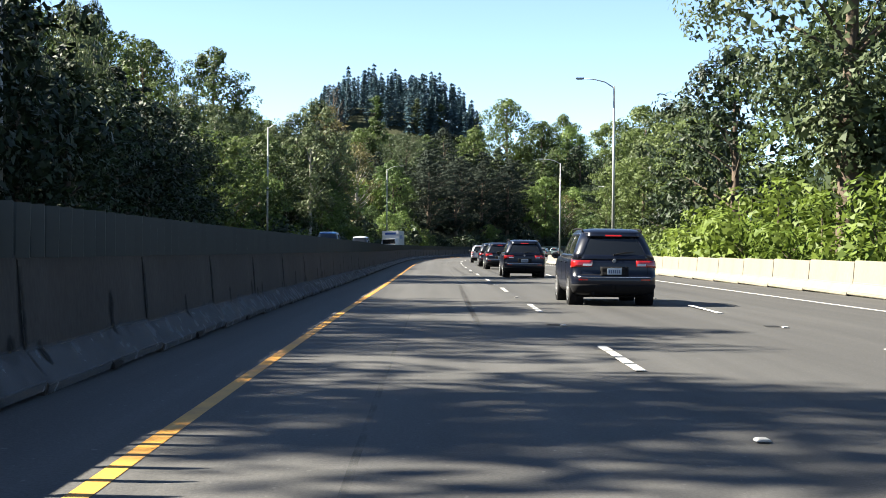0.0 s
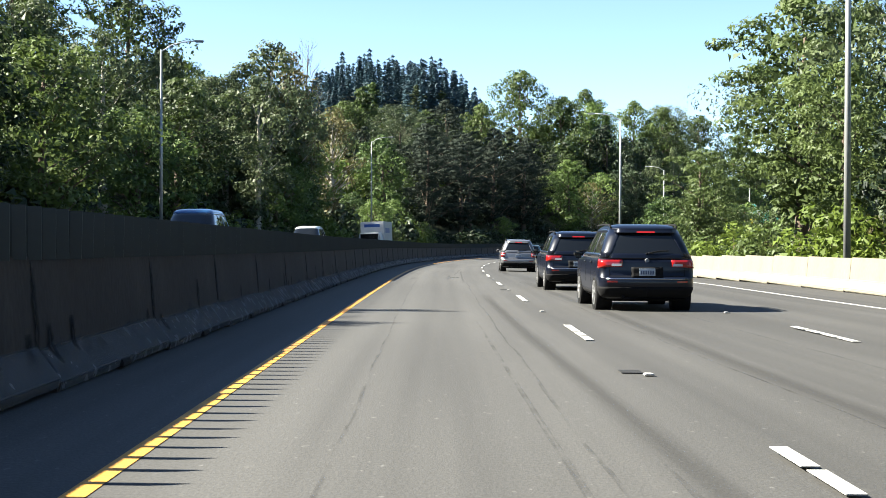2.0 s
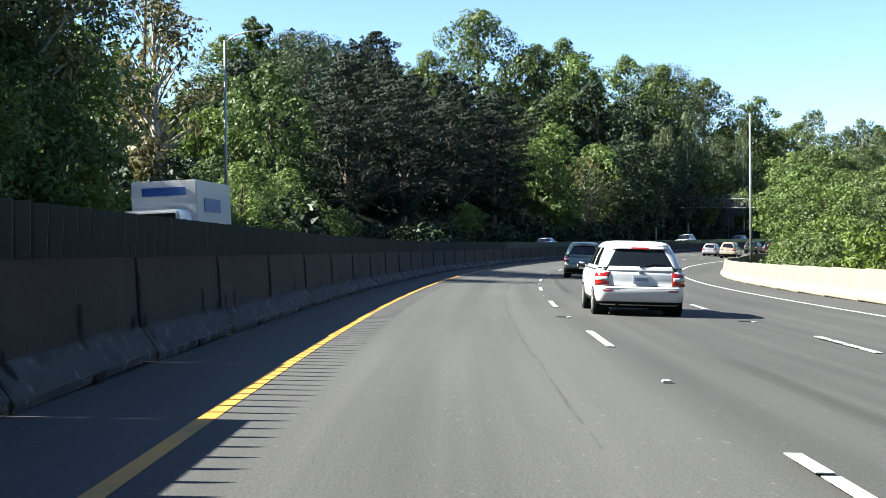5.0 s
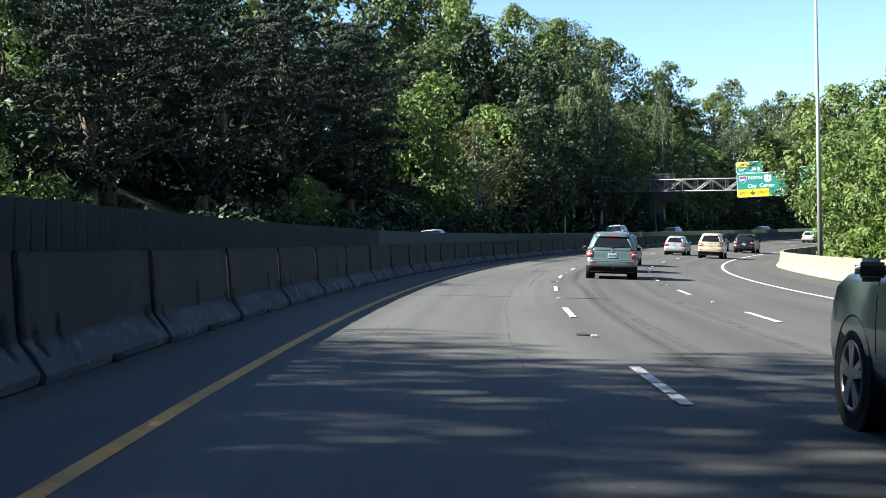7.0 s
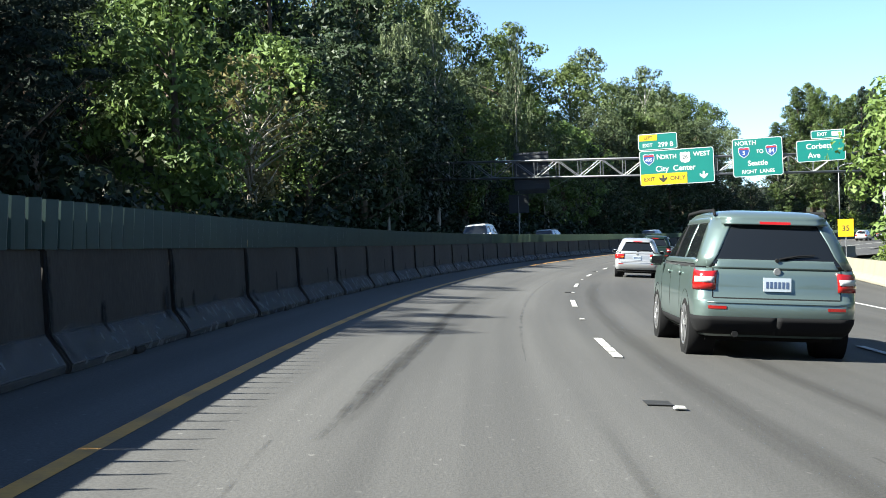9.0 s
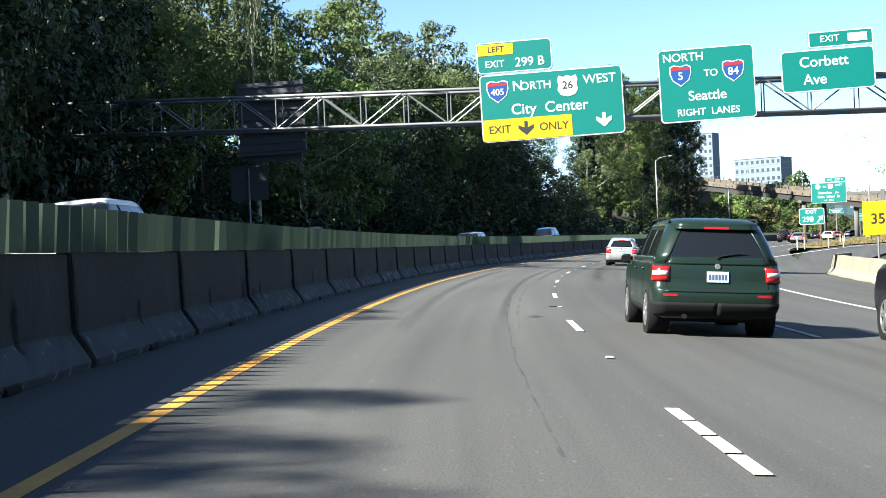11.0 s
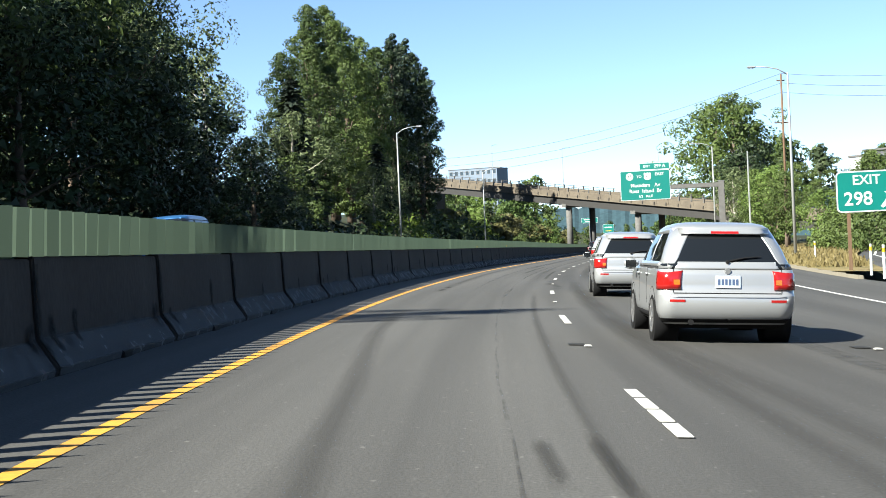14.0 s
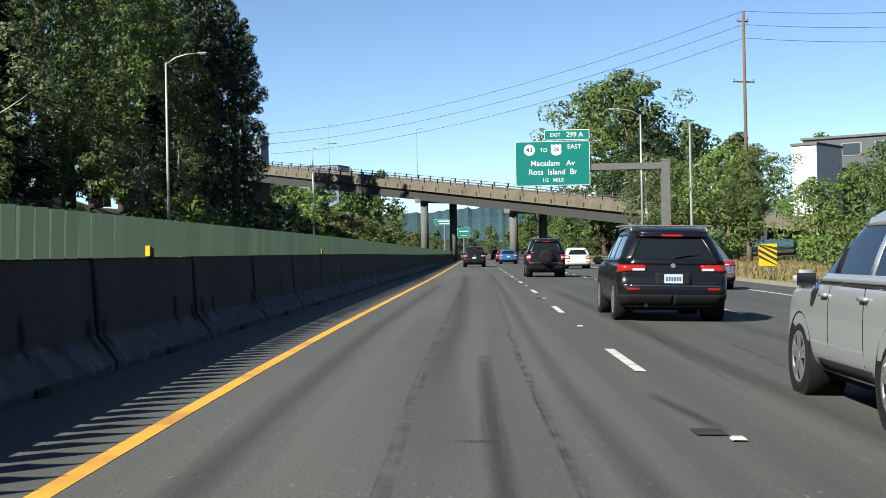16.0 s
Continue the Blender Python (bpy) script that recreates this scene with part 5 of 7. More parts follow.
# ---- street lamps ----
def street_lamp(arm, height):
    ob = thing("street_lamp", "slender grey metal street lamp with a curved arm", "street lamp", group="street lamps")
    part("base_plate", Build().tube([(0, 0, -0.5), (0, 0, 0.25)], [0.28, 0.26], 12), M_CONCR, ob, "concrete footing")
    part("pole", Build().tube([(0, 0, 0.2), (0, 0, height * 0.5), (0, 0, height)], [0.125, 0.1, 0.07], 12), M_POLE, ob, smooth=True)
    a = abs(arm)
    sg = 1 if arm > 0 else -1
    part("arm", Build().tube([(0, 0, height - 0.15), (sg * a * 0.3, 0, height + 0.3), (sg * a * 0.65, 0, height + 0.5), (sg * a, 0, height + 0.56)], [0.05, 0.045, 0.04, 0.035], 8), M_POLE, ob, smooth=True)
    head = part("lamp_head", Build().box((sg * (a + 0.3), 0, height + 0.56), (0.66, 0.28, 0.13)), M_POLE, ob, bevel=0.04)
    part("lens", Build().box((sg * (a + 0.33), 0, height + 0.485), (0.42, 0.2, 0.04)), M_LENS, head, bevel=0.01)
    return ob


lamp_r = street_lamp(-2.3, 13.7)
lamp_r.matrix_basis = stand(99.9, 13.3)
lamp_l = street_lamp(2.3, 14.0)
lamp_l.matrix_basis = stand(58.5, -19.4)
for s, d, k in ((177.0, 13.0, 0.97), (265.0, 13.6, 1.0), (322, 16.0, 1.0), (495.5, 16.8, 1.0), (572.4, 15.6, 1.0), (650, 24, 1.0)):
    copy_thing(lamp_r, stand(s, d) @ Matrix.Diagonal((1, 1, k, 1)))
for s, d in ((145.5, -20.0), (224.5, -19.9)):
    copy_thing(lamp_l, stand(s, d))

copy_thing(lamp_l, stand(544, -21.5) @ Matrix.Diagonal((1, 1, 1.06, 1)))

# ---- signs ----
def panel(parent, x0, x1, z0, z1, material, name="panel", border=M_SIGNW, y=0.0):
    """A sign face with rounded corners, a rim and a back frame, facing -y."""
    def rounded(a, b, c, e, r):
        pts = []
        for cx, cz, t0 in ((b - r, e - r, 0), (a + r, e - r, 90), (a + r, c + r, 180), (b - r, c + r, 270)):
            pts += [(cx + r * math.cos(radians(t0 + k * 30)), cz + r * math.sin(radians(t0 + k * 30))) for k in range(4)]
        return pts
    r = min(0.18, (z1 - z0) * 0.12)
    p = part(name, Build().prism(rounded(x0, x1, z0, z1, r), y, y + 0.05), M_ALUM, parent)
    part("border", Build().prism(rounded(x0 + 0.01, x1 - 0.01, z0 + 0.01, z1 - 0.01, r), y - 0.006, y + 0.002), border, p)
    part("face", Build().prism(rounded(x0 + 0.06, x1 - 0.06, z0 + 0.06, z1 - 0.06, r * 0.75), y - 0.012, y - 0.002), material, p)
    return p


def shield(parent, x, z, w, text, interstate=True, y=-0.02):
    if interstate:
        out = [(-0.5, 0.42), (-0.3, 0.5), (0, 0.43), (0.3, 0.5), (0.5, 0.42), (0.52, 0.1), (0.4, -0.25), (0, -0.55), (-0.4, -0.25), (-0.52, 0.1)]
        p = part("shield", Build().prism([(x + a * w, z + b * w) for a, b in out], y - 0.006, y), M_SIGNW, parent)
        part("shield_field", Build().prism([(x + a * w * 0.9, z + b * w * 0.9) for a, b in out], y - 0.012, y - 0.004), M_SIGNB, p)
        part("shield_band", Build().prism([(x + a * w, z + b * w) for a, b in ((-0.45, 0.38), (0, 0.37), (0.45, 0.38), (0.47, 0.24), (-0.47, 0.24))], y - 0.016, y - 0.01), M_SIGNR, p)
        lettering(text, w * (0.52 if len(text) < 3 else 0.42), M_SIGNW, p, x, z - w * 0.06, y - 0.018)
    else:
        out = [(-0.42, 0.5), (-0.2, 0.42), (0, 0.5), (0.2, 0.42), (0.42, 0.5), (0.5, 0.25), (0.44, 0.05), (0.5, -0.2), (0.35, -0.45), (0, -0.55), (-0.35, -0.45), (-0.5, -0.2), (-0.44, 0.05), (-0.5, 0.25)]
        p = part("shield", Build().prism([(x + a * w, z + b * w) for a, b in out], y - 0.006, y), M_SIGNW, parent)
        lettering(text, w * 0.52, M_BLACK, p, x, z, y - 0.01)


def down_arrow(parent, x, z, h, material, y=-0.02):
    out = [(-0.12, 0.5), (0.12, 0.5), (0.12, 0.05), (0.55, 0.25), (0.55, -0.02), (0, -0.5), (-0.55, -0.02), (-0.55, 0.25), (-0.12, 0.05)]
    part("arrow", Build().prism([(x + a * h, z + b * h) for a, b in out], y - 0.006, y), material, parent)


# overhead truss with its signs; x runs across the road
GS, GZ = 369.0, P(369.0, 0).z - 0.08
gantry = thing("sign_gantry", "galvanised steel truss gantry spanning the whole freeway", "gantry", Matrix.Translation(Vector((*P(GS, 0).xy, GZ))) @ Matrix.Rotation(heading(GS), 4, "Z"))
TILT = -math.tan(radians(2.2))
tz = lambda x, z: z + TILT * x * 0.55
X0, X1 = -25.0, 18.5
for y in (0.25, 1.45):
    for z in (6.75, 8.25):
        part("chord", Build().tube([(X0, y, tz(X0, z)), (X1, y, tz(X1, z))], [0.075, 0.075], 8), M_STEEL, gantry, smooth=True)
nb = 22
for i in range(nb):
    xa, xb = X0 + (X1 - X0) * i / nb, X0 + (X1 - X0) * (i + 1) / nb
    za, zb = (6.75, 8.25) if i % 2 else (8.25, 6.75)
    for y in (0.25, 1.45):
        part("brace", Build().tube([(xa, y, tz(xa, za)), (xb, y, tz(xb, zb))], [0.038, 0.038], 6), M_STEEL, gantry)
        part("upright", Build().tube([(xa, y, tz(xa, 6.75)), (xa, y, tz(xa, 8.25))], [0.03, 0.03], 6), M_STEEL, gantry)
    part("cross_tie", Build().tube([(xa, 0.25, tz(xa, za)), (xb, 1.45, tz(xb, za))], [0.028, 0.028], 6), M_STEEL, gantry)
for x in (X0 + 0.3, X1 - 0.3):
    for y in (0.25, 1.45):
        part("leg", Build().tube([(x, y, -2.5), (x, y, tz(x, 8.4))], [0.17, 0.15], 12), M_STEEL, gantry, smooth=True)
    for k in range(3):
        part("leg_brace", Build().tube([(x, 0.25, 0.4 + 2 * k), (x, 1.45, 2.2 + 2 * k)], [0.04, 0.04], 6), M_STEEL, gantry)


def on_gantry(x, label):
    m = gantry.matrix_basis @ Matrix.Rotation(radians(-1.3), 4, "Y") @ Matrix.Translation((0, -0.05, 0))
    return thing("highway_sign", label, "road sign", m, "gantry signs")


sg = on_gantry(0, "green overhead City Center sign with a yellow exit only panel")
panel(sg, -1.55, 4.75, 5.85, 8.85, M_SIGN)
part("exit_only_panel", Build().prism([(-1.5, 5.9), (2.45, 5.9), (2.45, 6.85), (-1.5, 6.85)], -0.024, -0.01), M_SIGNY, sg, "yellow exit only panel")
lettering("EXIT", 0.48, M_BLACK, sg, -0.75, 6.38, -0.028)
lettering("ONLY", 0.48, M_BLACK, sg, 1.65, 6.38, -0.028)
down_arrow(sg, 0.42, 6.38, 0.62, M_BLACK, -0.024)
down_arrow(sg, 3.85, 6.5, 0.62, M_SIGNW)
lettering("City  Center", 0.66, M_SIGNW, sg, 1.5, 7.22, -0.02)
shield(sg, -0.75, 8.1, 0.95, "405")
lettering("N", 0.62, M_SIGNW, sg, 0.15, 8.25, -0.02)
lettering("ORTH", 0.5, M_SIGNW, sg, 0.95, 8.22, -0.02)
shield(sg, 2.35, 8.12, 0.9, "26", False)
lettering("WEST", 0.55, M_SIGNW, sg, 3.75, 8.3, -0.02)
tab = panel(sg, -1.6, 1.75, 8.9, 10.3, M_SIGN, "exit_tab")
part("left_panel", Build().prism([(-1.5, 9.7), (0.05, 9.7), (0.05, 10.2), (-1.5, 10.2)], -0.024, -0.01), M_SIGNY, tab)
lettering("LEFT", 0.36, M_BLACK, tab, -0.72, 9.95, -0.028)
lettering("EXIT", 0.42, M_SIGNW, tab, -0.8, 9.3, -0.02)
lettering("299 B", 0.56, M_SIGNW, tab, 0.75, 9.3, -0.02)

sg = on_gantry(0, "green overhead sign for North to Seattle on two shields")
panel(sg, 6.3, 10.4, 6.1, 9.3, M_SIGN)
lettering("NORTH", 0.5, M_SIGNW, sg, 7.4, 8.9, -0.02)
shield(sg, 7.25, 8.15, 0.9, "5")
lettering("TO", 0.42, M_SIGNW, sg, 8.55, 8.15, -0.02)
shield(sg, 9.5, 8.2, 0.9, "84")
lettering("Seattle", 0.6, M_SIGNW, sg, 8.35, 7.2, -0.02)
lettering("RIGHT  LANES", 0.42, M_SIGNW, sg, 8.35, 6.5, -0.02)

sg = on_gantry(0, "green overhead sign for Corbett Avenue exit")
panel(sg, 11.5, 15.4, 7.0, 8.8, M_SIGN)
lettering("Corbett", 0.62, M_SIGNW, sg, 13.3, 8.25, -0.02)
lettering("Ave", 0.62, M_SIGNW, sg, 12.9, 7.5, -0.02)
panel(sg, 12.7, 15.4, 8.85, 9.55, M_SIGN, "exit_tab")
lettering("EXIT", 0.4, M_SIGNW, sg, 13.6, 9.2, -0.02)
part("number_bar", Build().box((14.75, -0.02, 9.2), (0.8, 0.012, 0.36)), M_SIGNW, sg)

# backs of the opposite signs: ribbed aluminium
for x0, x1, z0, z1 in ((-13.2, -10.0, 6.2, 9.6), (-12.9, -10.3, 5.9, 8.3)):
    sg = on_gantry(0, "ribbed bare aluminium back of the opposing overhead sign")
    yb = 1.7 if x0 < -13 else 1.95
    part("panel", Build().box(((x0 + x1) / 2, yb, (z0 + z1) / 2), (x1 - x0, 0.05, z1 - z0)), M_ALUM, sg)
    for k in range(9):
        part("rib", Build().box(((x0 + x1) / 2, yb - 0.06, z0 + (k + 0.5) * (z1 - z0) / 9), (x1 - x0, 0.07, 0.06)), M_ALUM, sg)

# sign with its back to the road below the truss
sb = thing("roadside_sign", "blank back of a roadside sign on a single post", "road sign", stand(373, -13.8, P(373, -13.8).z))
part("post", Build().tube([(0, 0, 0), (0, 0, 4.6)], [0.06, 0.05], 8), M_STEEL, sb)
part("panel", Build().box((0, 0.08, 3.9), (1.9, 0.04, 1.7)), M_ALUM, sb, bevel=0.01)

# advisory sign on the shoulder
sb = thing("advisory_sign", "yellow advisory speed sign reading 35 on a post", "road sign", stand(369, 15.1, P(369, 15.1).z))
part("post", Build().tube([(0, 0, 0), (0, 0, 2.9)], [0.045, 0.045], 8), M_STEEL, sb)
part("panel", Build().box((0, -0.06, 2.6), (1.25, 0.03, 1.45)), M_SIGNY, sb, bevel=0.01)
lettering("35", 0.62, M_BLACK, sb, 0, 2.55, -0.08)

# gore exit sign
sb = thing("exit_sign", "green exit sign with white arrow on two posts at the gore", "road sign", stand(447, 13.9, P(447, 13.9).z))
for x in (-0.75, 0.75):
    part("post", Build().box((x, 0.08, 1.1), (0.12, 0.12, 2.6)), M_WOOD, sb)
panel(sb, -1.2, 1.2, 2.35, 3.95, M_SIGN)
lettering("EXIT", 0.52, M_SIGNW, sb, -0.05, 3.58, -0.02)
lettering("298", 0.72, M_SIGNW, sb, -0.38, 2.85, -0.02)
part("arrow", Build().prism([(0.45, 2.55), (0.55, 2.48), (0.88, 2.86), (1.02, 2.74), (1.05, 3.2), (0.6, 3.1), (0.76, 2.97)], -0.024, -0.014), M_SIGNW, sb)
for s, d in ((440, 12.9), (444, 13.3), (450, 15.2), (454, 16.4), (470, 15.0), (486, 14.2)):
    o = thing("delineator_post", "white flexible delineator post at the gore", "delineator", stand(s, d), "delineators")
    part("tube", Build().tube([(0, 0, 0), (0, 0, 1.15)], [0.05, 0.045], 8), M_SIGNW, o)
    part("band", Build().tube([(0, 0, 0.9), (0, 0, 1.05)], [0.053, 0.053], 8), M_SIGNY, o)

# cantilever sign
CS = 557.0
cz = P(CS, 8).z
cant = thing("cantilever_sign_support", "square grey steel cantilever post and arm beside the freeway", "sign support", stand(CS, 0, cz))
part("post", Build().box((15.6, 0.35, 4.0), (0.72, 0.6, 8.8)), M_CONCB, cant, bevel=0.03)
part("arm", Build().box((12.2, 0.35, 7.95), (7.4, 0.5, 0.55)), M_CONCB, cant, bevel=0.03)
part("cap_plate", Build().box((15.6, 0.35, 8.42), (0.8, 0.68, 0.06)), M_STEEL, cant)
sg = thing("highway_sign", "green Macadam Av and Ross Island Br sign on a cantilever", "road sign", stand(CS, -0.9, cz))
panel(sg, 4.45, 10.45, 6.5, 10.1, M_SIGN)
panel(sg, 6.8, 10.45, 10.15, 11.0, M_SIGN, "exit_tab")
lettering("EXIT", 0.42, M_SIGNW, sg, 7.7, 10.57, -0.02)
lettering("299 A", 0.56, M_SIGNW, sg, 9.25, 10.57, -0.02)
c = part("shield", Build().tube([(5.6, -0.026, 9.4), (5.6, -0.016, 9.4)], [0.45, 0.45], 20), M_SIGNW, sg)
lettering("43", 0.5, M_BLACK, c, 5.6, 9.4, -0.03)
lettering("TO", 0.42, M_SIGNW, sg, 6.75, 9.35, -0.02)
shield(sg, 7.75, 9.4, 0.88, "26", False)
lettering("EAST", 0.5, M_SIGNW, sg, 9.2, 9.6, -0.02)
lettering("Macadam   Av", 0.62, M_SIGNW, sg, 7.45, 8.3, -0.02)
lettering("Ross  Island  Br", 0.62, M_SIGNW, sg, 7.45, 7.6, -0.02)
lettering("1/2   MILE", 0.42, M_SIGNW, sg, 7.45, 6.95, -0.02)

# far signs past the bridge
for s, d, z0, w, h in ((735, -6.3, 7.3, 4.2, 1.3), (785, -2.6, 5.0, 3.2, 2.6)):
    sg = thing("highway_sign", "small distant green overhead sign with yellow foot", "road sign", stand(s, d))
    panel(sg, -w / 2, w / 2, z0, z0 + h, M_SIGN)
    part("text_bar", Build().box((0, -0.02, z0 + h * 0.65), (w * 0.7, 0.012, 0.25)), M_SIGNW, sg)
    part("text_bar", Build().box((0, -0.02, z0 + h * 0.25), (w * 0.55, 0.012, 0.2)), M_SIGNY if h > 2 else M_SIGNW, sg)
    part("post", Build().tube([(0, 0.2, -0.5), (0, 0.2, z0 + h * 0.6)], [0.2, 0.18], 10), M_STEEL, sg)

# chevron board at the verge
o = thing("object_marker", "yellow and black striped chevron board on the verge", "road sign", stand(519, 15.2))
part("post", Build().tube([(0, 0.05, 0), (0, 0.05, 0.9)], [0.04, 0.04], 8), M_STEEL, o)
part("board", Build().box((0, 0, 1.05), (0.95, 0.04, 1.15)), M_SIGNY, o, bevel=0.01)
for k in range(4):
    z = 0.48 + 0.3 * k
    lo, hi = max(0.49, z), min(1.61, z + 0.62)
    part("stripe", Build().prism([(-0.47, min(max(z + 0.45, 0.49), 1.61)), (-0.47, min(max(z + 0.6, 0.49), 1.62)), (0.47, min(max(z + 0.05, 0.5), 1.61)), (0.47, min(max(z - 0.1, 0.49), 1.6))], -0.03, -0.021), M_BLACK, o)

# ---- overpass ----
A, B = P(682.0, -36.0), P(618.0, 24.0)
za, zb = float(P(680, -35).z) + 15.8, float(P(621, 19).z) + 5.4
span = (A - B).xy.length
bm_ = Matrix.Translation((A.x, A.y, za)) @ Matrix.Rotation(math.atan2(B.y - A.y, B.x - A.x), 4, "Z") @ Matrix.Rotation(math.atan2(za - zb, span), 4, "Y")
bridge = thing("overpass", "long concrete overpass descending across the freeway with a steel rail", "bridge", bm_)
Lb = span + 26
for i in range(int(Lb / 8) + 8):
    x = -30 + i * 8
    part("deck", Build().box((x + 4, 4.6, 0.1), (7.98, 9.4, 0.45)), M_PARAPET, bridge)
for y in (0.6, 3.2, 6.0, 8.6):
    part("girder", Build().box((Lb / 2 - 20, y, -0.85), (Lb + 20, 0.5, 1.5)), M_GIRDER, bridge, "dark steel girder")
for y in (0.05, 9.15):
    out = -0.17 if y < 1 else 0.17
    for i in range(int(Lb / 3) + 14):
        x = -28 + i * 3
        part("parapet", Build().box((x, y, 0.72), (2.95, 0.3, 0.85)), M_PARAPET, bridge)
        part("bracket", Build().box((x + 0.9, y + out, 0.35), (0.2, 0.14, 0.55)), M_GIRDER, bridge)
        part("rail_post", Build().box((x + 0.9, y, 1.5), (0.2, 0.2, 0.8)), M_CONCB, bridge)
    for z in (1.42, 1.78):
        part("rail", Build().tube([(-28, y, z), (Lb, y, z)], [0.04, 0.04], 6), M_GIRDER, bridge)
inv = bm_.inverted()
for s, d in ((644, -20), (632, -4), (618, 15.2)):
    p = inv @ (P(s, d) + Vector((0, 0, -1)))
    for y in (1.6, 7.6):
        q = bm_ @ Vector((p.x, y, -1.4))
        foot = Vector((q.x, q.y, P(s, d).z - 1.2))
        m = bridge.matrix_basis.inverted()
        part("pier", Build().tube([m @ foot, m @ q], [0.62, 0.62], 10), M_CONCB, bridge, smooth=True)
    part("pier_cap", Build().box((p.x, 4.6, -1.7), (1.3, 8.6, 0.7)), M_CONCB, bridge, bevel=0.05)
part("abutment", Build().box((-22, 4.6, -3.2), (18, 9.8, 5.5)), M_CONCB, bridge, bevel=0.05)
for x in (6, 30, 58):
    o = thing("street_lamp", "thin dark street lamp on the overpass", "street lamp", Matrix.Translation(bm_ @ Vector((x, 8.9, 1.3))), "overpass lamps")
    part("pole", Build().tube([(0, 0, 0), (0, 0, 8.0)], [0.08, 0.05], 8), M_POLE, o)
    part("arm", Build().tube([(0, 0, 7.9), (0.8, 0, 8.15), (1.6, 0, 8.2)], [0.04, 0.035, 0.03], 6), M_POLE, o)

# ---- utility poles and wires ----
copy_thing(lamp_l, stand(608, -19.0))
def utility_pole(s, d, h):
    o = thing("utility_pole", "brown timber utility pole with crossarms", "utility pole", stand(s, d, float(terrain(s, d)), 20), "utility poles")
    part("pole", Build().tube([(0, 0, -0.3), (0, 0, h)], [0.19, 0.12], 10), M_WOOD, o, smooth=True)
    for z, w in ((h - 0.9, 1.1), (h * 0.72, 2.2)):
        part("crossarm", Build().box((0, 0.14, z), (w, 0.1, 0.12)), M_WOOD, o)
        for x in (-0.45 * w, 0.45 * w):
            part("insulator", Build().tube([(x, 0.14, z + 0.05), (x, 0.14, z + 0.28)], [0.04, 0.05], 8), M_STEEL, o)
    return o.matrix_basis.translation + Vector((0, 0, h))


tops = [utility_pole(569, 24.5, 22.5), utility_pole(534, 60.0, 18.5)]
far_top = P(680, -62, 24)
for k in range(3):
    a, b, c = tops[0] + Vector((0, 0, -1.2 * k)), far_top + Vector((0, 0, -1.6 * k)), tops[1] + Vector((0, 0, -1.2 * k))
    for p, q in ((a, b), (a, c)):
        o = thing("power_cable", "thin sagging overhead power cable", "cable")
        pts = [p.lerp(q, t / 14) - Vector((0, 0, 4 * (0.035 * (p - q).length) * (t / 14) * (1 - t / 14))) for t in range(15)]
        part("wire", Build().tube(pts, [0.022] * 15, 5), M_GIRDER, o)
o = thing("utility_pole", "slim pale pole beside the hedge", "utility pole", stand(573, 20.2))
part("pole", Build().tube([(0, 0, -0.5), (0, 0, 12.9)], [0.14, 0.1], 10), M_POLE, o)

# ---- buildings ----
def building(name, label, s, d, turn, w, dep, h, wall, floors, cols, face_w=None):
    ob = thing(name, label, "building", stand(s, d, float(terrain(s, d)), turn))
    part("wall", Build().box((0, 0, h / 2 - 1), (w, dep, h + 2)), wall, ob, bevel=0.02)
    part("roof", Build().box((0, 0, h + 0.15), (w + 0.5, dep + 0.5, 0.3)), M_CONCB, ob)
    for f in range(floors):
        for c in range(cols):
            x = -w / 2 + (c + 0.5) * w / cols
            z = (f + 0.55) * h / floors
            win = part("window", Build().box((x, -dep / 2 - 0.02, z), (w / cols * 0.62, 0.08, h / floors * 0.5)), M_STEEL, ob)
            part("pane", Build().box((x, -dep / 2 - 0.05, z), (w / cols * 0.54, 0.05, h / floors * 0.43)), M_WINDOW, win)
    return ob


building("apartment_building", "dark grey modern apartment block with white panels", 628, 57, -35, 22, 12, 14, M_DARKWALL, 4, 5)
b2 = thing("apartment_building", "white rendered end block of the apartments", "building", stand(620, 44, float(terrain(620, 44)), -35))
part("wall", Build().box((0, 0, 6), (3.2, 9, 14.0)), M_SIGNW, b2, bevel=0.02)
part("roof", Build().box((0, 0, 13.15), (3.5, 9.3, 0.3)), M_CONCB, b2)
building("office_tower", "distant pale blue-grey tower block", 1255, -95, -15, 34, 20, 52, M_FARWALL, 9, 9)
building("office_tower", "distant pale slab tower beside the bridge", 1290, -138, -15, 11, 12, 75, M_FARWALL, 14, 3)


# ---- vehicles ----
M_TYRE = mat("black tyre rubber", (0.006, 0.006, 0.006), 0.85, vary=0.2, scale=8)
M_RIM = mat("silver alloy rim", (0.3518, 0.3518, 0.3582), 0.3, 0.85, vary=0.05)
M_TRIM = mat("black plastic trim", (0.005, 0.005, 0.0055), 0.85, vary=0.1)
M_CLEAR = mat("clear lamp lens", (0.3, 0.3, 0.3), 0.15, vary=0, coat=0.5)
M_GLASS = mat("tinted car glass", (0.006, 0.007, 0.008), 0.04, vary=0)
M_LIGHT = mat("red tail lamp lens", (0.2, 0.006, 0.005), 0.12, vary=0, coat=0.6)
M_AMBER = mat("amber lamp lens", (0.3, 0.08, 0.008), 0.15, vary=0, coat=0.6)
M_CHROME = mat("bright chrome", (0.5, 0.5, 0.51), 0.15, 1.0, vary=0)
M_PLATE = mat("pale licence plate", (0.26, 0.29, 0.32), 0.4, vary=0)
M_BAR = mat("dark plate bars", (0.03198, 0.05117, 0.1023), 0.5, vary=0)


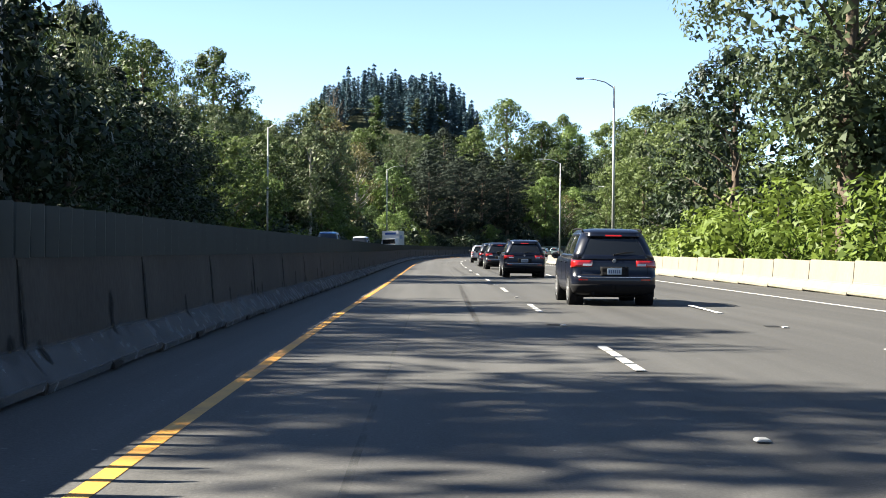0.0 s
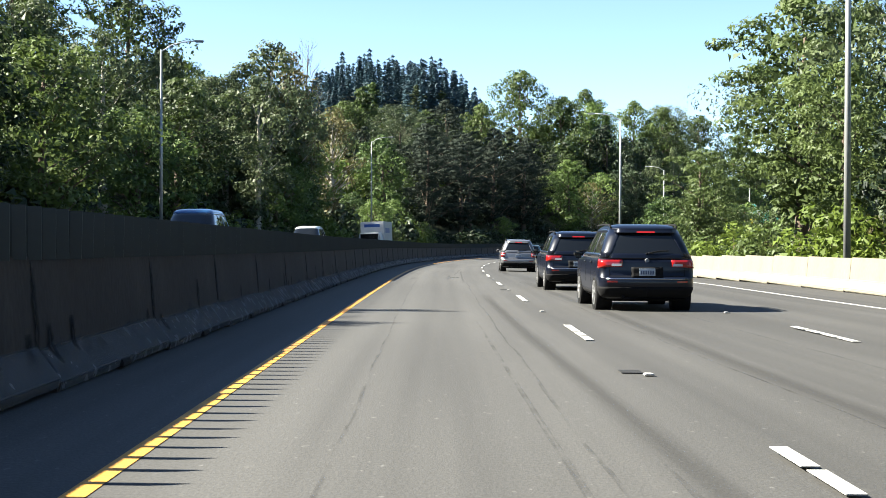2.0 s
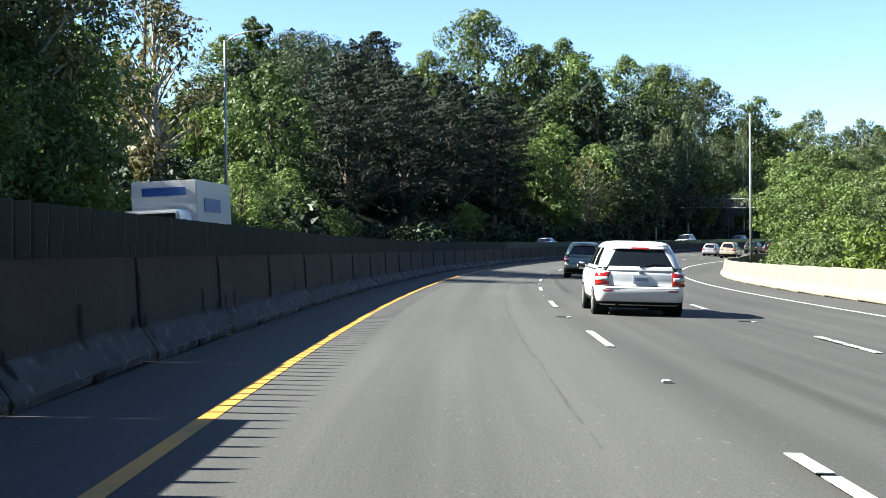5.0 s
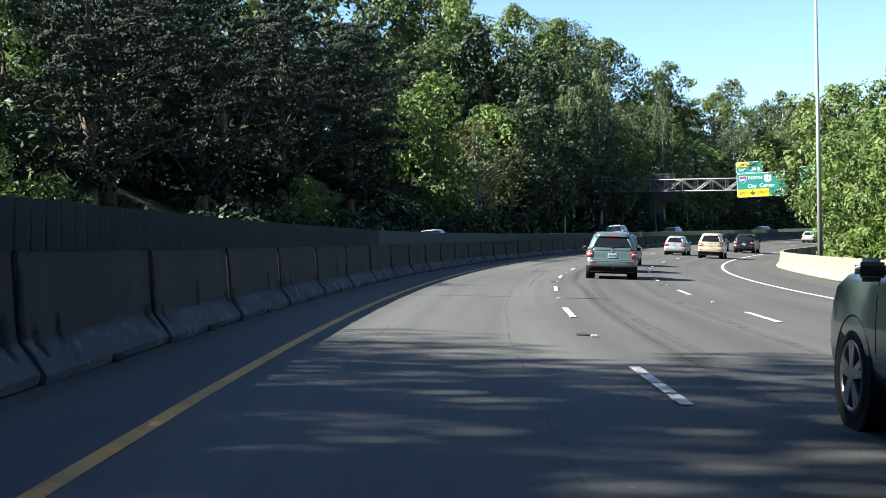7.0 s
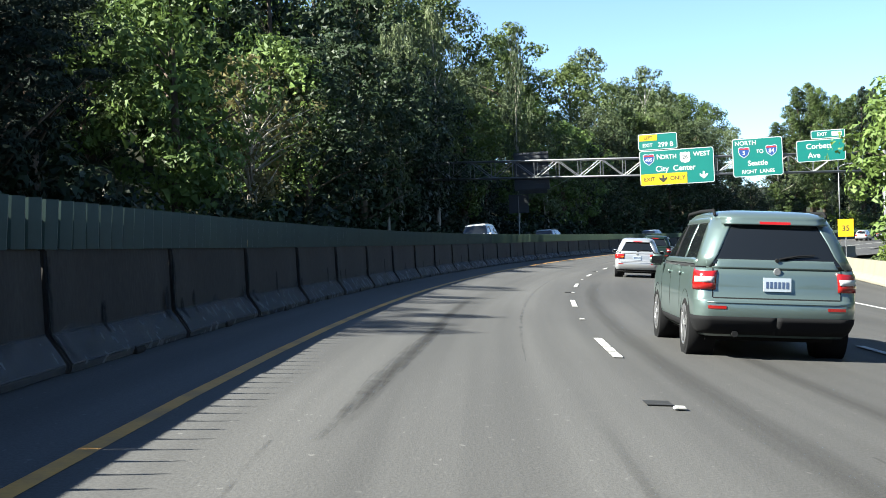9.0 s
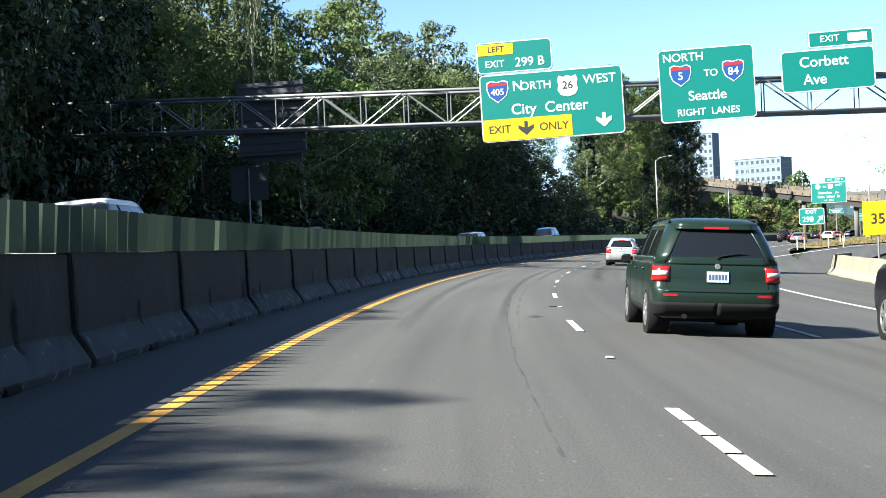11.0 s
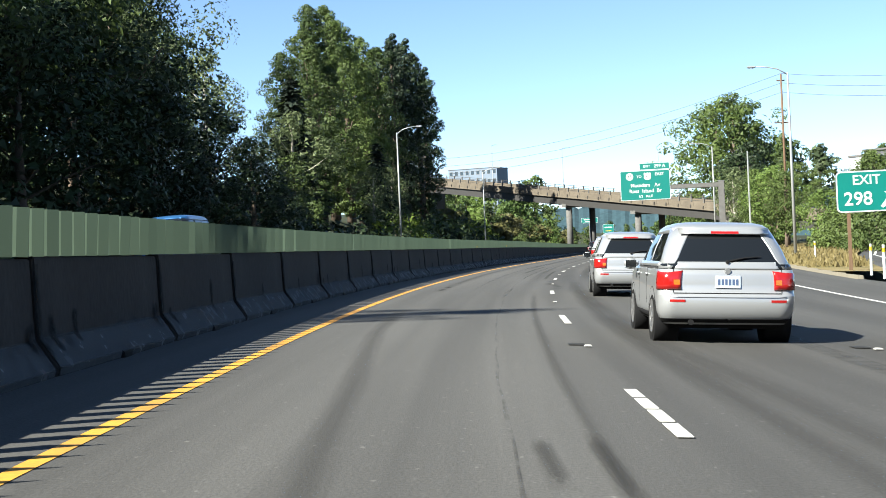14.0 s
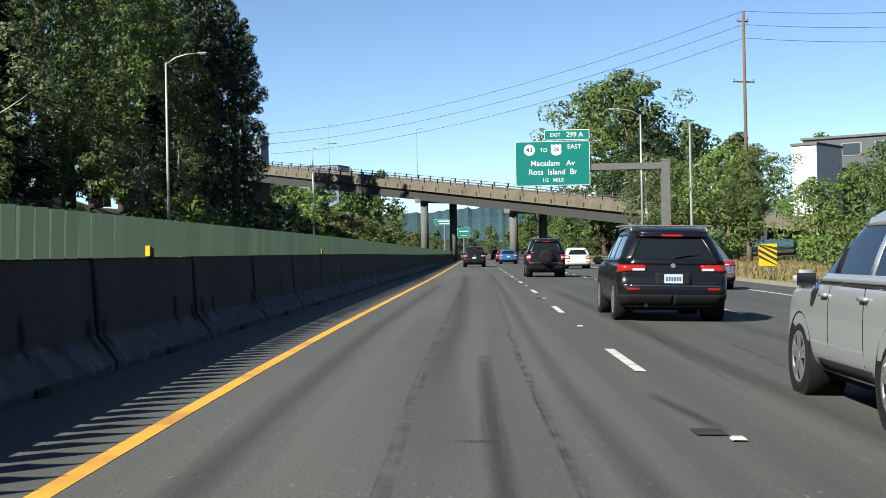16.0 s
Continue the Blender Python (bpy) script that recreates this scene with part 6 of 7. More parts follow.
def paint(name, colour, metal=0.3):
    m = mat(name, colour, 0.3, metal, vary=0.03, scale=2, fine=200, coat=0.2 if max(colour) < 0.05 else 0.6)
    if max(colour) < 0.05:
        m.node_tree.nodes["Principled BSDF"].inputs["Specular IOR Level"].default_value = 0.25
    return m


PAINTS = {"forest": paint("deep green car paint", (0.008, 0.016, 0.012), 0.2), "navy": paint("blue-black car paint", (0.002821, 0.004231, 0.009873), 0.1), "sage": paint("sage green metallic paint", (0.1128, 0.1516, 0.141), 0.6), "silver": paint("silver metallic paint", (0.3103, 0.3173, 0.3244), 0.55),
          "black": paint("black car paint", (0.004231, 0.004231, 0.006347), 0.1), "white": paint("white car paint", (0.409, 0.409, 0.402), 0.0), "grey": paint("grey metallic paint", (0.1551, 0.1551, 0.1622), 0.6),
          "beige": paint("beige car paint", (0.3173, 0.268, 0.1904), 0.3), "blue": paint("blue car paint", (0.02116, 0.08462, 0.2116), 0.4), "red": paint("dark red car paint", (0.1551, 0.01058, 0.01058), 0.3)}

# level of a body: height share, half-width share, tail set-in, nose set-back, rear corner, front corner (metres)
LOWER = [(0.15, 0.88, 0.16, 0.2, 0.16, 0.3), (0.2, 0.95, 0.07, 0.1, 0.18, 0.35), (0.25, 0.985, 0.025, 0.04, 0.2, 0.4), (0.31, 0.995, 0.0, 0.0, 0.2, 0.42), (0.385, 1.0, 0.0, 0.0, 0.2, 0.42),
         (0.395, 1.0, 0.012, 0.0, 0.19, 0.42), (0.405, 1.0, 0.05, 0.01, 0.17, 0.42), (0.48, 0.998, 0.055, 0.05, 0.16, 0.42), (0.55, 0.99, 0.065, 0.12, 0.16, 0.42), (0.6, 0.975, 0.08, 0.3, 0.17, 0.45)]
HIGH = {"suv": [(0.6, 0.975, 0.08, 0.95, 0.17, 0.4), (0.645, 0.945, 0.1, 1.05, 0.2, 0.4), (0.66, 0.925, 0.115, 1.12, 0.21, 0.4), (0.78, 0.85, 0.19, 1.42, 0.24, 0.38), (0.9, 0.755, 0.32, 1.74, 0.26, 0.36), (0.93, 0.725, 0.36, 1.82, 0.27, 0.36)],
        "hatch": [(0.6, 0.975, 0.08, 0.85, 0.18, 0.4), (0.64, 0.95, 0.1, 0.92, 0.19, 0.4), (0.655, 0.925, 0.115, 0.97, 0.22, 0.4), (0.78, 0.85, 0.22, 1.25, 0.25, 0.38), (0.9, 0.75, 0.37, 1.55, 0.27, 0.36), (0.93, 0.72, 0.42, 1.63, 0.28, 0.36)],
        "sedan": [(0.62, 0.955, 0.62, 1.05, 0.2, 0.4), (0.675, 0.925, 0.75, 1.15, 0.22, 0.4), (0.69, 0.91, 0.79, 1.2, 0.22, 0.4), (0.8, 0.85, 1.02, 1.48, 0.22, 0.38), (0.9, 0.77, 1.24, 1.74, 0.22, 0.36), (0.93, 0.74, 1.3, 1.82, 0.22, 0.36)]}
DECK = [(0.655, 0.95, 0.1, 0.5, 0.2, 0.45), (0.675, 0.92, 0.14, 0.65, 0.22, 0.45), (0.682, 0.8, 0.25, 0.85, 0.25, 0.45)]
HOOD = [(0.625, 0.92, 0.3, 0.45, 0.2, 0.45), (0.635, 0.8, 0.5, 0.7, 0.2, 0.45)]
ROOF = [(0.93, 1.0, 0.0), (0.95, 0.98, 0.05), (0.972, 0.92, 0.16), (0.988, 0.8, 0.36), (0.998, 0.58, 0.65)]


class Hull:
    """A car's skin as rounded outlines stacked in height; the tail lies at -y."""

    def __init__(self, L, W, H, levels):
        self.L, self.levels = L, [(z * H, w * W / 2, -L / 2 + a, L / 2 - b, rr, rf) for z, w, a, b, rr, rf in levels]

    def outline(self, z):
        """Right half of the outline at a height, from the middle of the tail to the middle of the nose."""
        lv = self.levels
        z = min(max(z, lv[0][0]), lv[-1][0])
        i = max(0, min(len(lv) - 2, [k for k in range(len(lv)) if lv[k][0] <= z + 1e-9][-1]))
        t = (z - lv[i][0]) / (lv[i + 1][0] - lv[i][0])
        _, w, yr, yf, rr, rf = (a + (b - a) * t for a, b in zip(lv[i], lv[i + 1]))
        bow = 0.05
        pts = [((w - rr) * k / 6, yr + bow * ((w - rr) * k / 6 / w) ** 2) for k in range(6)]
        y0 = yr + bow * ((w - rr) / w) ** 2
        pts += [(w - rr + rr * math.sin(a), y0 + rr - rr * math.cos(a)) for a in (math.pi / 2 * k / 7 for k in range(8))]
        pts += [(w + 0.012 * math.sin(math.pi * k / 16), y0 + rr + (yf - rf - y0 - rr) * k / 16) for k in range(1, 16)]
        pts += [(w - rf + rf * math.cos(a), yf - rf + rf * math.sin(a)) for a in (math.pi / 2 * k / 7 for k in range(8))]
        pts += [((w - rf) * (1 - k / 3), yf) for k in range(1, 4)]
        return pts

    def solid(self):
        """The closed skin."""
        b, rings = Build(), []
        for lv in self.levels:
            half = self.outline(lv[0])
            rings.append([(x, y, lv[0]) for x, y in half] + [(-x, y, lv[0]) for x, y in reversed(half[1:-1])])
        n = len(rings[0])
        return b.add([p for r in rings for p in r], [(i * n + k, i * n + (k + 1) % n, (i + 1) * n + (k + 1) % n, (i + 1) * n + k) for i in range(len(rings) - 1) for k in range(n)]
                     + [tuple(reversed(range(n))), tuple(range((len(rings) - 1) * n, len(rings) * n))])

    def at(self, where, z, side, out):
        """A point on the skin: where is ("x", metres from the middle of the tail) or ("y", metres from the tail along the flank)."""
        pts = self.outline(z)
        key, v = where
        if key == "u":
            k = min(int(v) + 1, len(pts) - 1)
            t = v - (k - 1)
        elif key == "x":
            k = next((i for i in range(1, 14) if pts[i][0] >= v), 13)
            t = (v - pts[k - 1][0]) / max(1e-6, pts[k][0] - pts[k - 1][0])
        else:
            v = v - self.L / 2
            k = next((i for i in range(7, len(pts) - 4) if pts[i][1] >= v), len(pts) - 4)
            t = (v - pts[k - 1][1]) / max(1e-6, pts[k][1] - pts[k - 1][1])
        t = min(max(t, 0), 1)
        (x0, y0), (x1, y1) = pts[k - 1], pts[k]
        n = Vector((y1 - y0, x0 - x1, 0)).normalized()
        return Vector((side * (x0 + (x1 - x0) * t + n.x * out), y0 + (y1 - y0) * t + n.y * out, z))

    def patch(self, a, b, z0, z1, side=1, out=0.006, deep=0.03, nu=8, nz=4):
        """A plate that lies on the skin from a to b and from z0 to z1 (heights, or functions of the share from a to b)."""
        lo, hi = (z0 if callable(z0) else (lambda t: z0)), (z1 if callable(z1) else (lambda t: z1))
        if a[0] == b[0]:
            span = [(a[0], a[1] + (b[1] - a[1]) * i / nu) for i in range(nu + 1)]
        else:
            pts = self.outline((lo(0) + hi(0)) / 2)
            ua = next(i - 1 + (a[1] - pts[i - 1][0]) / (pts[i][0] - pts[i - 1][0]) for i in range(1, 14) if pts[i][0] >= a[1] or i == 13)
            yb = b[1] - self.L / 2
            ub = next(i - 1 + (yb - pts[i - 1][1]) / (pts[i][1] - pts[i - 1][1]) for i in range(8, 28) if pts[i][1] >= yb)
            span = [("u", ua + (ub - ua) * i / (2 * nu)) for i in range(2 * nu + 1)]
        n, vs = len(span), []
        for o in (out, out - deep):
            for j in range(nz + 1):
                for i, w in enumerate(span):
                    t = i / (n - 1)
                    vs.append(self.at(w, lo(t) + (hi(t) - lo(t)) * j / nz, side, o))
        m = n * (nz + 1)
        fs = [(j * n + i, j * n + i + 1, (j + 1) * n + i + 1, (j + 1) * n + i) for j in range(nz) for i in range(n - 1)]
        fs += [tuple(m + q for q in reversed(f)) for f in fs]
        rim = [i for i in range(n)] + [j * n + n - 1 for j in range(1, nz + 1)] + [nz * n + i for i in range(n - 2, -1, -1)] + [j * n for j in range(nz - 1, 0, -1)]
        fs += [(rim[i], rim[(i + 1) % len(rim)], rim[(i + 1) % len(rim)] + m, rim[i] + m) for i in range(len(rim))]
        return Build().add(vs, fs)

    def tail_patch(self, x0, x1, z0, z1, out=0.006, deep=0.03, nu=10, nz=4):
        """A plate across the tail, from x0 to x1 of either sign."""
        vs, n = [], nu + 1
        for o in (out, out - deep):
            for j in range(nz + 1):
                for i in range(n):
                    x = x0 + (x1 - x0) * i / nu
                    vs.append(self.at(("x", abs(x)), z0 + (z1 - z0) * j / nz, 1 if x >= 0 else -1, o))
        m = n * (nz + 1)
        fs = [(j * n + i, j * n + i + 1, (j + 1) * n + i + 1, (j + 1) * n + i) for j in range(nz) for i in range(nu)]
        fs += [tuple(m + q for q in reversed(f)) for f in fs]
        rim = [i for i in range(n)] + [j * n + n - 1 for j in range(1, nz + 1)] + [nz * n + i for i in range(n - 2, -1, -1)] + [j * n for j in range(nz - 1, 0, -1)]
        fs += [(rim[i], rim[(i + 1) % len(rim)], rim[(i + 1) % len(rim)] + m, rim[i] + m) for i in range(len(rim))]
        return Build().add(vs, fs)


def lathe(x_r, side, y, z, n=36):
    """A ring turned about the wheel's axle from (offset, radius) pairs."""
    vs = [(side * x, y + r * math.cos(a), z + r * math.sin(a)) for x, r in x_r for a in (2 * math.pi * k / n for k in range(n))]
    m = len(x_r)
    return Build().add(vs, [(i * n + k, i * n + (k + 1) % n, (i + 1) * n + (k + 1) % n, (i + 1) * n + k) for i in range(m - 1) for k in range(n)])


def car(name, label, colour, L, W, H, shape="suv", rails="", m=None, spare=False, lamp=(0.3, 0.22, 0.68), group="vehicles", far=False):
    ob = thing(name, label, "car", m, group)
    paint_, hw, tail = PAINTS[colour], W / 2, -L / 2
    dark = colour in ("navy", "black")
    sedan = shape == "sedan"
    low = Hull(L, W, H, LOWER + (DECK if sedan else HOOD))
    high = Hull(L, W, H, HIGH[shape])
    z_, w_, a_, b_, rr_, rf_ = HIGH[shape][-1]
    top = Hull(L, W, H, [(z, w_ * k, a_ + s * 0.9, b_ + s * 0.9, rr_ * (1 if s < 0.2 else 0.8), rf_) for z, k, s in ROOF])
    part("body", low.solid(), paint_, ob, smooth=True)
    part("cabin_glass", high.solid(), M_GLASS, ob, "dark tinted cabin glass", smooth=True)
    part("roof", top.solid(), paint_, ob, smooth=True)
    zb, zt = (0.69 if sedan else 0.655) * H, 0.935 * H
    base = HIGH[shape][2][2]
    # painted pillars and frames over the glass
    for side in (-1, 1):
        belt0, belt1 = base + 0.02, L - HIGH[shape][2][3] - 0.05
        rear_x = hw * 0.8 - 0.14
        part("rear_pillar", high.patch(("x", rear_x), ("y", base + (0.62 if sedan else 0.42)), zb - 0.075, zt, side, 0.007), paint_, ob, smooth=True)
        part("belt_rail", high.patch(("y", base + 0.2), ("y", belt1), zb - 0.05, zb + 0.012, side, 0.01, nu=14, nz=2), paint_, ob, smooth=True)
        part("roof_rim", high.patch(("y", base + 0.5), ("y", L - HIGH[shape][4][3] - 0.1), zt - 0.055, zt + 0.01, side, 0.008, nu=14, nz=2), paint_, ob, smooth=True)
        for y, w in ((base + (1.55 if sedan else 1.22), 0.1), (base + (0.0 if sedan else 2.1), 0.13)):
            if y > base + 0.5:
                part("side_pillar", high.patch(("y", y), ("y", y + w), zb, zt - 0.03, side, 0.004, nu=2), M_TRIM if w > 0.12 else paint_, ob, smooth=True)
    if sedan:
        part("rear_header", high.tail_patch(-hw * 0.72, hw * 0.72, zt - 0.05, zt + 0.01, 0.012), paint_, ob, smooth=True)
    else:
        part("tailgate_sill", high.tail_patch(-hw * 0.86, hw * 0.86, 0.6 * H, zb + 0.01, 0.006), paint_, ob, smooth=True)
        part("spoiler", high.tail_patch(-hw * 0.62, hw * 0.62, zt - 0.07, zt + 0.015, 0.06, 0.12), paint_, ob, smooth=True)
        part("high_brake_lamp", high.tail_patch(-0.17, 0.17, zt - 0.065, zt - 0.035, 0.062, 0.03, nz=1), M_LIGHT, ob)
        part("wiper", Build().tube([high.at(("x", 0.03), zb + 0.02, 1, 0.02), high.at(("x", 0.22), zb + 0.06, 1, 0.022), high.at(("x", 0.42), zb + 0.075, 1, 0.02)], [0.014, 0.01, 0.006], 6), M_TRIM, ob)
        part("wiper_hub", Build().tube([high.at(("x", 0.0), zb + 0.005, 1, 0.0), high.at(("x", 0.0), zb + 0.005, 1, 0.035)], [0.025, 0.02], 10), M_TRIM, ob)
    # tail: lamps, bumper, plate
    lw, lh, lz = lamp
    z0, z1 = lz * H - lh / 2, lz * H + lh / 2
    z1 = min(z1, 0.645 * H if sedan else 0.612 * H)
    z0 = min(z0, z1 - lh)
    for side in (-1, 1):
        wide = lw > 0.3
        o = part("tail_lamp", low.patch(("x", hw - 0.06 - lw), ("y", 0.34 if wide else 0.26), (lambda t: z0 + (0.03 if wide else 0.0) * (1 - t)), (lambda t: z1 - (0.0 if wide else 0.015) * (1 - t)), side, 0.014), M_LIGHT, ob, "glossy red tail lamp", smooth=True)
        if wide or colour == "silver":
            part("lamp_lens", low.patch(("x", hw - 0.04 - lw), ("x", hw - 0.12 - lw * 0.3), z0 + lh * 0.22, z0 + lh * 0.45, side, 0.018, nu=4, nz=2), M_AMBER if colour == "silver" else M_CLEAR, o)
        else:
            part("lamp_lens", low.patch(("x", hw - 0.04 - lw), ("y", 0.2), z0 + lh * 0.3, z0 + lh * 0.55, side, 0.018, nz=2), M_CLEAR, o, smooth=True)
        part("bumper_reflector", low.patch(("x", hw * 0.62), ("x", hw * 0.84), 0.335 * H, 0.355 * H, side, 0.006, nu=3, nz=1), M_LIGHT, ob)
        part("tailgate_seam", low.tail_patch(*sorted((side * (hw * 0.78), side * (hw * 0.79))), 0.41 * H, 0.6 * H, 0.003, nu=1), M_TRIM, ob)
        mi = part("wing_mirror", Build().box((side * (hw + 0.09), L * 0.17, 0.63 * H), (0.2, 0.11, 0.15)), M_TRIM if dark else paint_, ob, bevel=0.045, smooth=True)
        part("mirror_glass", Build().box((side * (hw + 0.1), L * 0.17 - 0.056, 0.63 * H), (0.15, 0.01, 0.1)), M_GLASS, mi, bevel=0.003)
        part("sill", low.patch(("y", 1.25), ("y", L - 1.3), 0.165 * H, 0.225 * H, side, 0.012, nu=6, nz=2), M_TRIM, ob, smooth=True)
        for y in () if far else (base + 1.28, base + 2.3):
            part("door_handle", low.patch(("y", y - 0.12), ("y", y + 0.06), 0.545 * H, 0.562 * H, side, 0.03, nu=3, nz=2), paint_, ob, smooth=True)
        for y in () if far else (base + 1.26, base + 2.16, base + 3.1):
            if y < L - 1.1:
                part("door_seam", low.patch(("y", y), ("y", y + 0.012), 0.24 * H, 0.6 * H, side, 0.003, nu=1), M_TRIM, ob)
    part("tailgate_gap", low.tail_patch(-hw * 0.78, hw * 0.78, 0.402 * H, 0.41 * H, 0.003, nz=1), M_TRIM, ob)
    for side in (-1, 1):
        part("bumper", low.patch(("x", 0.0), ("y", 0.5), 0.165 * H, (0.2 if colour in ("silver", "white") else 0.285) * H, side, 0.012, nu=12), M_TRIM, ob, "dark lower bumper", smooth=True)
    part("bumper_strip", low.tail_patch(-hw * 0.85, hw * 0.85, 0.372 * H, 0.382 * H, 0.006, nu=14, nz=1), M_CHROME if dark else paint_, ob, smooth=True)
    pz = (0.5 if not dark else 0.45) * H
    if dark:
        part("plate_recess", low.tail_patch(-0.3, 0.3, pz - 0.1, pz + 0.1, 0.004), M_TRIM, ob, smooth=True)
    pl = part("licence_plate", low.tail_patch(-0.152, 0.152, pz - 0.076, pz + 0.076, 0.016, 0.02, nu=4), M_PLATE, ob, "pale licence plate with dark bars")
    for k in range(0 if far else 6):
        part("plate_bar", low.tail_patch(-0.124 + k * 0.044, -0.096 + k * 0.044, pz - 0.04, pz + 0.032, 0.019, 0.006, nu=1, nz=1), M_BAR, pl)
    c0 = low.at(("x", 0.0), 0.585 * H, 1, 0.0)
    part("badge", Build().tube([c0, c0 + Vector((0, -0.016, 0))], [0.042, 0.036], 16), M_STEEL, ob, "round bright badge")
    part("exhaust", Build().tube([(-0.45, tail + 0.06, 0.17 * H), (-0.45, tail + 0.35, 0.17 * H)], [0.035, 0.035], 12), M_TRIM, ob)
    part("underbody", Build().box((0, 0, 0.15 * H), (W * 0.8, L * 0.8, 0.12)), M_TRIM, ob)
    r = 0.345 if shape == "suv" else 0.31
    if spare:
        o = part("spare_wheel", Build().tube([(0, tail - 0.2, 0.52 * H), (0, tail - 0.16, 0.52 * H), (0, tail + 0.02, 0.52 * H)], [0.3, 0.35, 0.35], 28), M_TYRE, ob, "covered spare wheel", smooth=True)
        part("wheel_cover", Build().tube([(0, tail - 0.215, 0.52 * H), (0, tail - 0.195, 0.52 * H)], [0.22, 0.25], 24), M_TRIM, o)
    for side in (-1, 1):
        for y in (tail + 0.19 * L, tail + 0.805 * L):
            part("wheel_arch", lathe([(hw - 0.3, 0.0), (hw - 0.3, r + 0.06), (hw - 0.002, r + 0.06), (hw + 0.008, r + 0.05), (hw + 0.0, r + 0.035), (hw - 0.3, r + 0.035)], side, y, r + 0.015), M_TRIM, ob, smooth=True)
            part("arch_shade", lathe([(hw + 0.001, 0.0), (hw + 0.001, r + 0.045)], side, y, r + 0.015), M_TRIM, ob)
            o = hw + 0.012
            w = part("wheel", lathe([(o - 0.2, r * 0.66), (o - 0.2, r - 0.03), (o - 0.17, r), (o - 0.04, r), (o - 0.012, r - 0.025), (o, r * 0.82), (o - 0.004, r * 0.7), (o - 0.03, r * 0.66)], side, y, r), M_TYRE, ob, smooth=True)
            part("rim", lathe([(o - 0.002, r * 0.7), (o + 0.004, r * 0.675), (o - 0.004, r * 0.63), (o - 0.03, r * 0.6)], side, y, r), M_RIM, w, smooth=True)
            part("hub_shade", lathe([(o - 0.028, r * 0.66), (o - 0.028, 0.0)], side, y, r, 24), M_TRIM, w)
            sp = Build()
            for k in range(5):
                for dv in (-0.17, 0.17):
                    mm = Matrix.Translation((side * (o - 0.008), y, r)) @ Matrix.Rotation(k * 2 * math.pi / 5 + dv, 4, "X")
                    sp.box((0, 0, r * 0.36), (0.018, 0.05, r * 0.58), mm)
            sp.tube([(side * (o - 0.02), y, r), (side * (o + 0.004), y, r)], [0.07, 0.05], 14)
            part("spokes", sp, M_RIM, w)
    if rails:
        for side in (-1, 1):
            x = side * hw * 0.7
            y0, y1, zr = tail + 0.55, tail + L * 0.6, 0.965 * H
            part("roof_rail", Build().tube([(x, y0, zr - 0.02), (x, y0 + 0.12, zr + 0.035), (x, (y0 + y1) / 2, zr + 0.05), (x, y1 - 0.12, zr + 0.035), (x, y1, zr - 0.02)], [0.018, 0.02, 0.02, 0.02, 0.016], 8), M_STEEL if rails == "rack" else M_TRIM, ob, smooth=True)
        for y in (tail + 0.95, tail + 1.9) if rails == "rack" else ():
            part("crossbar", Build().box((0, y, 0.965 * H + 0.075), (W * 0.86, 0.07, 0.03)), M_STEEL, ob, bevel=0.01)
    return ob


car("suv_car", "blue-black compact SUV with red tail lamps and roof rails", "navy", 4.43, 1.81, 1.68, rails="black", m=on_road(28.0 + 2.2, 3.75), lamp=(0.38, 0.2, 0.655))
car("suv_car", "sage green metallic SUV with black roof rails", "sage", 4.6, 1.8, 1.7, rails="black", m=on_road(256 + 2.3, 3.75), lamp=(0.17, 0.26, 0.6))
car("hatchback_car", "silver compact hatchback with orange-red tail lamps", "silver", 3.92, 1.7, 1.53, "hatch", m=on_road(458.9 + 1.96, 3.88), lamp=(0.22, 0.27, 0.6))
car("suv_car", "black SUV with a roof rack and split tail lamps", "black", 4.4, 1.83, 1.6, rails="rack", m=on_road(473 + 2.2, 3.6), lamp=(0.4, 0.16, 0.62))
car("suv_car", "boxy black off-road vehicle with a spare wheel on its tail", "black", 4.5, 1.82, 1.85, spare=True, rails="black", m=on_road(513 + 2.3, 3.5), lamp=(0.16, 0.34, 0.6))
car("sedan_car", "silver-grey older sedan beside the verge", "grey", 4.8, 1.82, 1.42, "sedan", m=on_road(495.5, 7.6), lamp=(0.4, 0.16, 0.6))
car("hatchback_car", "white compact hatchback in the middle lane", "white", 4.3, 1.74, 1.5, "hatch", m=on_road(170, 3.4), lamp=(0.2, 0.3, 0.6))
car("hatchback_car", "silver compact hatchback with a bright rear brake lamp", "silver", 3.95, 1.7, 1.55, "hatch", m=on_road(308, 3.8))
car("suv_car", "beige boxy utility vehicle in the outer lane", "beige", 4.6, 1.85, 1.9, m=on_road(302, 7.2))
car("suv_car", "dark pickup-like SUV in the outer lane", "black", 4.9, 1.9, 1.8, m=on_road(328, 7.2))
car("suv_car", "dark navy SUV with red tail lamps in the middle lane", "navy", 4.43, 1.81, 1.68, rails="black", m=on_road(57.6 + 2.2, 3.8), lamp=(0.38, 0.2, 0.655))
car("suv_car", "shiny blue-black SUV with silver wheels and roof rails", "navy", 4.43, 1.81, 1.68, rails="black", m=on_road(81.7 + 2.2, 3.95), lamp=(0.38, 0.2, 0.655))
car("hatchback_car", "silver hatchback with red tail lamps in the middle lane", "silver", 3.92, 1.7, 1.53, "hatch", m=on_road(425.5 + 2, 3.75), lamp=(0.22, 0.27, 0.6))
car("suv_car", "grey SUV with black roof rails in the middle lane", "grey", 4.6, 1.8, 1.7, rails="black", m=on_road(125 + 2.3, 3.75), lamp=(0.17, 0.26, 0.6))
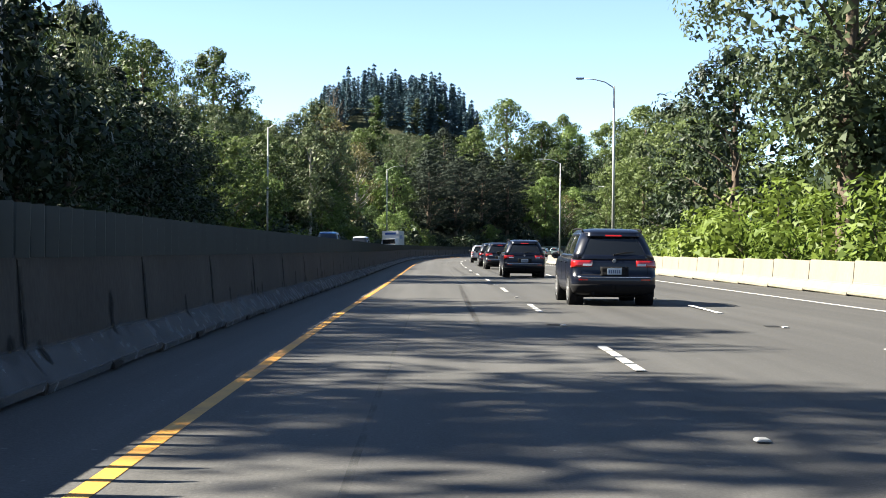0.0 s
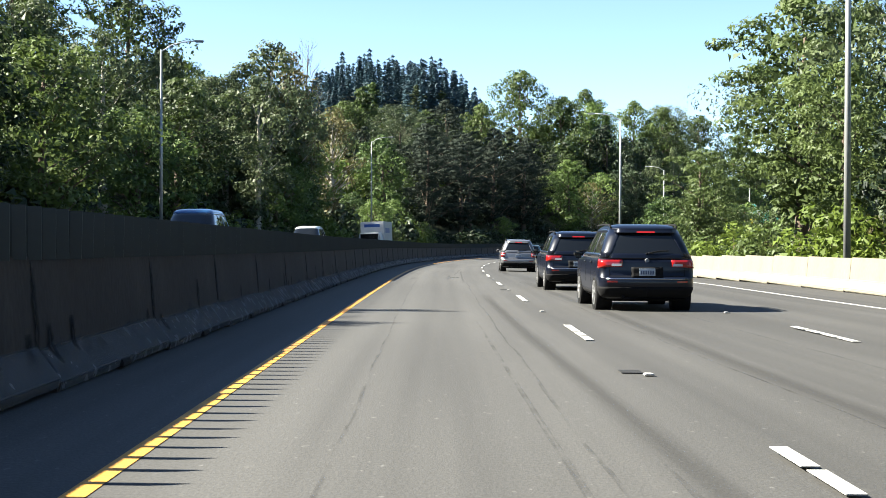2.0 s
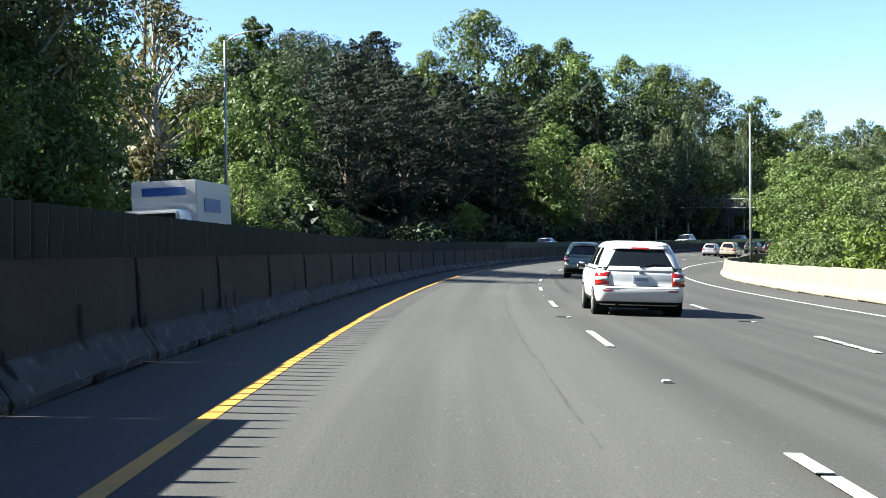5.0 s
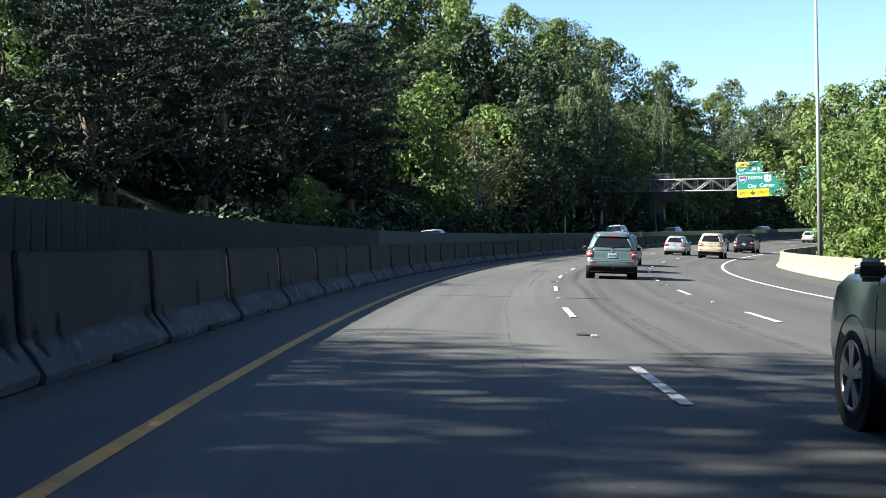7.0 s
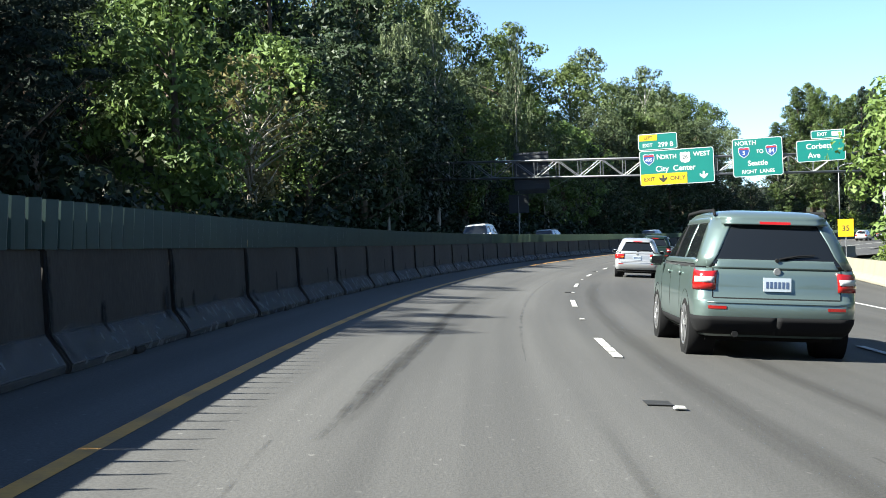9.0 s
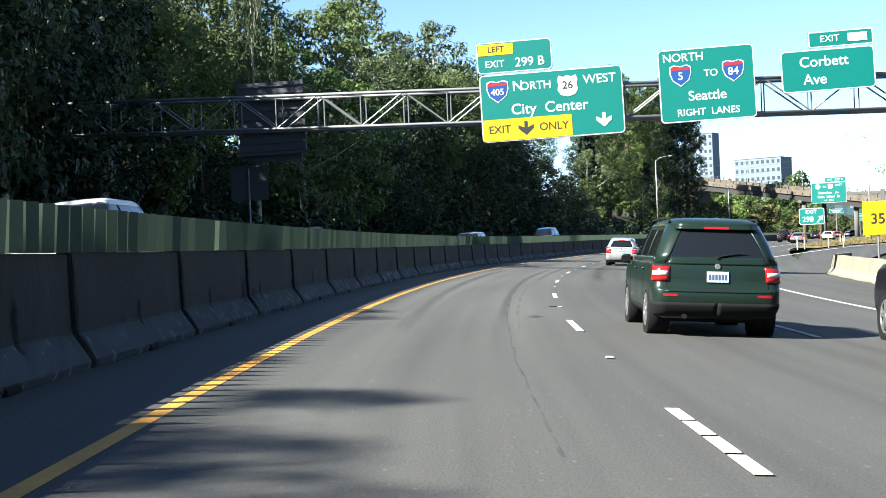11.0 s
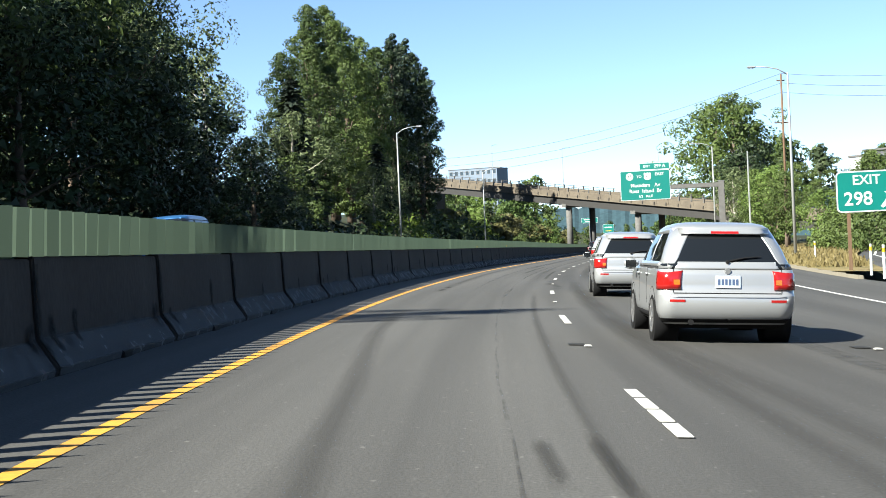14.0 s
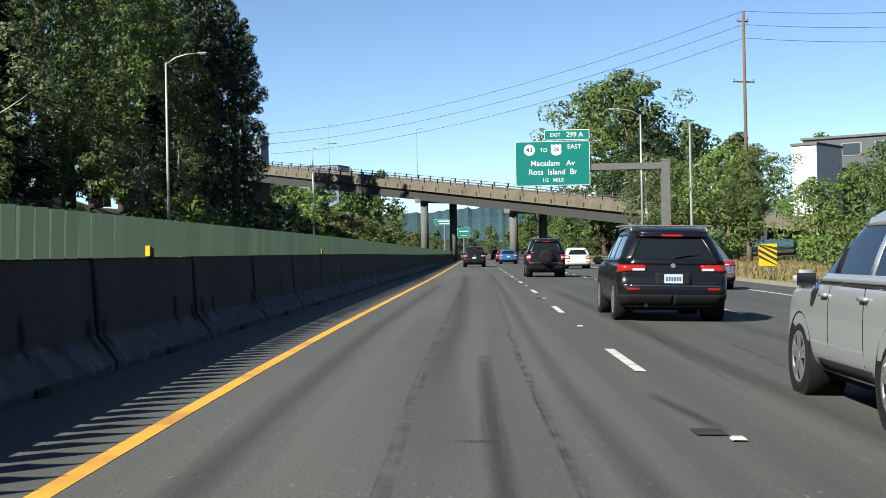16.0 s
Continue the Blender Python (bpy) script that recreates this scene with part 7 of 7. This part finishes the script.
car("suv_car", "grey-green SUV with tall tail lamps in the middle lane", "sage", 4.6, 1.8, 1.7, rails="black", m=on_road(203 + 2.3, 3.75), lamp=(0.17, 0.26, 0.6))
car("hatchback_car", "pale silver compact hatchback in the middle lane", "silver", 3.92, 1.7, 1.53, "hatch", m=on_road(383 + 2, 3.7), lamp=(0.22, 0.27, 0.6))
car("hatchback_car", "silver hatchback with orange-red lamps in the middle lane", "silver", 3.92, 1.7, 1.53, "hatch", m=on_road(411 + 2, 3.7), lamp=(0.22, 0.27, 0.6))
car("suv_car", "deep green SUV with silver wheels in the middle lane", "forest", 4.6, 1.8, 1.7, rails="black", m=on_road(329.1 + 2.3, 3.8), lamp=(0.17, 0.26, 0.6))
car("suv_car", "blue-black SUV with dark glass and bright wheels", "navy", 4.43, 1.81, 1.68, rails="black", m=on_road(93.5 + 2.2, 3.9), lamp=(0.38, 0.2, 0.655))
car("sedan_car", "grey older sedan in the outer lane", "grey", 4.8, 1.82, 1.42, "sedan", m=on_road(411, 7.3), lamp=(0.4, 0.16, 0.6))
car("suv_car", "sage green SUV with dark glass and roof rails", "sage", 4.6, 1.8, 1.7, rails="black", m=on_road(245 + 2.3, 3.75), lamp=(0.17, 0.26, 0.6))
car("suv_car", "sage green SUV with red tail lamps and dark bumper", "sage", 4.6, 1.8, 1.7, rails="black", m=on_road(269 + 2.3, 3.7), lamp=(0.17, 0.26, 0.6))
for s, d, c, sh, la in ((560, 0.1, "black", "suv", "black SUV in the inner lane far ahead"), (585, 3.5, "blue", "sedan", "blue sedan in slow traffic"), (600, 0.0, "black", "sedan", "dark sedan in slow traffic"), (612, 3.6, "red", "hatch", "dark red hatchback in slow traffic"),
                        (640, 0.2, "white", "hatch", "white hatchback far along the road"), (660, 3.6, "black", "suv", "black SUV far along the road"), (690, 0.1, "grey", "sedan", "grey sedan far along the road"), (545, 7.3, "white", "hatch", "white hatchback in the outer lane")):
    car({"suv": "suv_car", "sedan": "sedan_car", "hatch": "hatchback_car"}[sh], la, c, 4.5, 1.8, 1.68 if sh == "suv" else 1.47, sh, m=on_road(s, d), far=True)
# oncoming traffic beyond the median
for s, d, c, H, name, la in ((102.5, -8.5, "blue", 2.45, "van", "dark blue van on the opposite carriageway"), (137.0, -8.7, "white", 2.25, "van", "white van with a lit roof on the opposite carriageway"),
                             (338.0, -8.0, "white", 2.0, "van", "white van-like car on the opposite carriageway"), (366.0, -9.4, "white", 1.68, "suv_car", "white SUV with a roof rack on the opposite carriageway"),
                             (400.0, -8.0, "silver", 1.7, "suv_car", "pale silver SUV on the opposite carriageway"), (436.5, -10.3, "blue", 2.2, "van", "blue van with a shiny roof on the opposite carriageway")):
    car(name, la, c, 4.9, 1.92, H, rails="rack" if s == 366 else "", m=on_road(s, d, 180), far=True)
car("sedan_car", "white car on the opposite carriageway", "white", 4.6, 1.8, 1.5, "sedan", m=on_road(290, -11.6, 180), far=True)

tr = thing("box_truck", "white box truck on the opposite carriageway", "truck", on_road(190, -11.4, 180), "vehicles")
part("cargo_box", Build().box((0, -1.2, 2.1), (2.4, 5.2, 2.6)), PAINTS["white"], tr, bevel=0.04)
part("cab", Build().prism([(-1.1, 0.5), (1.1, 0.5), (1.1, 1.5), (0.98, 2.3), (-0.98, 2.3), (-1.1, 1.5)], 1.5, 3.2), PAINTS["white"], tr, bevel=0.08)
part("bonnet", Build().box((0, 3.7, 1.0), (2.0, 1.2, 0.85)), PAINTS["white"], tr, bevel=0.12)
part("windscreen", Build().box((0, 3.19, 1.85), (1.8, 0.06, 0.65)), M_GLASS, tr, bevel=0.02)
part("lettering_bar", Build().box((0, 1.42, 3.0), (1.6, 0.03, 0.3)), M_SIGNB, tr)
part("side_bar", Build().box((-1.215, -0.8, 2.5), (0.02, 2.4, 0.5)), M_SIGNB, tr)
part("bumper", Build().box((0, 4.3, 0.6), (2.1, 0.2, 0.3)), M_STEEL, tr, bevel=0.05)
for x in (-0.95, 0.95):
    for y in (-2.4, 3.2):
        part("wheel", Build().tube([(x - 0.15, y, 0.45), (x + 0.15, y, 0.45)], [0.45, 0.45], 20), M_TYRE, tr, bevel=0.03)
